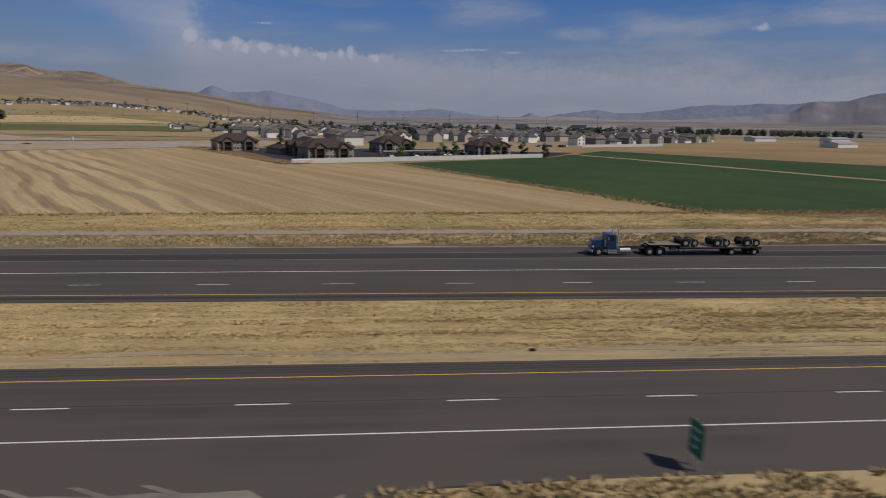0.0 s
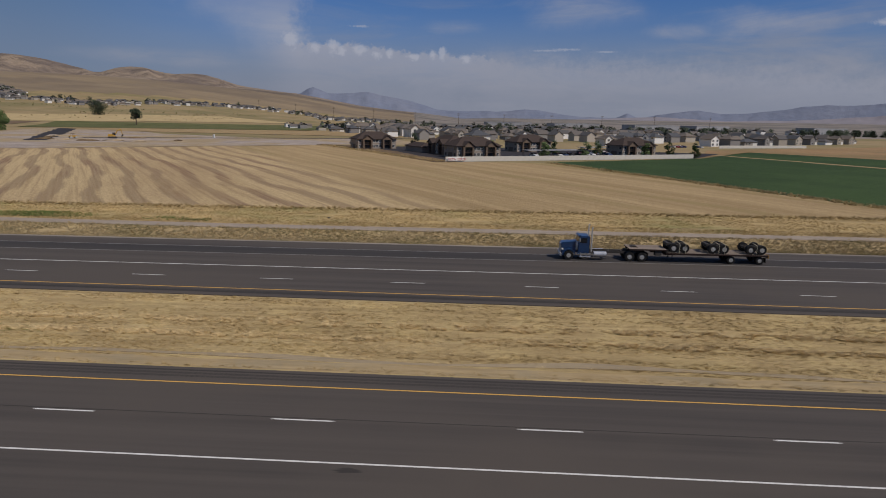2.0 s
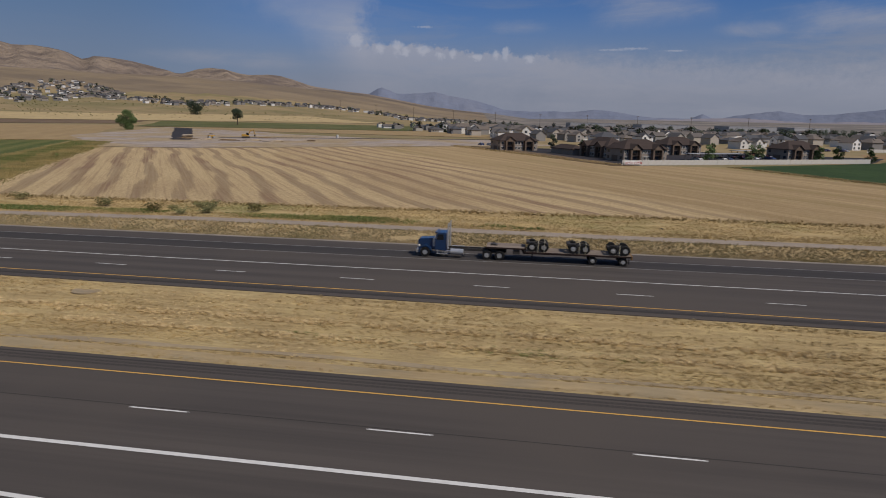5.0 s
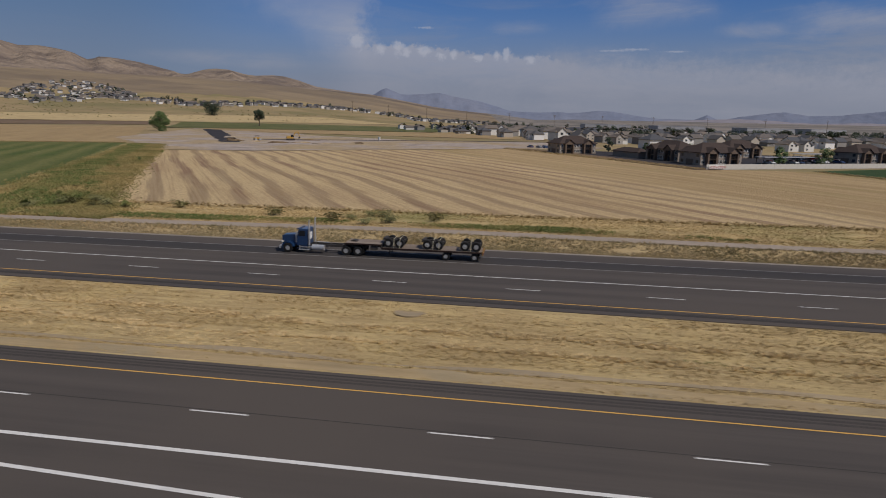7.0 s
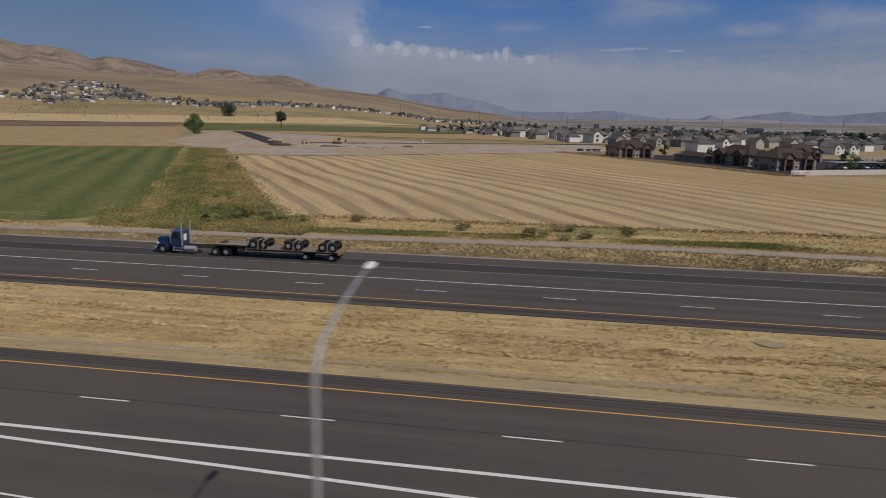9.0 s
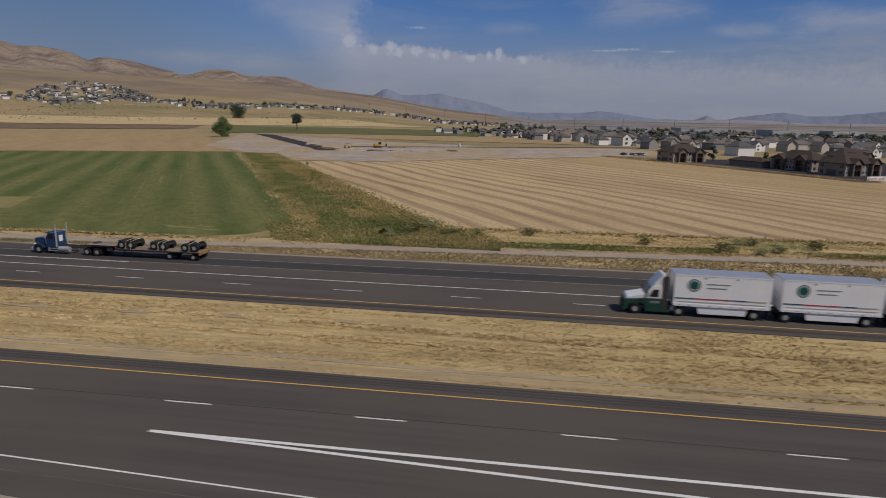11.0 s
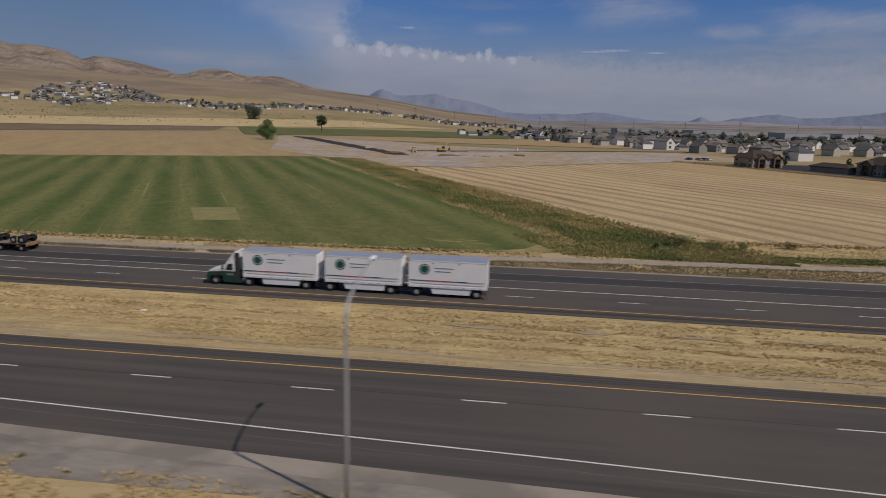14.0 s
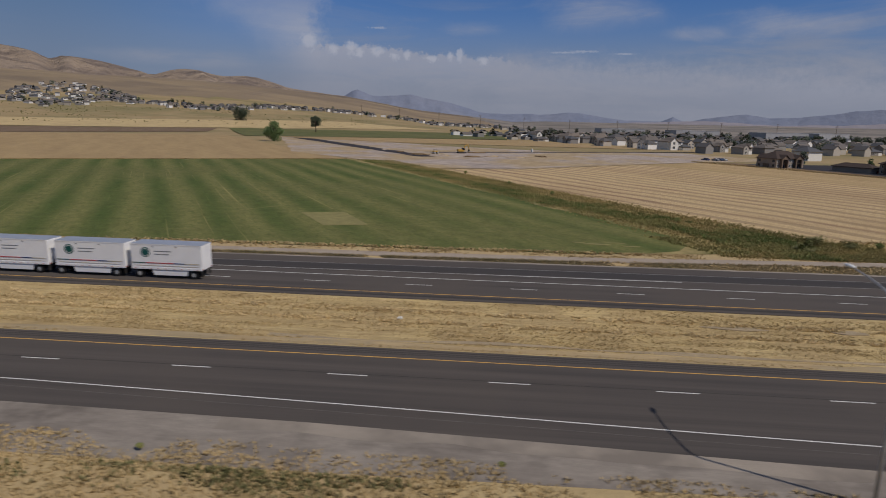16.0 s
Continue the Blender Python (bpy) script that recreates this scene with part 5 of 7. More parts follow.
    dry = shrub(4, "small grey-green weed on the gravel shoulder", "weed", "green_weed", 0.3, 0.2)
    dry.matrix_basis = pose(-194.2, -11.4, -0.1)
    for x, y in ((-215, -12.2), (28.6, -9.9), (32.5, -10.3), (24.6, -10.0)):
        copy_thing(dry, pose(x, y, land(x, y) + (0.15 if x < -100 else 0), 0, 0, x * 50))


# ---------------------------------------------------------------- vehicles: front at x = 0, length along +x, near side at -y
AXLES = []  # (axle, thing key, radius)


def wheel(parent, x, y, r, width, rim, side, dual=False):
    """A tyre with its rim, as one part and a piece in it; side: -1 shows its face to -y."""
    bm = B()
    w = width
    inner = r * 0.50
    lathe(bm, (x, y, r), [(inner, -w / 2), (r * 0.93, -w / 2), (r, -w * 0.38), (r, w * 0.38), (r * 0.93, w / 2), (inner, w / 2), (inner * 0.98, 0.0)], 24, False)
    ty = part("wheel", bm, M["tyre"], parent)
    bm = B()
    s = side
    f = y + s * (w / 2 - 0.02)
    prof = [(inner * 1.02, 0.0), (inner * 0.9, -s * 0.05), (inner * 0.55, -s * 0.10), (inner * 0.42, s * 0.0), (inner * 0.2, s * 0.03)]
    lathe(bm, (x, f, r), prof, 18)
    for k in range(8):
        a = 2 * math.pi * k / 8
        box(bm, x + math.cos(a) * inner * 0.66 - 0.02, f - s * 0.07 - 0.02, r + math.sin(a) * inner * 0.66 - 0.02, x + math.cos(a) * inner * 0.66 + 0.02, f - s * 0.07 + 0.03, r + math.sin(a) * inner * 0.66 + 0.02)
    part("rim", bm, rim, ty)
    return ty


def axle(parent, key, x, r, track, width, rim, dual):
    """An axle that turns, with its wheels."""
    ax = new("axle", bar(x, r, track))
    ax.parent = parent
    ax.location = (x, 0, r)
    ax.data.materials.append(M["frame"])
    for s in (-1, 1):
        y = s * track / 2
        wheel(ax, 0, y, r, width * (2.15 if dual else 1.0), rim, s).location = (0, 0, -r)
    AXLES.append((ax, key, r, x))
    return ax


def bar(x, r, track):
    bm = B()
    tube(bm, [(0, -track / 2, 0), (0, track / 2, 0)], 0.07, 10)
    lathe(bm, (0, 0, 0), [(0.1, -0.22), (0.22, -0.1), (0.22, 0.1), (0.1, 0.22)], 12)
    me = bpy.data.meshes.new("axle")
    bm.to_mesh(me)
    bm.free()
    return me


def blue_tractor():
    t = thing("semi_tractor", "dark blue long-nosed conventional truck tractor with chrome stacks", "truck")
    R = 0.51
    bm = B()
    for y in (-0.45, 0.45):
        box(bm, 0.5, y - 0.05, 0.72, 9.5, y + 0.05, 0.98)
    for x in (1.2, 3.6, 5.4, 6.8, 9.3):
        box(bm, x, -0.45, 0.76, x + 0.12, 0.45, 0.92)
    part("chassis_frame", bm, M["frame"], t)
    bm = B()
    prism(bm, [(0.18, 0.75), (0.14, 1.72), (0.3, 1.86), (1.95, 1.98), (1.95, 0.78), (1.5, 0.75)], -0.62, 0.62, 0.06)
    part("hood", bm, M["blue"], t)
    bm = B()
    prism(bm, [(1.95, 0.75), (1.95, 1.92), (2.13, 2.50), (2.32, 2.62), (3.08, 2.64), (3.2, 2.54), (3.2, 0.75)], -0.96, 0.96, 0.07)
    part("cab", bm, M["blue"], t)
    bm = B()
    prism(bm, [(1.95, 2.52), (1.94, 2.64), (2.12, 2.70), (2.28, 2.66), (2.22, 2.58)], -0.94, 0.94, 0.02)
    part("sun_visor", bm, M["blue"], t)
    bm = B()
    v = [bm.verts.new(p) for p in ((1.955, -0.84, 1.98), (1.955, 0.84, 1.98), (2.11, 0.80, 2.47), (2.11, -0.80, 2.47))]
    bm.faces.new(v)
    r = bmesh.ops.extrude_face_region(bm, geom=list(bm.faces))
    bmesh.ops.translate(bm, verts=[q for q in r["geom"] if isinstance(q, bmesh.types.BMVert)], vec=(-0.03, 0, 0.01))
    bmesh.ops.recalc_face_normals(bm, faces=list(bm.faces))
    part("windscreen", bm, M["glass"], t)
    for s in (-1, 1):
        bm = B()
        prism(bm, [(2.12, 1.86), (2.26, 2.42), (2.86, 2.44), (2.9, 1.86)], s * 0.955, s * 0.98)
        part("side_window", bm, M["glass"], t)
        bm = B()
        for k in range(7):  # arched wing over the front wheel
            a0, a1 = math.pi * (0.02 + 0.9 * k / 7), math.pi * (0.02 + 0.9 * (k + 1) / 7)
            q = [(0.95 - math.cos(a) * rr, R + math.sin(a) * rr) for a, rr in ((a0, 0.60), (a1, 0.60), (a1, 0.72), (a0, 0.72))]
            prism(bm, q, s * 0.62, s * 1.14)
        part("wing", bm, M["blue"], t)
        bm = B()
        tube(bm, [(3.36, s * 0.98, 0.9), (3.36, s * 0.98, 2.4), (3.36, s * 0.98, 3.45), (3.44, s * 0.98, 3.66)], [0.09, 0.09, 0.07, 0.07], 12)
        part("exhaust_stack", bm, M["chrome"], t)
        bm = B()
        tube(bm, [(3.65, s * 0.86, 0.66), (5.0, s * 0.86, 0.66)], 0.31, 18)
        part("fuel_tank", bm, M["chrome"], t)
        bm = B()
        box(bm, 2.15, s * 0.8 - 0.22, 0.32, 3.35, s * 0.8 + 0.22, 0.38, 0.01)
        box(bm, 2.25, s * 0.8 - 0.2, 0.62, 3.3, s * 0.8 + 0.2, 0.68, 0.01)
        box(bm, 2.2, s * 0.8 - 0.18, 0.34, 2.28, s * 0.8 + 0.18, 0.8)
        part("step", bm, M["chrome"], t)
        bm = B()
        tube(bm, [(1.85, s * 0.72, 1.1), (1.85, s * 0.72, 1.95)], 0.14, 12)
        part("air_cleaner", bm, M["chrome"], t)
        bm = B()
        tube(bm, [(2.15, s * 1.0, 2.1), (2.1, s * 1.25, 2.2)], 0.015, 6)
        box(bm, 2.02, s * 1.25 - 0.1, 2.0, 2.1, s * 1.25 + 0.1, 2.42, 0.02)
        part("mirror", bm, M["chrome"], t)
        bm = B()
        lathe(bm, (0.25, s * 0.82, 1.12), [(0.05, -0.14), (0.12, -0.1), (0.13, 0.1), (0.05, 0.14)], 14)
        part("headlight", bm, M["headlight"], t)
    bm = B()
    box(bm, 0.10, -0.5, 0.8, 0.17, 0.5, 1.68, 0.02)
    for k in range(9):
        box(bm, 0.07, -0.44 + k * 0.1, 0.86, 0.11, -0.40 + k * 0.1, 1.62)
    part("grille", bm, M["chrome"], t)
    bm = B()
    box(bm, 0.0, -1.18, 0.42, 0.14, 1.18, 0.76, 0.04)
    part("bumper", bm, M["chrome"], t)
    bm = B()
    box(bm, 3.19, -0.28, 1.45, 3.23, 0.35, 2.2, 0.01)
    part("rear_window", bm, M["sign_white"], t, "pale panel on the back of the cab")
    bm = B()
    lathe(bm, (8.15, 0, 1.1), [(0.05, -0.45), (0.5, -0.42), (0.5, 0.42), (0.05, 0.45)], 16)
    part("fifth_wheel", bm, M["frame"], t)
    axle(t, "flatbed", 0.95, R, 2.0, 0.28, M["rim"], False)
    for x in (7.5, 8.82):
        axle(t, "flatbed", x, R, 1.84, 0.27, M["rim"], True)
    for s in (-1, 1):
        bm = B()
        box(bm, 9.42, s * 0.95 - 0.3, 0.3, 9.45, s * 0.95 + 0.3, 0.95, 0.005)
        part("mudflap", bm, M["tyre"], t)
    return t


def drop_deck():
    t = thing("drop_deck_trailer", "long empty drop-deck trailer with plank deck and dark red frame", "trailer")
    bm = B()
    for y in (-0.5, 0.5):
        prism(bm, [(7.4, 1.12), (7.4, 1.36), (11.35, 1.36), (11.6, 1.02), (22.2, 1.02), (22.2, 0.74), (11.3, 0.70), (11.0, 1.12)], y - 0.06, y + 0.06)
    for s in (-1, 1):
        box(bm, 7.4, s * 1.27 - 0.03, 1.26, 11.4, s * 1.27 + 0.03, 1.40)
        box(bm, 11.4, s * 1.27 - 0.03, 0.92, 22.2, s * 1.27 + 0.03, 1.07)
    for k in range(14):
        x = 11.8 + k * 0.78
        box(bm, x, -1.25, 0.9, x + 0.07, 1.25, 1.0)
    part("trailer_frame", bm, M["rust"], t)
    pl = None
    for x0, x1, z in ((7.42, 11.4, 1.38), (11.55, 22.15, 1.04)):
        for k in range(9):
            bm = B()
            y = -1.22 + k * 0.272
            box(bm, x0, y, z, x1, y + 0.262, z + 0.035, 0.006)
            part("plank", bm, M["deck"], t)
    bm = B()
    box(bm, 11.36, -1.25, 1.0, 11.46, 1.25, 1.42)
    part("step_plate", bm, M["frame"], t)
    bm = B()
    box(bm, 22.18, -1.28, 0.72, 22.3, 1.28, 1.1, 0.01)
    part("rear_sill", bm, M["orange"], t, "faded orange and white rear sill")
    for s in (-1, 1):
        bm = B()
        box(bm, 22.3, s * 0.95 - 0.12, 0.8, 22.33, s * 0.95 + 0.12, 0.92, 0.005)
        part("taillight", bm, M["taillight"], t)
        bm = B()
        box(bm, 21.98, s * 0.95 - 0.3, 0.22, 22.0, s * 0.95 + 0.3, 0.72)
        part("mudflap", bm, M["tyre"], t)
        bm = B()
        tube(bm, [(12.2, s * 0.7, 0.25), (12.2, s * 0.7, 0.95)], 0.06, 8)
        box(bm, 12.08, s * 0.7 - 0.12, 0.2, 12.32, s * 0.7 + 0.12, 0.25)
        part("landing_leg", bm, M["frame"], t)
        bm = B()
        box(bm, 10.2, s * 0.9 - 0.3, 0.72, 10.9, s * 0.9 + 0.3, 1.2, 0.02)
        part("tool_box", bm, M["frame"], t)
    for x in (18.35, 21.4):
        axle(t, "flatbed", x, 0.43, 1.9, 0.24, M["rim"], True)
    return t


def bogie(x, z, variant):
    """A used tandem axle set lashed to the deck."""
    t = thing("axle_bogie", "used tandem axle set with twin tyres strapped to the deck", "axle set", "axle sets on the trailer")
    bm = B()
    for y in (-0.45, 0.45):
        box(bm, x - 1.1, y - 0.06, z + 0.55, x + 1.1, y + 0.06, z + 0.78)
        prism(bm, [(x - 0.7, z + 0.55), (x, z + 0.36), (x + 0.7, z + 0.55), (x, z + 0.44)], y - 0.05, y + 0.05)
    for dx in (-1.0, 0.0, 0.95):
        box(bm, x + dx - 0.06, -0.5, z + 0.6, x + dx + 0.06, 0.5, z + 0.74)
    if variant < 2:
        box(bm, x - 1.25, -0.75, z + 0.72, x - 0.9, 0.75, z + 0.98, 0.03)
        tube(bm, [(x - 1.0, -0.3, z + 0.85), (x + 0.9, 0.2, z + 0.92)], 0.07, 8)
    part("subframe", bm, M["frame"], t)
    for dx in (-0.6, 0.6):
        bm = B()
        tube(bm, [(x + dx, -0.9, z + 0.5), (x + dx, 0.9, z + 0.5)], 0.08, 10)
        lathe(bm, (x + dx, 0, z + 0.5), [(0.1, -0.24), (0.24, -0.1), (0.24, 0.1), (0.1, 0.24)], 12)
        part("axle_beam", bm, M["rust"], t)
        for s in (-1, 1):
            ty = wheel(t, x + dx, s * 0.92, 0.5, 0.52, M["rim"], s)
            ty.location = (0, 0, z)
    for dx in (-0.02, 0.62) if variant < 2 else (-0.02,):
        bm = B()
        pts = [(x + dx, -1.27, z - 0.02), (x + dx + 0.05, -1.16, z + 0.98), (x + dx + 0.08, 0, z + 1.05), (x + dx + 0.05, 1.16, z + 0.98), (x + dx, 1.27, z - 0.02)]
        tube(bm, pts, 0.03, 6)
        part("strap", bm, M["strap"], t)
    return t


def green_tractor():
    t = thing("day_cab_tractor", "white and dark green day-cab truck tractor with tall roof fairing", "truck")
    R = 0.5
    bm = B()
    for y in (-0.45, 0.45):
        box(bm, 0.5, y - 0.05, 0.7, 5.9, y + 0.05, 0.95)
    part("chassis_frame", bm, M["frame"], t)
    bm = B()
    prism(bm, [(0.12, 0.45), (0.05, 0.95), (0.2, 1.35), (2.0, 1.52), (2.0, 0.95), (1.85, 0.95), (1.62, 1.12), (0.75, 1.12), (0.5, 0.85), (0.42, 0.42)], -1.12, 1.12, 0.06)
    part("lower_hood", bm, M["green_cab"], t)
    bm = B()
    prism(bm, [(0.22, 1.36), (0.4, 1.62), (2.02, 1.98), (2.02, 1.50)], -0.98, 0.98, 0.07)
    part("upper_hood", bm, M["white_cab"], t, "white upper hood")
    bm = B()
    prism(bm, [(2.0, 0.6), (2.0, 1.55), (3.62, 1.55), (3.62, 0.6)], -1.14, 1.14, 0.04)
    part("lower_cab", bm, M["green_cab"], t)
    bm = B()
    prism(bm, [(2.0, 1.55), (2.05, 1.95), (2.55, 2.72), (2.75, 2.8), (3.55, 2.82), (3.62, 1.55)], -1.1, 1.1, 0.06)
    part("upper_cab", bm, M["white_cab"], t)
    bm = B()
    prism(bm, [(2.62, 2.8), (3.05, 3.35), (3.45, 3.85), (3.72, 3.92), (3.72, 2.5), (3.5, 2.5), (3.45, 2.8)], -1.05, 1.05, 0.08)
    part("roof_fairing", bm, M["white_cab"], t)
    for s in (-1, 1):
        bm = B()
        prism(bm, [(3.55, 0.62), (3.55, 3.7), (4.05, 3.75), (4.05, 0.62)], s * 1.12 - 0.03, s * 1.12 + 0.03, 0.02)
        part("side_fairing", bm, M["frame"], t, "dark side extender behind the cab")
        bm = B()
        prism(bm, [(2.35, 1.72), (2.66, 2.42), (3.2, 2.44), (3.22, 1.72)], s * 1.095, s * 1.115)
        part("side_window", bm, M["glass"], t)
        bm = B()
        tube(bm, [(2.3, s * 1.1, 1.8), (2.15, s * 1.38, 1.95)], 0.02, 6)
        box(bm, 2.05, s * 1.38 - 0.1, 1.75, 2.17, s * 1.38 + 0.1, 2.3, 0.03)
        part("mirror", bm, M["frame"], t)
        bm = B()
        prism(bm, [(2.1, 0.3), (2.05, 0.62), (4.3, 0.62), (4.3, 0.3)], s * 1.0 - 0.16, s * 1.0 + 0.16, 0.02)
        part("side_skirt", bm, M["green_cab"], t)
        bm = B()
        box(bm, 0.12, s * 0.9 - 0.18, 0.95, 0.4, s * 0.9 + 0.18, 1.18, 0.04)
        part("headlight", bm, M["headlight"], t)
        bm = B()
        tube(bm, [(4.35, s * 0.85, 0.66), (4.75, s * 0.85, 0.66)], 0.28, 16)
        part("fuel_tank", bm, M["chrome"], t)
        bm = B()
        box(bm, 2.5, s * 1.145 - 0.006, 1.12, 3.3, s * 1.145 + 0.006, 1.34)
        part("door_lettering", bm, M["grey_ink"], t)
    bm = B()
    prism(bm, [(2.06, 1.98), (2.5, 2.66), (2.47, 2.68), (2.03, 2.0)], -0.98, 0.98)
    part("windscreen", bm, M["glass"], t)
    bm = B()
    box(bm, 0.0, -0.7, 0.62, 0.1, 0.7, 1.28, 0.03)
    part("grille", bm, M["frame"], t)
    bm = B()
    box(bm, -0.02, -1.16, 0.32, 0.3, 1.16, 0.6, 0.05)
    part("bumper", bm, M["green_cab"], t)
    axle(t, "rig", 1.15, R, 2.05, 0.28, M["rim_white"], False)
    axle(t, "rig", 5.1, R, 1.86, 0.27, M["rim_white"], True)
    return t


def pup_trailer(x0, front_axle, rear_axle, dolly):
    L, z0, z1 = 8.55, 1.1, 4.05
    t = thing("pup_trailer", "short white box trailer with round green emblem and striped rail", "trailer", "three trailers of the road train")
    bm = B()
    box(bm, x0, -1.28, z0, x0 + L, 1.28, z1, 0.03)
    part("box_body", bm, M["white_body"], t)
    bm = B()
    box(bm, x0 - 0.01, -1.29, z1 - 0.02, x0 + L + 0.01, 1.29, z1 + 0.035, 0.012)
    part("roof", bm, M["roof_metal"], t)
    for s in (-1, 1):
        bm = B()
        for k in range(14):  # upright ribs of the side panels
            x = x0 + 0.3 + k * 0.61
            box(bm, x, s * 1.281 - 0.004, z0 + 0.95, x + 0.02, s * 1.281 + 0.004, z1 - 0.12)
        part("side_ribs", bm, M["panel_rib"], t)
        bm = B()
        box(bm, x0, s * 1.3 - 0.02, z0 - 0.04, x0 + L, s * 1.3 + 0.02, z0 + 0.22, 0.01)
        box(bm, x0, s * 1.29 - 0.012, z1 - 0.1, x0 + L, s * 1.29 + 0.012, z1 + 0.01)
        part("side_rail", bm, M["panel_rib"], t)
        yy = s * 1.30
        a = x0 + 0.15
        for mat, ln in (("teal", 1.65), ("red", 1.6), ("red", 1.75), ("navy", 1.35), ("straw_stripe", 1.75)):
            bm = B()
            box(bm, a, yy - 0.012, z0 + 0.68, a + ln - 0.06, yy + 0.012, z0 + 0.77)
            part("stripe", bm, M[mat], t)
            a += ln
        bm = B()
        for k in range(9):
            box(bm, x0 + 0.4 + k * 0.92, s * 1.322 - 0.004, z0 + 0.05, x0 + 0.66 + k * 0.92, s * 1.322 + 0.004, z0 + 0.085)
        part("reflector_tape", bm, M["red"], t)
        bm = B()
        box(bm, x0 + 0.4, s * 1.30 - 0.008, z0 + 0.38, x0 + L - 0.4, s * 1.30 + 0.008, z0 + 0.43)
        part("thin_stripe", bm, M["straw_stripe"], t)
        # round emblem: dark ring, pale inside, dark core
        ex, ez = (x0 + 1.75) if s < 0 else (x0 + L - 1.75), z0 + 1.98
        for r0, mat, lift, nm in ((0.60, "teal", 0.010, "emblem_ring"), (0.50, "emblem_pale", 0.016, "emblem_disc"), (0.40, "teal", 0.022, "emblem_core")):
            bm = B()
            lathe(bm, (ex, s * 1.285, ez), [(r0, 0.0), (r0, s * lift)], 24)
            part(nm, bm, M[mat], t)
        for k, (dx, ln) in enumerate(((1.05, 2.15), (1.12, 1.75))):
            bm = B()
            xx = ex + dx if s < 0 else ex - dx - ln
            box(bm, xx, s * 1.29 - 0.006, ez + 0.10 - k * 0.36, xx + ln, s * 1.29 + 0.006, ez + 0.20 - k * 0.36)
            part("lettering_bar", bm, M["grey_ink"], t)
        for dx in (2.6, 5.4):
            bm = B()
            box(bm, x0 + dx, s * 1.29 - 0.01, z1 - 0.36, x0 + dx + 0.16, s * 1.29 + 0.01, z1 - 0.2)
            part("marker_plate", bm, M["grey_ink"], t)
        bm = B()
        prism(bm, [(front_axle + 1.75, 0.36), (front_axle + 1.55, 1.06), (rear_axle - 0.62, 1.06), (rear_axle - 0.8, 0.36)], s * 1.22 - 0.02, s * 1.22 + 0.02, 0.01)
        part("side_skirt", bm, M["white_body"], t)
        bm = B()
        box(bm, x0 + L - 0.15, s * 0.95 - 0.28, 0.3, x0 + L - 0.12, s * 0.95 + 0.28, 1.0)
        part("mudflap", bm, M["tyre"], t)
        bm = B()
        box(bm, x0 + L, s * 1.05 - 0.1, z0 + 0.02, x0 + L + 0.03, s * 1.05 + 0.1, z0 + 0.14, 0.008)
        part("taillight", bm, M["taillight"], t)
        bm = B()
        box(bm, x0 + L - 0.005, s * 0.62 - 0.58, z0 + 0.2, x0 + L + 0.03, s * 0.62 + 0.58, z1 - 0.12, 0.01)
        part("rear_door", bm, M["panel_rib"], t)
    bm = B()
    for y in (-0.5, 0.5):
        box(bm, x0 + 0.3, y - 0.05, 0.85, x0 + L - 0.2, y + 0.05, z0)
    box(bm, rear_axle - 0.6, -0.6, 0.62, rear_axle + 0.6, 0.6, 0.9)
    if dolly:
        prism(bm, [(front_axle - 1.7, 0.72), (front_axle - 1.7, 0.84), (front_axle - 0.5, 0.95), (front_axle + 0.6, 1.02), (front_axle + 0.6, 0.7), (front_axle - 0.5, 0.7)], -0.4, 0.4, 0.02)
    part("underframe", bm, M["frame"], t)
    if dolly:
        axle(t, "rig", front_axle, 0.5, 1.86, 0.27, M["rim_white"], True)
    axle(t, "rig", rear_axle, 0.5, 1.86, 0.27, M["rim_white"], True)
    return t


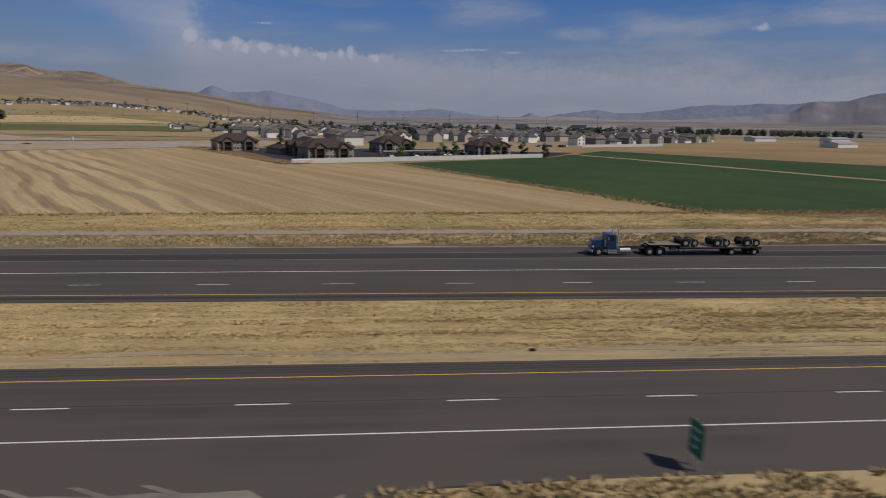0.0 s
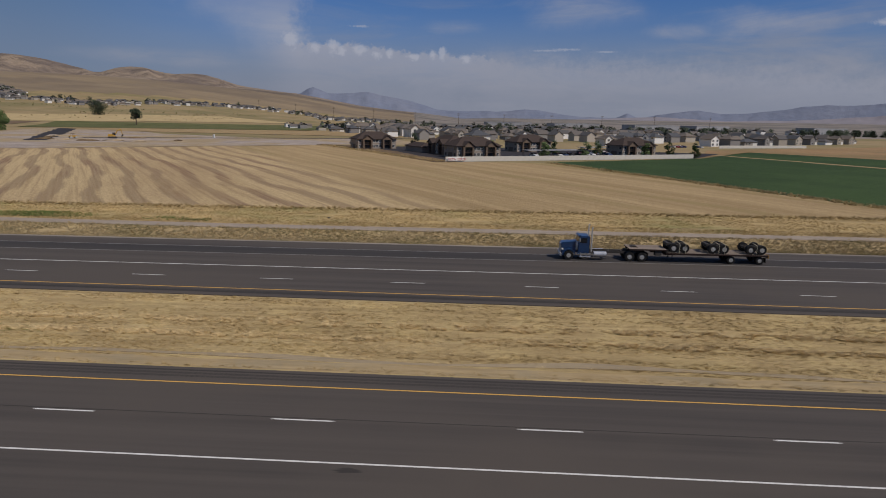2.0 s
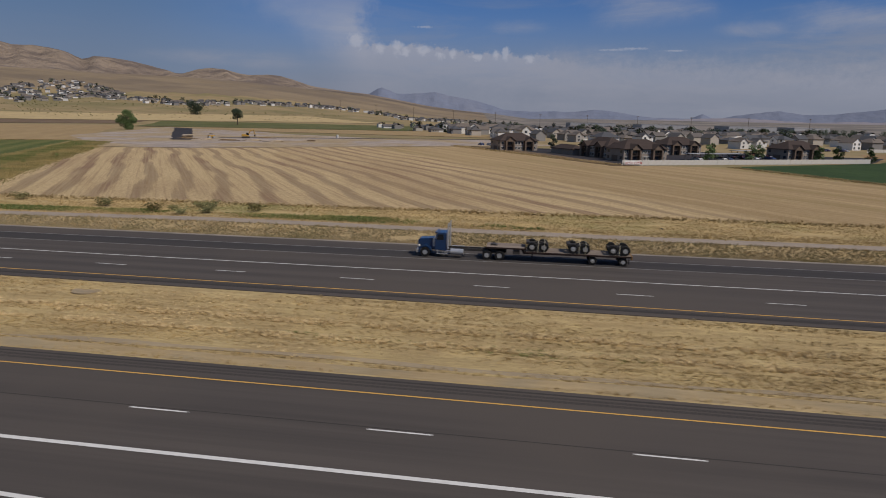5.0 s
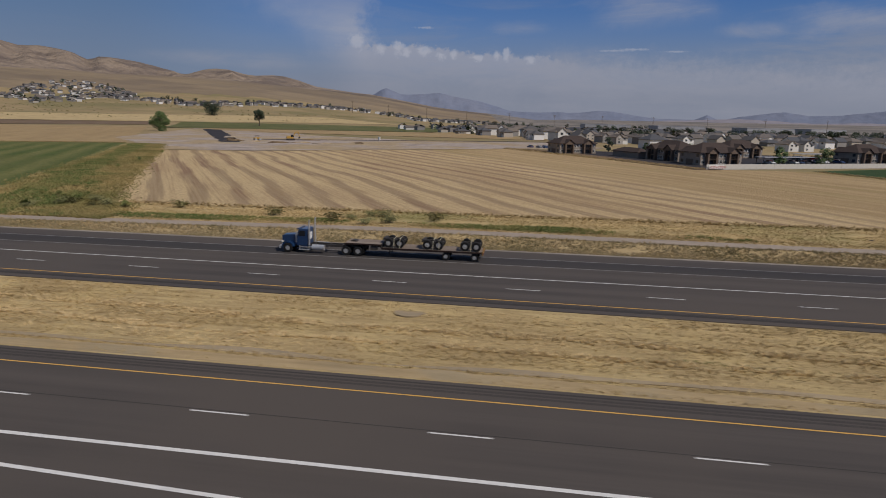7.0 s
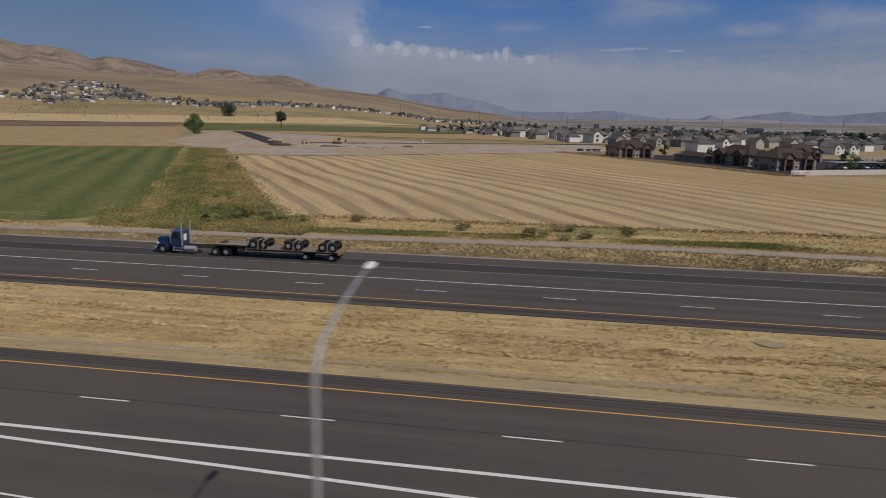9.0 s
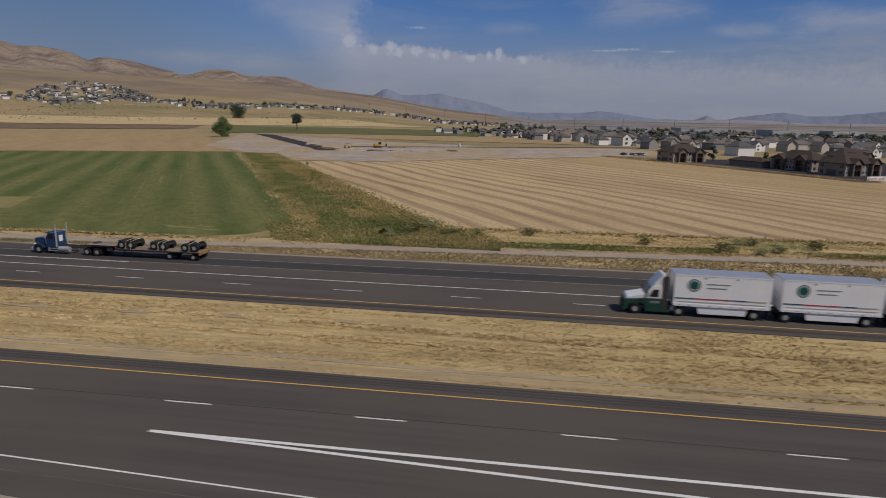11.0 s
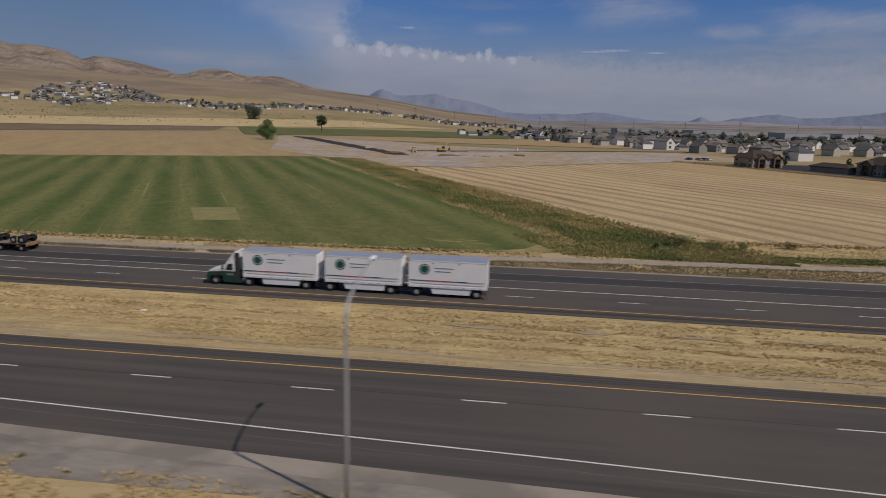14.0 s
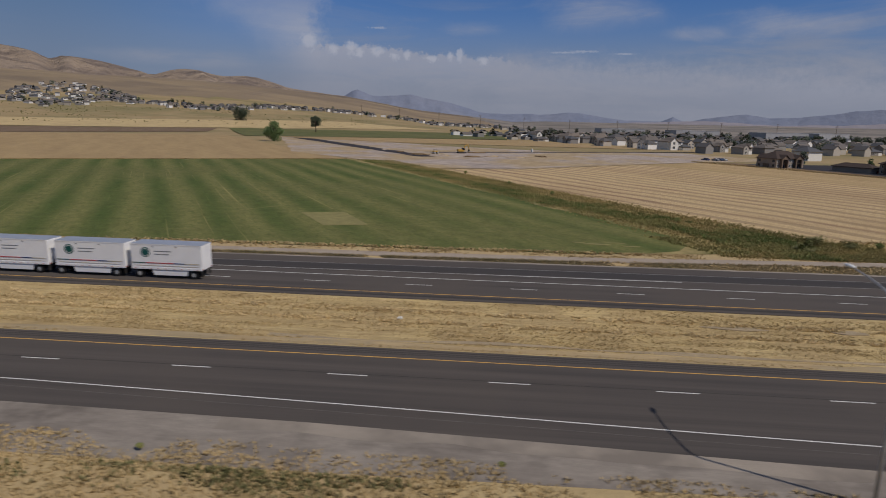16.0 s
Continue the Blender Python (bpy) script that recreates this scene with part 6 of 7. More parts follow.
def car(name, label, paint, key, L=4.7, Wd=1.82, H=1.46, hatch=False, turn=True):
    """A car that drives towards +x: front at x = L."""
    t = thing(name, label, "car")
    R = 0.33
    bm = B()
    low = [(0.05, 0.42), (0.02, 0.72), (0.1, 0.93), (0.75, 1.0), (3.3 * L / 4.7, 0.98), (4.35 * L / 4.7, 0.80), (L - 0.05, 0.62), (L, 0.42), (L - 0.12, 0.24), (L - 0.52, 0.22),
           (L - 0.56, 0.5), (L - 0.75, 0.68), (L - 1.0, 0.68), (L - 1.2, 0.5), (L - 1.24, 0.2), (1.28, 0.2), (1.24, 0.5), (1.04, 0.68), (0.8, 0.68), (0.6, 0.5), (0.56, 0.24), (0.12, 0.24)]
    prism(bm, low, -Wd / 2, Wd / 2, 0.035)
    part("body", bm, M[paint], t, smooth=False)
    tail = 0.35 if hatch else 0.8
    base = [(tail, 0.96), (3.45 * L / 4.7, 0.96), (2.75 * L / 4.7, H - 0.04), (2.2 * L / 4.7, H), (1.45 * L / 4.7, H - 0.05)]
    bm = B()
    lo_w, hi_w = Wd / 2 - 0.08, Wd / 2 - 0.30
    va, vb = [], []
    for x, z in base:
        w = lo_w + (hi_w - lo_w) * (z - 0.96) / (H - 0.96)
        va.append(bm.verts.new((x, -w, z)))
        vb.append(bm.verts.new((x, w, z)))
    bm.faces.new(va)
    bm.faces.new(vb[::-1])
    for i in range(len(va)):
        j = (i + 1) % len(va)
        bm.faces.new((va[j], va[i], vb[i], vb[j]))
    bmesh.ops.recalc_face_normals(bm, faces=list(bm.faces))
    bmesh.ops.bevel(bm, geom=list(bm.edges), offset=0.03, segments=2, affect="EDGES")
    part("cabin", bm, M["glass"], t, "dark glazed cabin")
    bm = B()
    prism(bm, [(1.4 * L / 4.7, H - 0.07), (1.5 * L / 4.7, H - 0.01), (2.2 * L / 4.7, H + 0.03), (2.72 * L / 4.7, H - 0.01), (2.8 * L / 4.7, H - 0.08)], -hi_w - 0.04, hi_w + 0.04, 0.02)
    part("roof_panel", bm, M[paint], t)
    for s in (-1, 1):
        for (xa, za), (xb, zb) in (((tail, 0.97), (1.45 * L / 4.7, H - 0.05)), ((2.05 * L / 4.7, 0.98), (2.1 * L / 4.7, H)), ((3.42 * L / 4.7, 0.97), (2.75 * L / 4.7, H - 0.04))):
            bm = B()
            tube(bm, [(xa, s * (lo_w + 0.01), za), (xb, s * (hi_w + 0.02), zb)], 0.035, 6)
            part("pillar", bm, M[paint], t)
        bm = B()
        prism(bm, [(L - 0.5, 0.62), (L - 0.62, 0.76), (L - 0.2, 0.70), (L - 0.06, 0.60), (L - 0.1, 0.54)], s * (Wd / 2 - 0.36), s * (Wd / 2 + 0.012))
        part("headlight", bm, M["headlight"], t)
        bm = B()
        box(bm, 0.0, s * (Wd / 2 - 0.16) - 0.16, 0.7, 0.22, s * (Wd / 2 - 0.16) + 0.17, 0.88, 0.02)
        part("taillight", bm, M["taillight"], t)
        bm = B()
        box(bm, 3.05 * L / 4.7, s * (Wd / 2 + 0.04) - 0.09, 0.96, 3.22 * L / 4.7, s * (Wd / 2 + 0.04) + 0.09, 1.1, 0.03)
        part("mirror", bm, M[paint], t)
        for x in (2.0, 2.9):
            bm = B()
            box(bm, x * L / 4.7 - 0.1, s * Wd / 2 - 0.01, 0.84, x * L / 4.7 + 0.1, s * Wd / 2 + 0.02, 0.87, 0.004)
            part("door_handle", bm, M["chrome"], t)
    bm = B()
    box(bm, L - 0.1, -0.5, 0.3, L + 0.01, 0.5, 0.5, 0.02)
    part("grille", bm, M["frame"], t)
    for x in (0.92, L - 0.88):
        if turn:
            axle(t, key, x, R, Wd - 0.22, 0.21, M["rim"], False)
        else:
            for s in (-1, 1):
                wheel(t, x, s * (Wd / 2 - 0.11), R, 0.21, M["rim"], s)
    return t


# ---------------------------------------------------------------- things by the road
def street_lamp(x, y, z, first=None, turn=0):
    if first is not None:
        return copy_thing(first, pose(x, y, z, 0, 0, turn))
    t = thing("street_lamp", "tall galvanised davit street lamp with curved arm and white head", "street lamp", "lamps along the ramp")
    bm = B()
    tube(bm, [(0, 0, 0), (0, 0, 0.3)], [0.26, 0.22], 12)
    part("base_plate", bm, M["gravel"], t)
    bm = B()
    pts = [(0, 0, 0.1), (0, 0, 5.0), (0, 0, 10.4), (0, 0.10, 10.85), (0, 0.42, 11.22), (0, 1.1, 11.5), (0, 2.3, 11.82), (0, 3.7, 12.08), (0, 5.0, 12.22)]
    tube(bm, pts, [0.115, 0.10, 0.082, 0.078, 0.072, 0.066, 0.058, 0.05, 0.044], 14)
    part("pole", bm, M["steel"], t, smooth=True)
    bm = B()
    prof = [(0.0, 0.05), (0.18, 0.12), (0.45, 0.15), (0.75, 0.13), (0.95, 0.06)]
    rings = []
    for d, w in prof:
        rings.append([bm.verts.new((w * 1.15 * math.cos(a), 4.93 + d, 12.25 + (w * 0.75 * math.sin(a) if math.sin(a) > 0 else w * 0.3 * math.sin(a)))) for a in (2 * math.pi * k / 12 for k in range(12))])
    for a, b in zip(rings, rings[1:]):
        for k in range(12):
            bm.faces.new((a[k], a[(k + 1) % 12], b[(k + 1) % 12], b[k]))
    bm.faces.new(rings[0])
    bm.faces.new(rings[-1][::-1])
    bmesh.ops.recalc_face_normals(bm, faces=list(bm.faces))
    hd = part("lamp_head", bm, M["lamp_white"], t, "white cobra lamp head", smooth=True)
    bm = B()
    box(bm, -0.12, 5.23, 12.18, 0.12, 5.73, 12.215, 0.01)
    part("lens", bm, M["lens"], hd)
    t.matrix_basis = pose(x, y, z)
    return t


def guide_sign():
    t = thing("road_sign", "green roadside sign on a wooden post seen nearly edge-on", "road sign", at=pose(35.6, -8.0, -0.3, 0, 0, -86))
    bm = B()
    for x in (-0.32, 0.32):
        box(bm, x - 0.04, -0.03, -0.4, x + 0.04, 0.03, 2.75, 0.008)
    part("post", bm, M["steel"], t)
    bm = B()
    box(bm, -0.62, -0.06, 0.95, 0.62, -0.035, 2.7, 0.01)
    plate = part("sign_plate", bm, M["sign_green"], t)
    for k in range(3):
        bm = B()
        box(bm, -0.36, -0.068, 2.25 - k * 0.45, 0.36 - 0.1 * k, -0.061, 2.33 - k * 0.45)
        part("lettering_bar", bm, M["sign_white"], plate)


# ---------------------------------------------------------------- houses
def gable(bm, x0, x1, y0, y1, z, h, over=0.45, thick=0.18, ridge_x=True):
    """Two roof slopes with thickness over a rectangle."""
    if ridge_x:
        ym = (y0 + y1) / 2
        k = h / (ym - y0)
        for s, ye in ((-1, y0 - over), (1, y1 + over)):
            ze = z - over * k
            q = [(x0 - over, ye, ze), (x1 + over, ye, ze), (x1 + over, ym, z + h), (x0 - over, ym, z + h)]
            slab(bm, q, thick)
    else:
        xm = (x0 + x1) / 2
        k = h / (xm - x0)
        for s, xe in ((-1, x0 - over), (1, x1 + over)):
            ze = z - over * k
            q = [(xe, y0 - over, ze), (xe, y1 + over, ze), (xm, y1 + over, z + h), (xm, y0 - over, z + h)]
            slab(bm, q, thick)


def slab(bm, q, thick):
    a = [bm.verts.new(p) for p in q]
    b = [bm.verts.new((p[0], p[1], p[2] + thick)) for p in q]
    bm.faces.new(a)
    bm.faces.new(b[::-1])
    for i in range(len(q)):
        j = (i + 1) % len(q)
        bm.faces.new((a[j], a[i], b[i], b[j]))


def hip(bm, x0, x1, y0, y1, z, h, over=0.6):
    x0, x1, y0, y1 = x0 - over, x1 + over, y0 - over, y1 + over
    w = (y1 - y0) / 2
    v = [bm.verts.new(p) for p in ((x0, y0, z), (x1, y0, z), (x1, y1, z), (x0, y1, z), (x0 + w, y0 + w, z + h), (x1 - w, y0 + w, z + h))]
    u = [bm.verts.new((p.co.x, p.co.y, z - 0.22)) for p in v[:4]]
    for q in ((0, 1, 5, 4), (2, 3, 4, 5)):
        bm.faces.new([v[i] for i in q])
    bm.faces.new((v[1], v[2], v[5]))
    bm.faces.new((v[3], v[0], v[4]))
    for i in range(4):
        j = (i + 1) % 4
        bm.faces.new((u[i], u[j], v[j], v[i]))
    bm.faces.new(u[::-1])


def pent(bm, x0, x1, y0, y1, h, rh):
    """Walls with gable ends at y0 and y1."""
    xm = (x0 + x1) / 2
    a = [bm.verts.new((x, y0, z)) for x, z in ((x0, -0.5), (x1, -0.5), (x1, h), (xm, h + rh), (x0, h))]
    b = [bm.verts.new((x, y1, z)) for x, z in ((x0, -0.5), (x1, -0.5), (x1, h), (xm, h + rh), (x0, h))]
    bm.faces.new(a)
    bm.faces.new(b[::-1])
    for i in range(5):
        j = (i + 1) % 5
        bm.faces.new((a[j], a[i], b[i], b[j]))


def window(parent, x, z, w, h, y, s):
    bm = B()
    for q in ((x - w / 2 - 0.1, z - h / 2 - 0.1, x + w / 2 + 0.1, z - h / 2), (x - w / 2 - 0.1, z + h / 2, x + w / 2 + 0.1, z + h / 2 + 0.1),
              (x - w / 2 - 0.1, z - h / 2, x - w / 2, z + h / 2), (x + w / 2, z - h / 2, x + w / 2 + 0.1, z + h / 2), (x - 0.03, z - h / 2, x + 0.03, z + h / 2)):
        box(bm, q[0], min(y, y + s * 0.08), q[1], q[2], max(y, y + s * 0.08), q[3])
    fr = part("window", bm, M["trim"], parent)
    bm = B()
    box(bm, x - w / 2, min(y, y + s * 0.04), z - h / 2, x + w / 2, max(y, y + s * 0.04), z + h / 2)
    part("pane", bm, M["pane"], fr)


def house(kind):
    labels = ["two-storey pale-sided house with dark gable roof", "single-storey house with grey shingle hip roof", "two-storey house with front gable and garage"]
    t = thing("house", labels[kind], "house", "houses of the estate")
    if kind == 0:
        w, d, h, rh = 7.6, 9.6, 4.9, 2.6
        bm = B()
        pent(bm, -w / 2, w / 2, -d / 2, d / 2, h, rh)
        part("wall", bm, M["siding"], t)
        bm = B()
        gable(bm, -w / 2, w / 2, -d / 2, d / 2, h, rh, ridge_x=False)
        bmesh.ops.recalc_face_normals(bm, faces=list(bm.faces))
        part("roof", bm, M["house_roof"], t)
        for x, z in ((-2.1, 1.4), (2.1, 1.4), (-2.0, 3.8), (2.0, 3.8)):
            window(t, x, z, 1.5, 1.3, -d / 2, -1)
    elif kind == 1:
        w, d, h, rh = 13.5, 9.0, 2.9, 2.2
        bm = B()
        box(bm, -w / 2, -d / 2, -0.5, w / 2, d / 2, h)
        part("wall", bm, M["siding"], t)
        bm = B()
        hip(bm, -w / 2, w / 2, -d / 2, d / 2, h, rh)
        bmesh.ops.recalc_face_normals(bm, faces=list(bm.faces))
        part("roof", bm, M["house_roof"], t)
        bm = B()
        box(bm, 1.8, -d / 2 - 0.06, 0, 6.4, -d / 2 + 0.02, 2.2)
        part("garage_door", bm, M["trim"], t)
        for x in (-4.6, -1.8):
            window(t, x, 1.6, 1.7, 1.3, -d / 2, -1)
    else:
        w, d, h, rh = 11.0, 9.0, 4.9, 1.6
        bm = B()
        box(bm, -w / 2, -d / 2, -0.5, w / 2, d / 2, h)
        pent(bm, -w / 2 + 0.3, 0.2, -d / 2 - 1.6, 0, h, 2.2)
        bmesh.ops.recalc_face_normals(bm, faces=list(bm.faces))
        part("wall", bm, M["siding"], t)
        bm = B()
        hip(bm, -w / 2, w / 2, -d / 2, d / 2, h, rh + 1.0)
        gable(bm, -w / 2 + 0.3, 0.2, -d / 2 - 1.6, 0, h, 2.2, ridge_x=False)
        bmesh.ops.recalc_face_normals(bm, faces=list(bm.faces))
        part("roof", bm, M["house_roof"], t)
        bm = B()
        box(bm, 0.9, -d / 2 - 0.06, 0, 5.4, -d / 2 + 0.02, 2.3)
        part("garage_door", bm, M["trim"], t)
        for x, z, y in ((-2.8, 1.5, -d / 2 - 1.6), (-2.8, 3.9, -d / 2 - 1.6), (3.0, 3.9, -d / 2)):
            window(t, x, z, 1.6, 1.3, y, -1)
    return t


def apartment():
    """Two storeys, hipped brown roof, two gabled bays with stone piers and balconies on each long side."""
    t = thing("apartment_building", "two-storey taupe apartment block with brown hip roof and gabled bays", "apartment building", "apartment blocks")
    L, D, h = 24.0, 13.5, 5.8
    bm = B()
    box(bm, -L / 2, -D / 2, -0.6, L / 2, D / 2, h)
    part("wall", bm, M["stucco"], t)
    bm = B()
    hip(bm, -L / 2, L / 2, -D / 2, D / 2, h, 4.2, 0.8)
    bmesh.ops.recalc_face_normals(bm, faces=list(bm.faces))
    part("roof", bm, M["shingle"], t)
    for s in (-1, 1):
        for xc in (-6.4, 5.9):
            y0, y1 = sorted((s * (D / 2 - 0.2), s * (D / 2 + 1.7)))
            bm = B()
            xa, xb = xc - 2.9, xc + 2.9
            xm = xc
            face = s * (D / 2 + 1.7)
            for q in ((xa, xa + 0.9), (xb - 0.9, xb)):
                box(bm, q[0], y0, -0.5, q[1], y1, h)
            prism(bm, [(xa, h - 0.6), (xb, h - 0.6), (xb, h), (xm, h + 2.0), (xa, h)], y0, y1)
            bay = part("gabled_bay", bm, M["stone"], t, "stone-faced gabled bay")
            bm = B()
            gable(bm, xa, xb, min(y0, s * 2.0), max(y1, s * 2.0), h, 2.1, 0.5, ridge_x=False)
            bmesh.ops.recalc_face_normals(bm, faces=list(bm.faces))
            part("bay_roof", bm, M["shingle"], t)
            bm = B()
            box(bm, xa + 0.9, y0, 2.7, xb - 0.9, y1, 2.9)
            for k in range(14):
                x = xa + 1.0 + k * (xb - xa - 2.0) / 13
                box(bm, x - 0.02, face - 0.03, 2.9, x + 0.02, face + 0.03, 3.85)
            box(bm, xa + 0.9, face - 0.04, 3.85, xb - 0.9, face + 0.04, 3.95)
            part("balcony", bm, M["dark_trim"], t)
            bm = B()
            for z in (0.1, 3.0):
                box(bm, xa + 1.2, s * (D / 2) - 0.05, z, xb - 1.2, s * (D / 2) + 0.05, z + 2.2)
            part("patio_door", bm, M["pane"], bay)
        for x in (-10.6, -2.2, -0.2, 1.8, 10.2):
            for z in (1.6, 4.4):
                window(t, x, z, 1.5, 1.4, s * D / 2, s)
    for s in (-1, 1):
        bm = B()
        x0, x1 = sorted((s * (L / 2 - 0.1), s * (L / 2 + 0.08)))
        box(bm, x0, -2.2, -0.5, x1, 2.2, 2.6)
        part("stone_base", bm, M["stone"], t)
        for y in (-4.8, 4.8):
            for z in (1.6, 4.4):
                bm = B()
                x0, x1 = sorted((s * L / 2, s * (L / 2 + 0.06)))
                box(bm, x0, y - 0.8, z - 0.7, x1, y + 0.8, z + 0.7)
                part("window", bm, M["pane"], t)
    return t


def slope_spot(rng, upper):
    """A direction and distance in the settlement: a long street below the hills, and a cluster above its far end."""
    if upper:
        a = rng.uniform(33.6, 41.8)
        return radians(a), rng.uniform(1560, 1690 + 260 * math.sin(math.pi * (a - 33.6) / 8.2))
    a = rng.uniform(4, 44.5)
    r = pw(a, [(4, 1500), (8, 1380), (10.2, 1370), (12.2, 1560), (16.2, 1640), (20.1, 1590), (23.9, 1550), (26.7, 1475), (29.8, 1430), (30.7, 1500), (33.8, 1540), (36, 1600), (38.8, 1460), (40.6, 1440), (43, 1560), (45, 1560)])
    return radians(a), r + rng.gauss(0, 32)


def estate():
    turn = math.degrees(math.atan2(U.y, U.x))
    ap = apartment()
    spots = [(-53, 283, 0), (-4, 226, 0), (23, 287, 0), (69, 270, 0), (-14, 246, 90)]
    for i, (x, y, r) in enumerate(spots):
        m = pose(x, y, 0.05, 0, 0, turn + r) @ Matrix.Scale(0.82 if i == 0 else 1.0, 4)
        if i == 0:
            ap.matrix_basis = m
        else:
            copy_thing(ap, m)
    # vinyl wall along the lot, one panel a piece
    for name, o, n in (("fence", (-13, 194), 44), ("fence", (150, 380), 30)):
        f = thing(name, "long off-white vinyl fence in panels", "fence", at=pose(o[0], o[1], 0, 0, 0, turn if o[0] < 0 else 28))
        bm = B()
        box(bm, 0.08, -0.03, 0.05, 2.66, 0.03, 1.85, 0.01)
        ob = part("panel", bm, M["vinyl"], f)
        bm = B()
        box(bm, -0.07, -0.07, -0.3, 0.07, 0.07, 1.95, 0.015)
        po = part("post", bm, M["vinyl"], f)
        for k in range(n):
            for src in (ob, po):
                o2 = src if k == 0 else new(src.name.split(".")[0], src.data)
                o2.parent = f
                o2.location = (k * 2.74, 0, 0)
    bn = thing("banner", "white banner with red words on the fence", "banner", at=pose(-12.6, 193.8, 0, 0, 0, turn))
    bm = B()
    box(bm, 0.3, -0.10, 0.45, 6.7, -0.06, 1.7, 0.01)
    part("cloth", bm, M["sign_white"], bn)
    cu = bpy.data.curves.new("lettering", "FONT")
    cu.body, cu.size, cu.extrude = "NOW OPEN", 1.25, 0.01
    cu.materials.append(M["ink_red"])
    tx = new("lettering", cu)
    tx.parent = bn
    tx.matrix_basis = pose(0.45, -0.115, 0.52, 90, 0, 0)
    # covered parking
    cp = thing("carport", "long flat-roofed steel carport over parked cars", "carport", "carports", at=pose(30, 246, 0.1, 0, 0, turn))
    bm = B()
    box(bm, -14, -2.8, 2.5, 14, 2.8, 2.68, 0.02)
    part("roof", bm, M["warehouse"], cp)
    for k in range(8):
        bm = B()
        box(bm, -13.5 + k * 3.85, 1.8, 0, -13.35 + k * 3.85, 1.95, 2.5)
        part("post", bm, M["dark_trim"], cp)
    copy_thing(cp, pose(-6, 256, 0.1, 0, 0, turn))
    copy_thing(cp, pose(60, 290, 0.1, 0, 0, turn))
    gr = thing("garage_block", "long low garage with brown roof", "garage", at=pose(-28, 262, 0, 0, 0, turn + 90))
    bm = B()
    box(bm, -9, -3.4, -0.4, 9, 3.4, 2.6)
    part("wall", bm, M["stucco"], gr)
    bm = B()
    hip(bm, -9, 9, -3.4, 3.4, 2.6, 1.7)
    bmesh.ops.recalc_face_normals(bm, faces=list(bm.faces))
    part("roof", bm, M["shingle"], gr)
    pc = car("parked_car", "parked family car by the apartments", "car_any", "", hatch=True, turn=False)
    rng = random.Random(4)
    first = True
    for o, n in (((-22, 254), 8), ((18, 240), 9), ((42, 256), 8), ((-72, 330), 5), ((50, 286), 6), ((118, 372), 8)):
        for k in range(n):
            p = Vector((*o, 0)) + U * (k * 3.1)
            m = pose(p.x, p.y, 0.13 if o[0] > -60 and o[0] < 100 else 0, 0, 0, turn + 90 + rng.choice((0, 180)))
            if first:
                pc.matrix_basis = m
                first = False
            elif rng.random() < 0.8:
                copy_thing(pc, m)
    # houses in rows
    protos = [house(0), house(1), house(2)]
    used = set()
    rng = random.Random(9)

    placed = [0]
    rest = B()

    def far_house(x, y, r):
        """Walls and roof of one house too far off to tell its parts."""
        bm = B()
        w, d, h = rng.uniform(8, 13), rng.uniform(8, 10), rng.choice((3.0, 4.9))
        box(bm, -w / 2, -d / 2, -0.5, w / 2, d / 2, h)
        gable(bm, -w / 2, w / 2, -d / 2, d / 2, h, 2.3, ridge_x=rng.random() < 0.6)
        bmesh.ops.transform(bm, matrix=pose(x, y, land(x, y), 0, 0, r), verts=list(bm.verts))
        base = [rest.verts.new(v.co) for v in bm.verts]
        bm.verts.index_update()
        for i, f in enumerate(bm.faces):
            nf = rest.faces.new([base[v.index] for v in f.verts])
            nf.material_index = 0 if i < 6 else 1
        bm.free()

    def put(k, x, y, r):
        m = pose(x, y, land(x, y), 0, 0, r)
        if x > 60 and y < 372 + 0.42 * (x - 60):
            return
        placed[0] += 1
        if placed[0] > 296:
            far_house(x, y, r)
            return
        if k in used:
            copy_thing(protos[k], m)
        else:
            used.add(k)
            protos[k].matrix_basis = m

    # white-walled houses that stand clear at the edge of the estate
    white = house(2)
    for ch in white.children:
        if ch.name.startswith("wall"):
            ch.data.materials[0] = M["trim"]
    tagged(white, "white two-storey house with front gable and garage", "house", "houses of the estate")
    white.matrix_basis = pose(-2, 364, 0, 0, 0, turn + 180) @ Matrix.Scale(1.15, 4)
    for x, y, r, k in ((-145, 684, 0, 1.2), (-120, 603, 90, 1.2), (-107, 618, 0, 1.2), (-92, 611, 90, 1.2), (-77, 583, 180, 1.2), (-64, 522, 90, 1.2), (-52, 487, 0, 1.2), (81, 388, 0, 0.8), (92, 394, 0, 0.8)):
        copy_thing(white, pose(x, y, 0, 0, 0, turn + r) @ Matrix.Scale(k, 4))
    for k in range(10):
        put((0, 2, 1, 2, 0)[k % 5], 158 + k * 18, 420 + k * 14, turn + (0, 90, 0)[k % 3])
    for j in range(10):
        for i in range(17):
            if rng.random() < 0.15:
                continue
            a, b = 6 + i * 24 + (8 if j % 2 else 0) + rng.uniform(-3, 3), j * 27 + rng.uniform(-4, 4) - 70 * min(1, i / 8)
            x, y = grid_at((-48, 432), a, b)
            put(rng.choice((0, 0, 1, 2, 2)), x, y, turn + rng.choice((0, 90, 180, 270)))
    for k in range(170):  # on the slope under the hills
        q, r = slope_spot(rng, k % 3 == 0)
        put(rng.choice((0, 1, 1, 2)), EYE0[0] - math.sin(q) * r, EYE0[1] + math.cos(q) * r, rng.uniform(0, 360))
    for j in range(10, 17):
        for i in range(17):
            x, y = grid_at((-48, 432), 6 + i * 24 + rng.uniform(-5, 5), j * 27 + rng.uniform(-5, 5))
            if rng.random() < 0.85:
                put(0, x, y, turn + rng.choice((0, 90)))
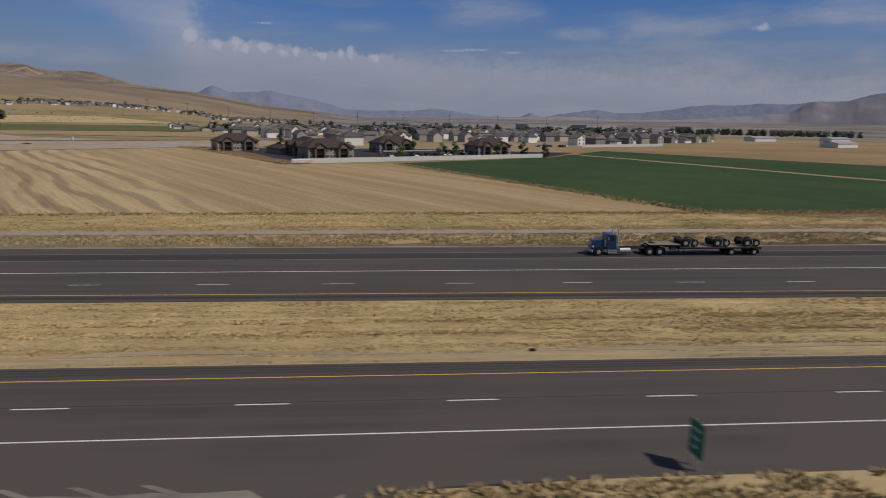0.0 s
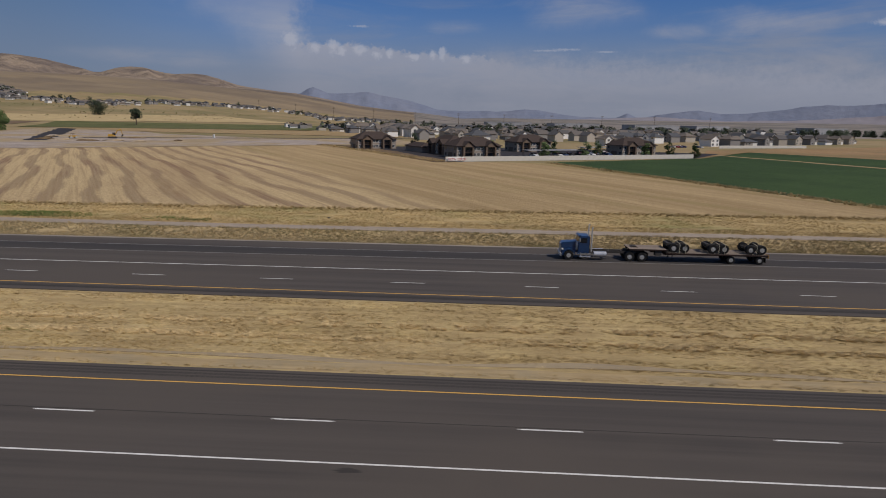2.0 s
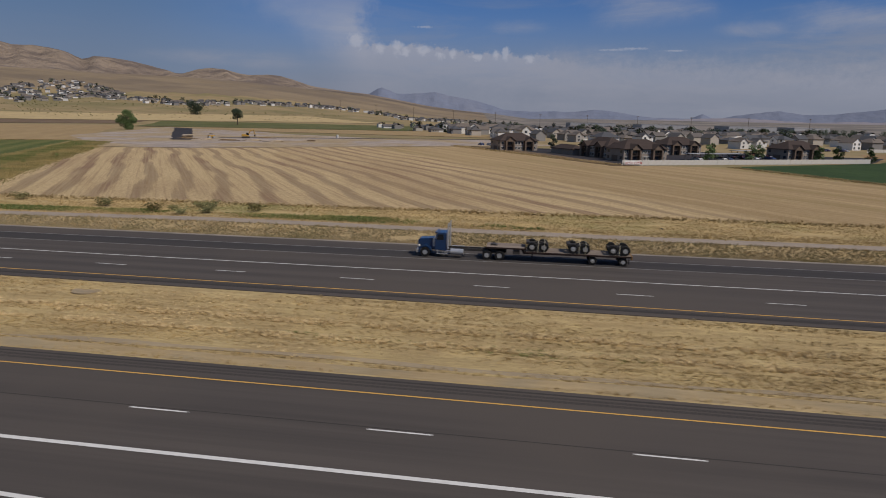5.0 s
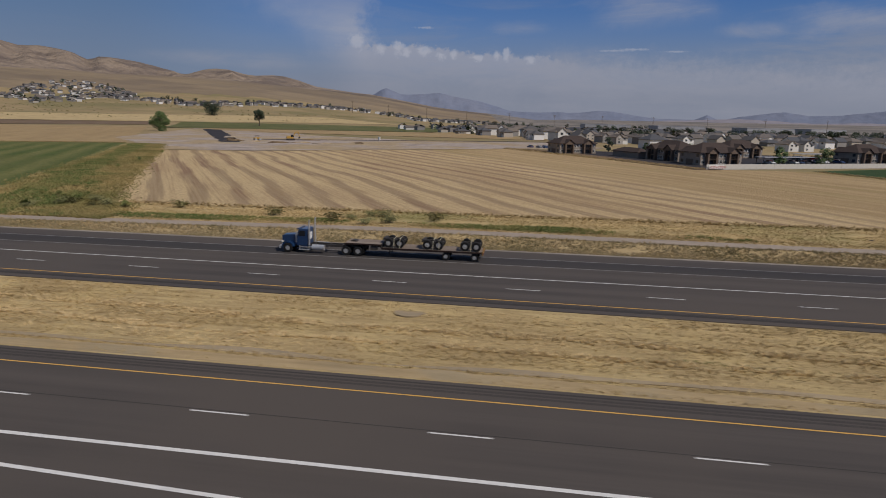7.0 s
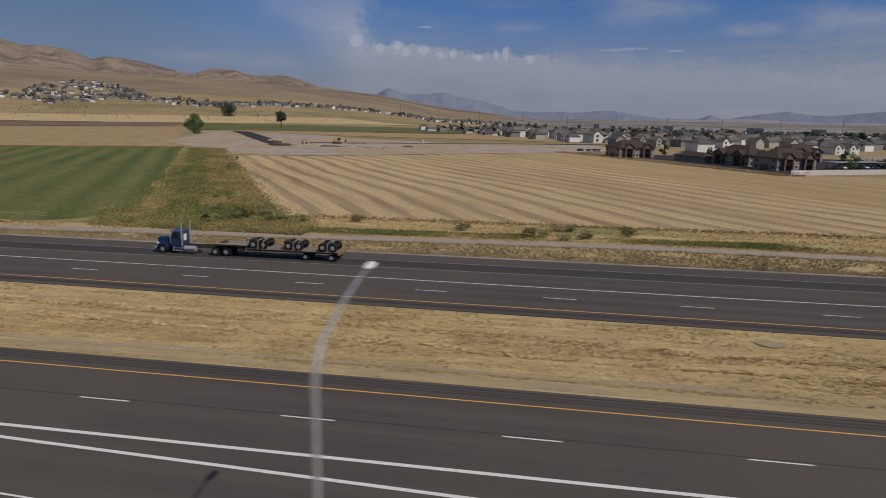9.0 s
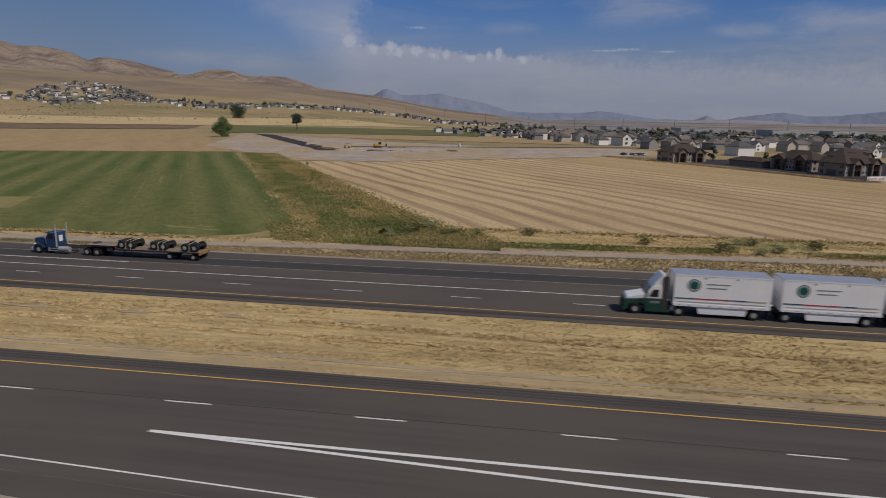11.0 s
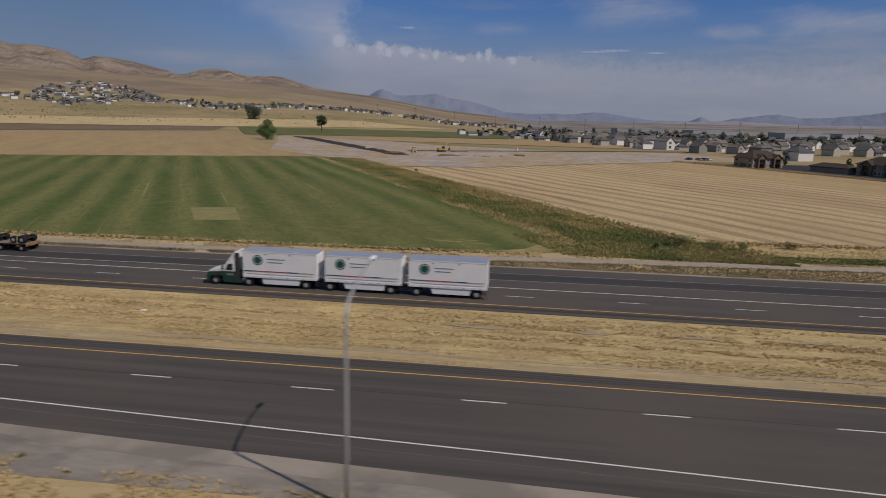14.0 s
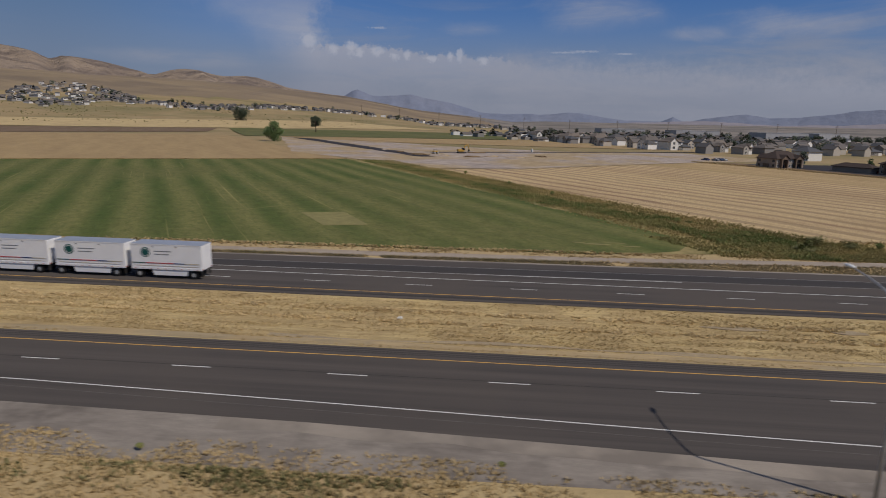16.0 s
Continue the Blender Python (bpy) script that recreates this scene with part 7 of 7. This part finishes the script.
    for k in range(60):  # scattered far out on the plain
        q, r = radians(rng.uniform(-30, 6)), rng.uniform(1000, 1350)
        put(rng.choice((0, 1, 2)), EYE0[0] - math.sin(q) * r, EYE0[1] + math.cos(q) * r, turn + rng.choice((0, 90)))
    for k in range(300):  # the rest of the slope settlement
        q, r = slope_spot(rng, k % 4 == 0)
        far_house(EYE0[0] - math.sin(q) * r, EYE0[1] + math.cos(q) * r, rng.uniform(0, 360))
    finish_rest(rest)


def finish_rest(rest):
    bmesh.ops.recalc_face_normals(rest, faces=list(rest.faces))
    ob = part("far_houses", rest, M["siding_far"])
    ob.data.materials.append(M["roof_far"])
    tagged(ob, "far rows of pale houses with dark roofs", "houses", kind="stuff")


def warehouse(x, y, L, D, H, r, first):
    if first:
        t = copy_thing(first, pose(x, y, 0, 0, 0, r) @ Matrix.Scale(1, 4))
        return t
    t = thing("warehouse", "long pale flat-roofed industrial building", "warehouse", "industrial buildings")
    bm = B()
    box(bm, -L / 2, -D / 2, -0.5, L / 2, D / 2, H)
    part("wall", bm, M["warehouse"], t)
    bm = B()
    box(bm, -L / 2 - 0.3, -D / 2 - 0.3, H, L / 2 + 0.3, D / 2 + 0.3, H + 0.5, 0.05)
    part("roof", bm, M["warehouse"], t)
    for k in range(6):
        bm = B()
        xx = -L / 2 + L * (k + 0.5) / 6
        box(bm, xx - 2, -D / 2 - 0.1, 0, xx + 2, -D / 2 + 0.05, 4)
        part("loading_door", bm, M["grey_ink"], t)
    t.matrix_basis = pose(x, y, 0, 0, 0, r)
    return t


def distance():
    a = warehouse(304, 1121, 90, 40, 11, 20, None)
    for x, y, r in ((180, 1200, 15), (440, 1240, 30), (60, 1280, 10), (660, 1240, 25)):
        warehouse(x, y, 0, 0, 0, r, a)
    b = thing("barn", "long low white metal shed", "shed", "white sheds", at=pose(415, 612, 0, 0, 0, 20))
    bm = B()
    pent(bm, -7, 7, -16, 16, 3.4, 1.6)
    bmesh.ops.recalc_face_normals(bm, faces=list(bm.faces))
    part("wall", bm, M["trim"], b)
    bm = B()
    gable(bm, -7, 7, -16, 16, 3.4, 1.6, ridge_x=False)
    bmesh.ops.recalc_face_normals(bm, faces=list(bm.faces))
    part("roof", bm, M["warehouse"], b)
    b.matrix_basis = pose(415, 612, 0, 0, 0, 110)
    copy_thing(b, pose(385, 452, 0, 0, 0, 118))
    copy_thing(b, pose(520, 640, 0, 0, 0, 110))
    # a line of power poles
    first = None
    for k in range(11):
        x, y = -500 + k * 92, 1420 - k * 26
        if first is None:
            first = thing("power_pole", "tall wooden power pole with crossarms", "power pole", "line of power poles")
            bm = B()
            tube(bm, [(0, 0, -1), (0, 0, 27)], [0.42, 0.25], 8)
            part("pole", bm, M["wood"], first)
            for z in (25.5, 23.0):
                bm = B()
                box(bm, -3.2, -0.15, z, 3.2, 0.15, z + 0.35)
                part("crossarm", bm, M["wood"], first)
            first.matrix_basis = pose(x, y, land(x, y), 0, 0, 20)
        else:
            copy_thing(first, pose(x, y, land(x, y), 0, 0, 20))
    ex = thing("excavator", "yellow tracked excavator parked on the graded earth", "excavator", at=pose(-214, 333, 0.1, 0, 0, 30))
    for s in (-1, 1):
        bm = B()
        prism(bm, [(-2.2, 0.1), (-2.5, 0.5), (-2.1, 0.95), (2.1, 0.95), (2.5, 0.5), (2.2, 0.1)], s * 1.2 - 0.3, s * 1.2 + 0.3, 0.05)
        part("track", bm, M["frame"], ex)
    bm = B()
    prism(bm, [(-2.4, 1.1), (-2.4, 2.3), (-0.2, 2.4), (1.6, 1.9), (1.6, 1.1)], -1.3, 1.3, 0.08)
    part("body", bm, M["digger_yellow"], ex)
    bm = B()
    prism(bm, [(0.1, 1.9), (0.1, 3.3), (1.4, 3.3), (1.75, 2.2), (1.7, 1.8)], -1.3, -0.2, 0.06)
    part("cab", bm, M["glass"], ex, "glazed cab")
    bm = B()
    tube(bm, [(1.3, 0.2, 1.9), (2.8, 0.2, 4.6), (4.6, 0.2, 5.0)], [0.32, 0.3, 0.24], 8)
    part("boom", bm, M["digger_yellow"], ex)
    bm = B()
    tube(bm, [(4.5, 0.2, 5.1), (5.3, 0.2, 2.2)], [0.24, 0.18], 8)
    part("arm", bm, M["digger_yellow"], ex)
    bm = B()
    prism(bm, [(5.0, 2.2), (5.6, 2.2), (5.5, 1.2), (4.6, 1.0), (4.7, 1.5)], -0.4, 0.8, 0.03)
    part("bucket", bm, M["frame"], ex)
    ro = thing("road_roller", "small yellow road roller on the new street", "roller", at=pose(-228, 318, 0.16, 0, 0, 60))
    for x in (-1.4, 1.4):
        bm = B()
        lathe(bm, (x, 0, 0.65), [(0.1, -0.9), (0.65, -0.88), (0.65, 0.88), (0.1, 0.9)], 18)
        part("drum", bm, M["steel"], ro)
    bm = B()
    prism(bm, [(-2.0, 0.9), (-1.9, 1.6), (1.9, 1.6), (2.0, 0.9)], -0.75, 0.75, 0.08)
    part("body", bm, M["digger_yellow"], ro)
    bm = B()
    for x in (-0.6, 0.6):
        for y in (-0.65, 0.65):
            tube(bm, [(x, y, 1.6), (x, y, 2.6)], 0.04, 6)
    box(bm, -0.9, -0.8, 2.6, 0.9, 0.8, 2.7, 0.02)
    part("canopy", bm, M["frame"], ro)
    wt = thing("water_tank", "small white tank on the building site", "tank", at=pose(-170, 372, 0.1))
    bm = B()
    tube(bm, [(0, 0, 0), (0, 0, 2.2)], 0.7, 16)
    part("shell", bm, M["trim"], wt)
    rng = random.Random(31)
    for x, y in ((-236, 306), (-222, 300), (-206, 296), (-196, 304), (-182, 300), (-168, 318), (-250, 330), (-262, 352), (-205, 342)):
        d = thing("dirt_pile", "low pile of dug earth on the graded site", "dirt pile", "dirt piles", at=pose(x, y, 0.08, 0, 0, rng.uniform(0, 180)))
        bm = B()
        bmesh.ops.create_icosphere(bm, subdivisions=3, radius=1.0)
        for v in bm.verts:
            v.co *= 1 + 0.45 * noise.noise(v.co * 1.7 + Vector((x, y, 0)))
            v.co = Vector((v.co.x * 5.5, v.co.y * 2.2, max(-0.05, v.co.z) * 0.75))
        part("earth", bm, M["berm"] if rng.random() < 0.5 else M["site"], d)
    # debris on the grass
    for x, y, mat, lab in ((-204, 15.8, "trim", "crumpled white litter on the median"), (31.5, 8.6, "tyre", "shred of black tyre on the median"), (-24, 63, "bark", "dark tumbleweed on the field edge")):
        d = thing("litter" if mat != "tyre" else "tyre_shred", lab, "litter", at=pose(x, y, land(x, y) + 0.02))
        bm = B()
        bmesh.ops.create_icosphere(bm, subdivisions=2, radius=0.3)
        for v in bm.verts:
            v.co *= 1 + 0.5 * noise.noise(v.co * 5)
            v.co.z = abs(v.co.z) * 0.6
        part("scrap", bm, M[mat], d)


# ---------------------------------------------------------------- build
ground()
# their materials carry the haze as base colour
mountains(FAR, 4520, 300, M["mountain"], "mountain range on the horizon, coloured blue-grey for haze")
mountains(FRONT, 4300, 160, M["foothill"], "foothills before the far range, coloured mauve for haze")
roads()
fields()
lamp = street_lamp(-175.17, -13.15, -0.75)
street_lamp(-101.8, -16.1, -0.85, lamp)
street_lamp(-28.72, -19.8, -0.7, lamp, -2)
guide_sign()
estate()
distance()
trees()
vegetation()
TRUCK = [blue_tractor(), drop_deck(), bogie(12.75, 1.075, 0), bogie(16.95, 1.075, 1), bogie(20.95, 1.075, 2)]
RIG = [green_tractor(), pup_trailer(4.5, 5.1, 11.75, False), pup_trailer(13.95, 14.5, 21.35, True), pup_trailer(23.3, 24.2, 30.75, True)]
CAR1 = car("car", "dark grey saloon car on the highway", "car_grey", "car1", L=4.35, Wd=1.72, H=1.36)
CAR2 = car("car", "dark slate saloon car on the highway", "car_navy", "car2", L=4.65, H=1.43)


def motions():
    truck = [(0, 46.06, 41.2), (0.5, 35.94, 40.95), (1, 26.35, 40.7), (1.5, 16.6, 40.45), (2, 6.94, 40.2), (2.5, -3.0, 39.98), (3, -12.93, 39.75), (3.5, -22.86, 39.5), (4, -33.08, 39.3),
             (6.5, -85.36, 38.1), (7, -96.14, 37.9), (7.5, -106.98, 37.75), (8, -118.2, 37.6), (8.5, -129.53, 37.45), (9, -140.4, 37.3), (11.5, -197.4, 36.55), (12, -208.9, 36.4),
             (12.5, -220.6, 36.3), (13, -232.2, 36.25), (13.5, -243.8, 36.2), (14, -255.2, 36.15), (16, -301.5, 36.0)]
    for t in TRUCK:
        walk(t, [(s, pose(x, y, 0, 0, 0, 1.0)) for s, x, y in truck])
    rig = [(0, 204.9, 26.2), (11.5, -129.6, 26.2), (12, -144.0, 26.2), (12.5, -158.5, 26.2), (13, -173.05, 26.2), (13.5, -187.7, 26.2), (14, -202.2, 26.25), (14.5, -216.8, 26.3), (15, -231.3, 26.3), (15.5, -245.9, 26.3), (16, -260.5, 26.3)]
    for t in RIG:
        walk(t, [(s, pose(x, y, 0)) for s, x, y in rig])
    one = [(0, -12.4), (0.3, -1.4), (0.4, 2.6), (0.5, 6.6), (0.6, 10.4), (0.9, 21.4), (1.0, 24.9), (1.2, 32.0), (16, 579.0)]
    walk(CAR1, [(s, pose(x + 0.35, -1.35, 0)) for s, x in one])
    two = [(0, -708.9), (14.3, -216.9), (14.5, -210.0), (14.6, -206.7), (14.8, -199.8), (15, -192.3), (15.6, -172.2), (16, -158.4)]
    walk(CAR2, [(s, pose(x, -1.3, 0)) for s, x in two])
    # turning axles, at most 86 degrees from row to row
    pace = {"flatbed": (1, 22.0), "rig": (1, 29.0), "car1": (-1, 37.0), "car2": (-1, 34.4)}
    for ax, key, r, x in AXLES:
        way, speed = pace[key]
        each = min(math.degrees(speed / FPS / r), 84.0) * way
        lo, hi = {"flatbed": (0, 440), "rig": (330, 480), "car1": (0, 45), "car2": (420, 480)}[key]
        rows = [(k / FPS, pose(x, 0, r, 0, -each * (k - lo), 0)) for k in range(lo, hi + 1)]
        if lo:
            rows.insert(0, (0, pose(x, 0, r)))
        if hi < 480:
            rows.append((16, pose(x, 0, r, 0, -each * (hi - lo), 0)))
        walk(ax, rows)


motions()
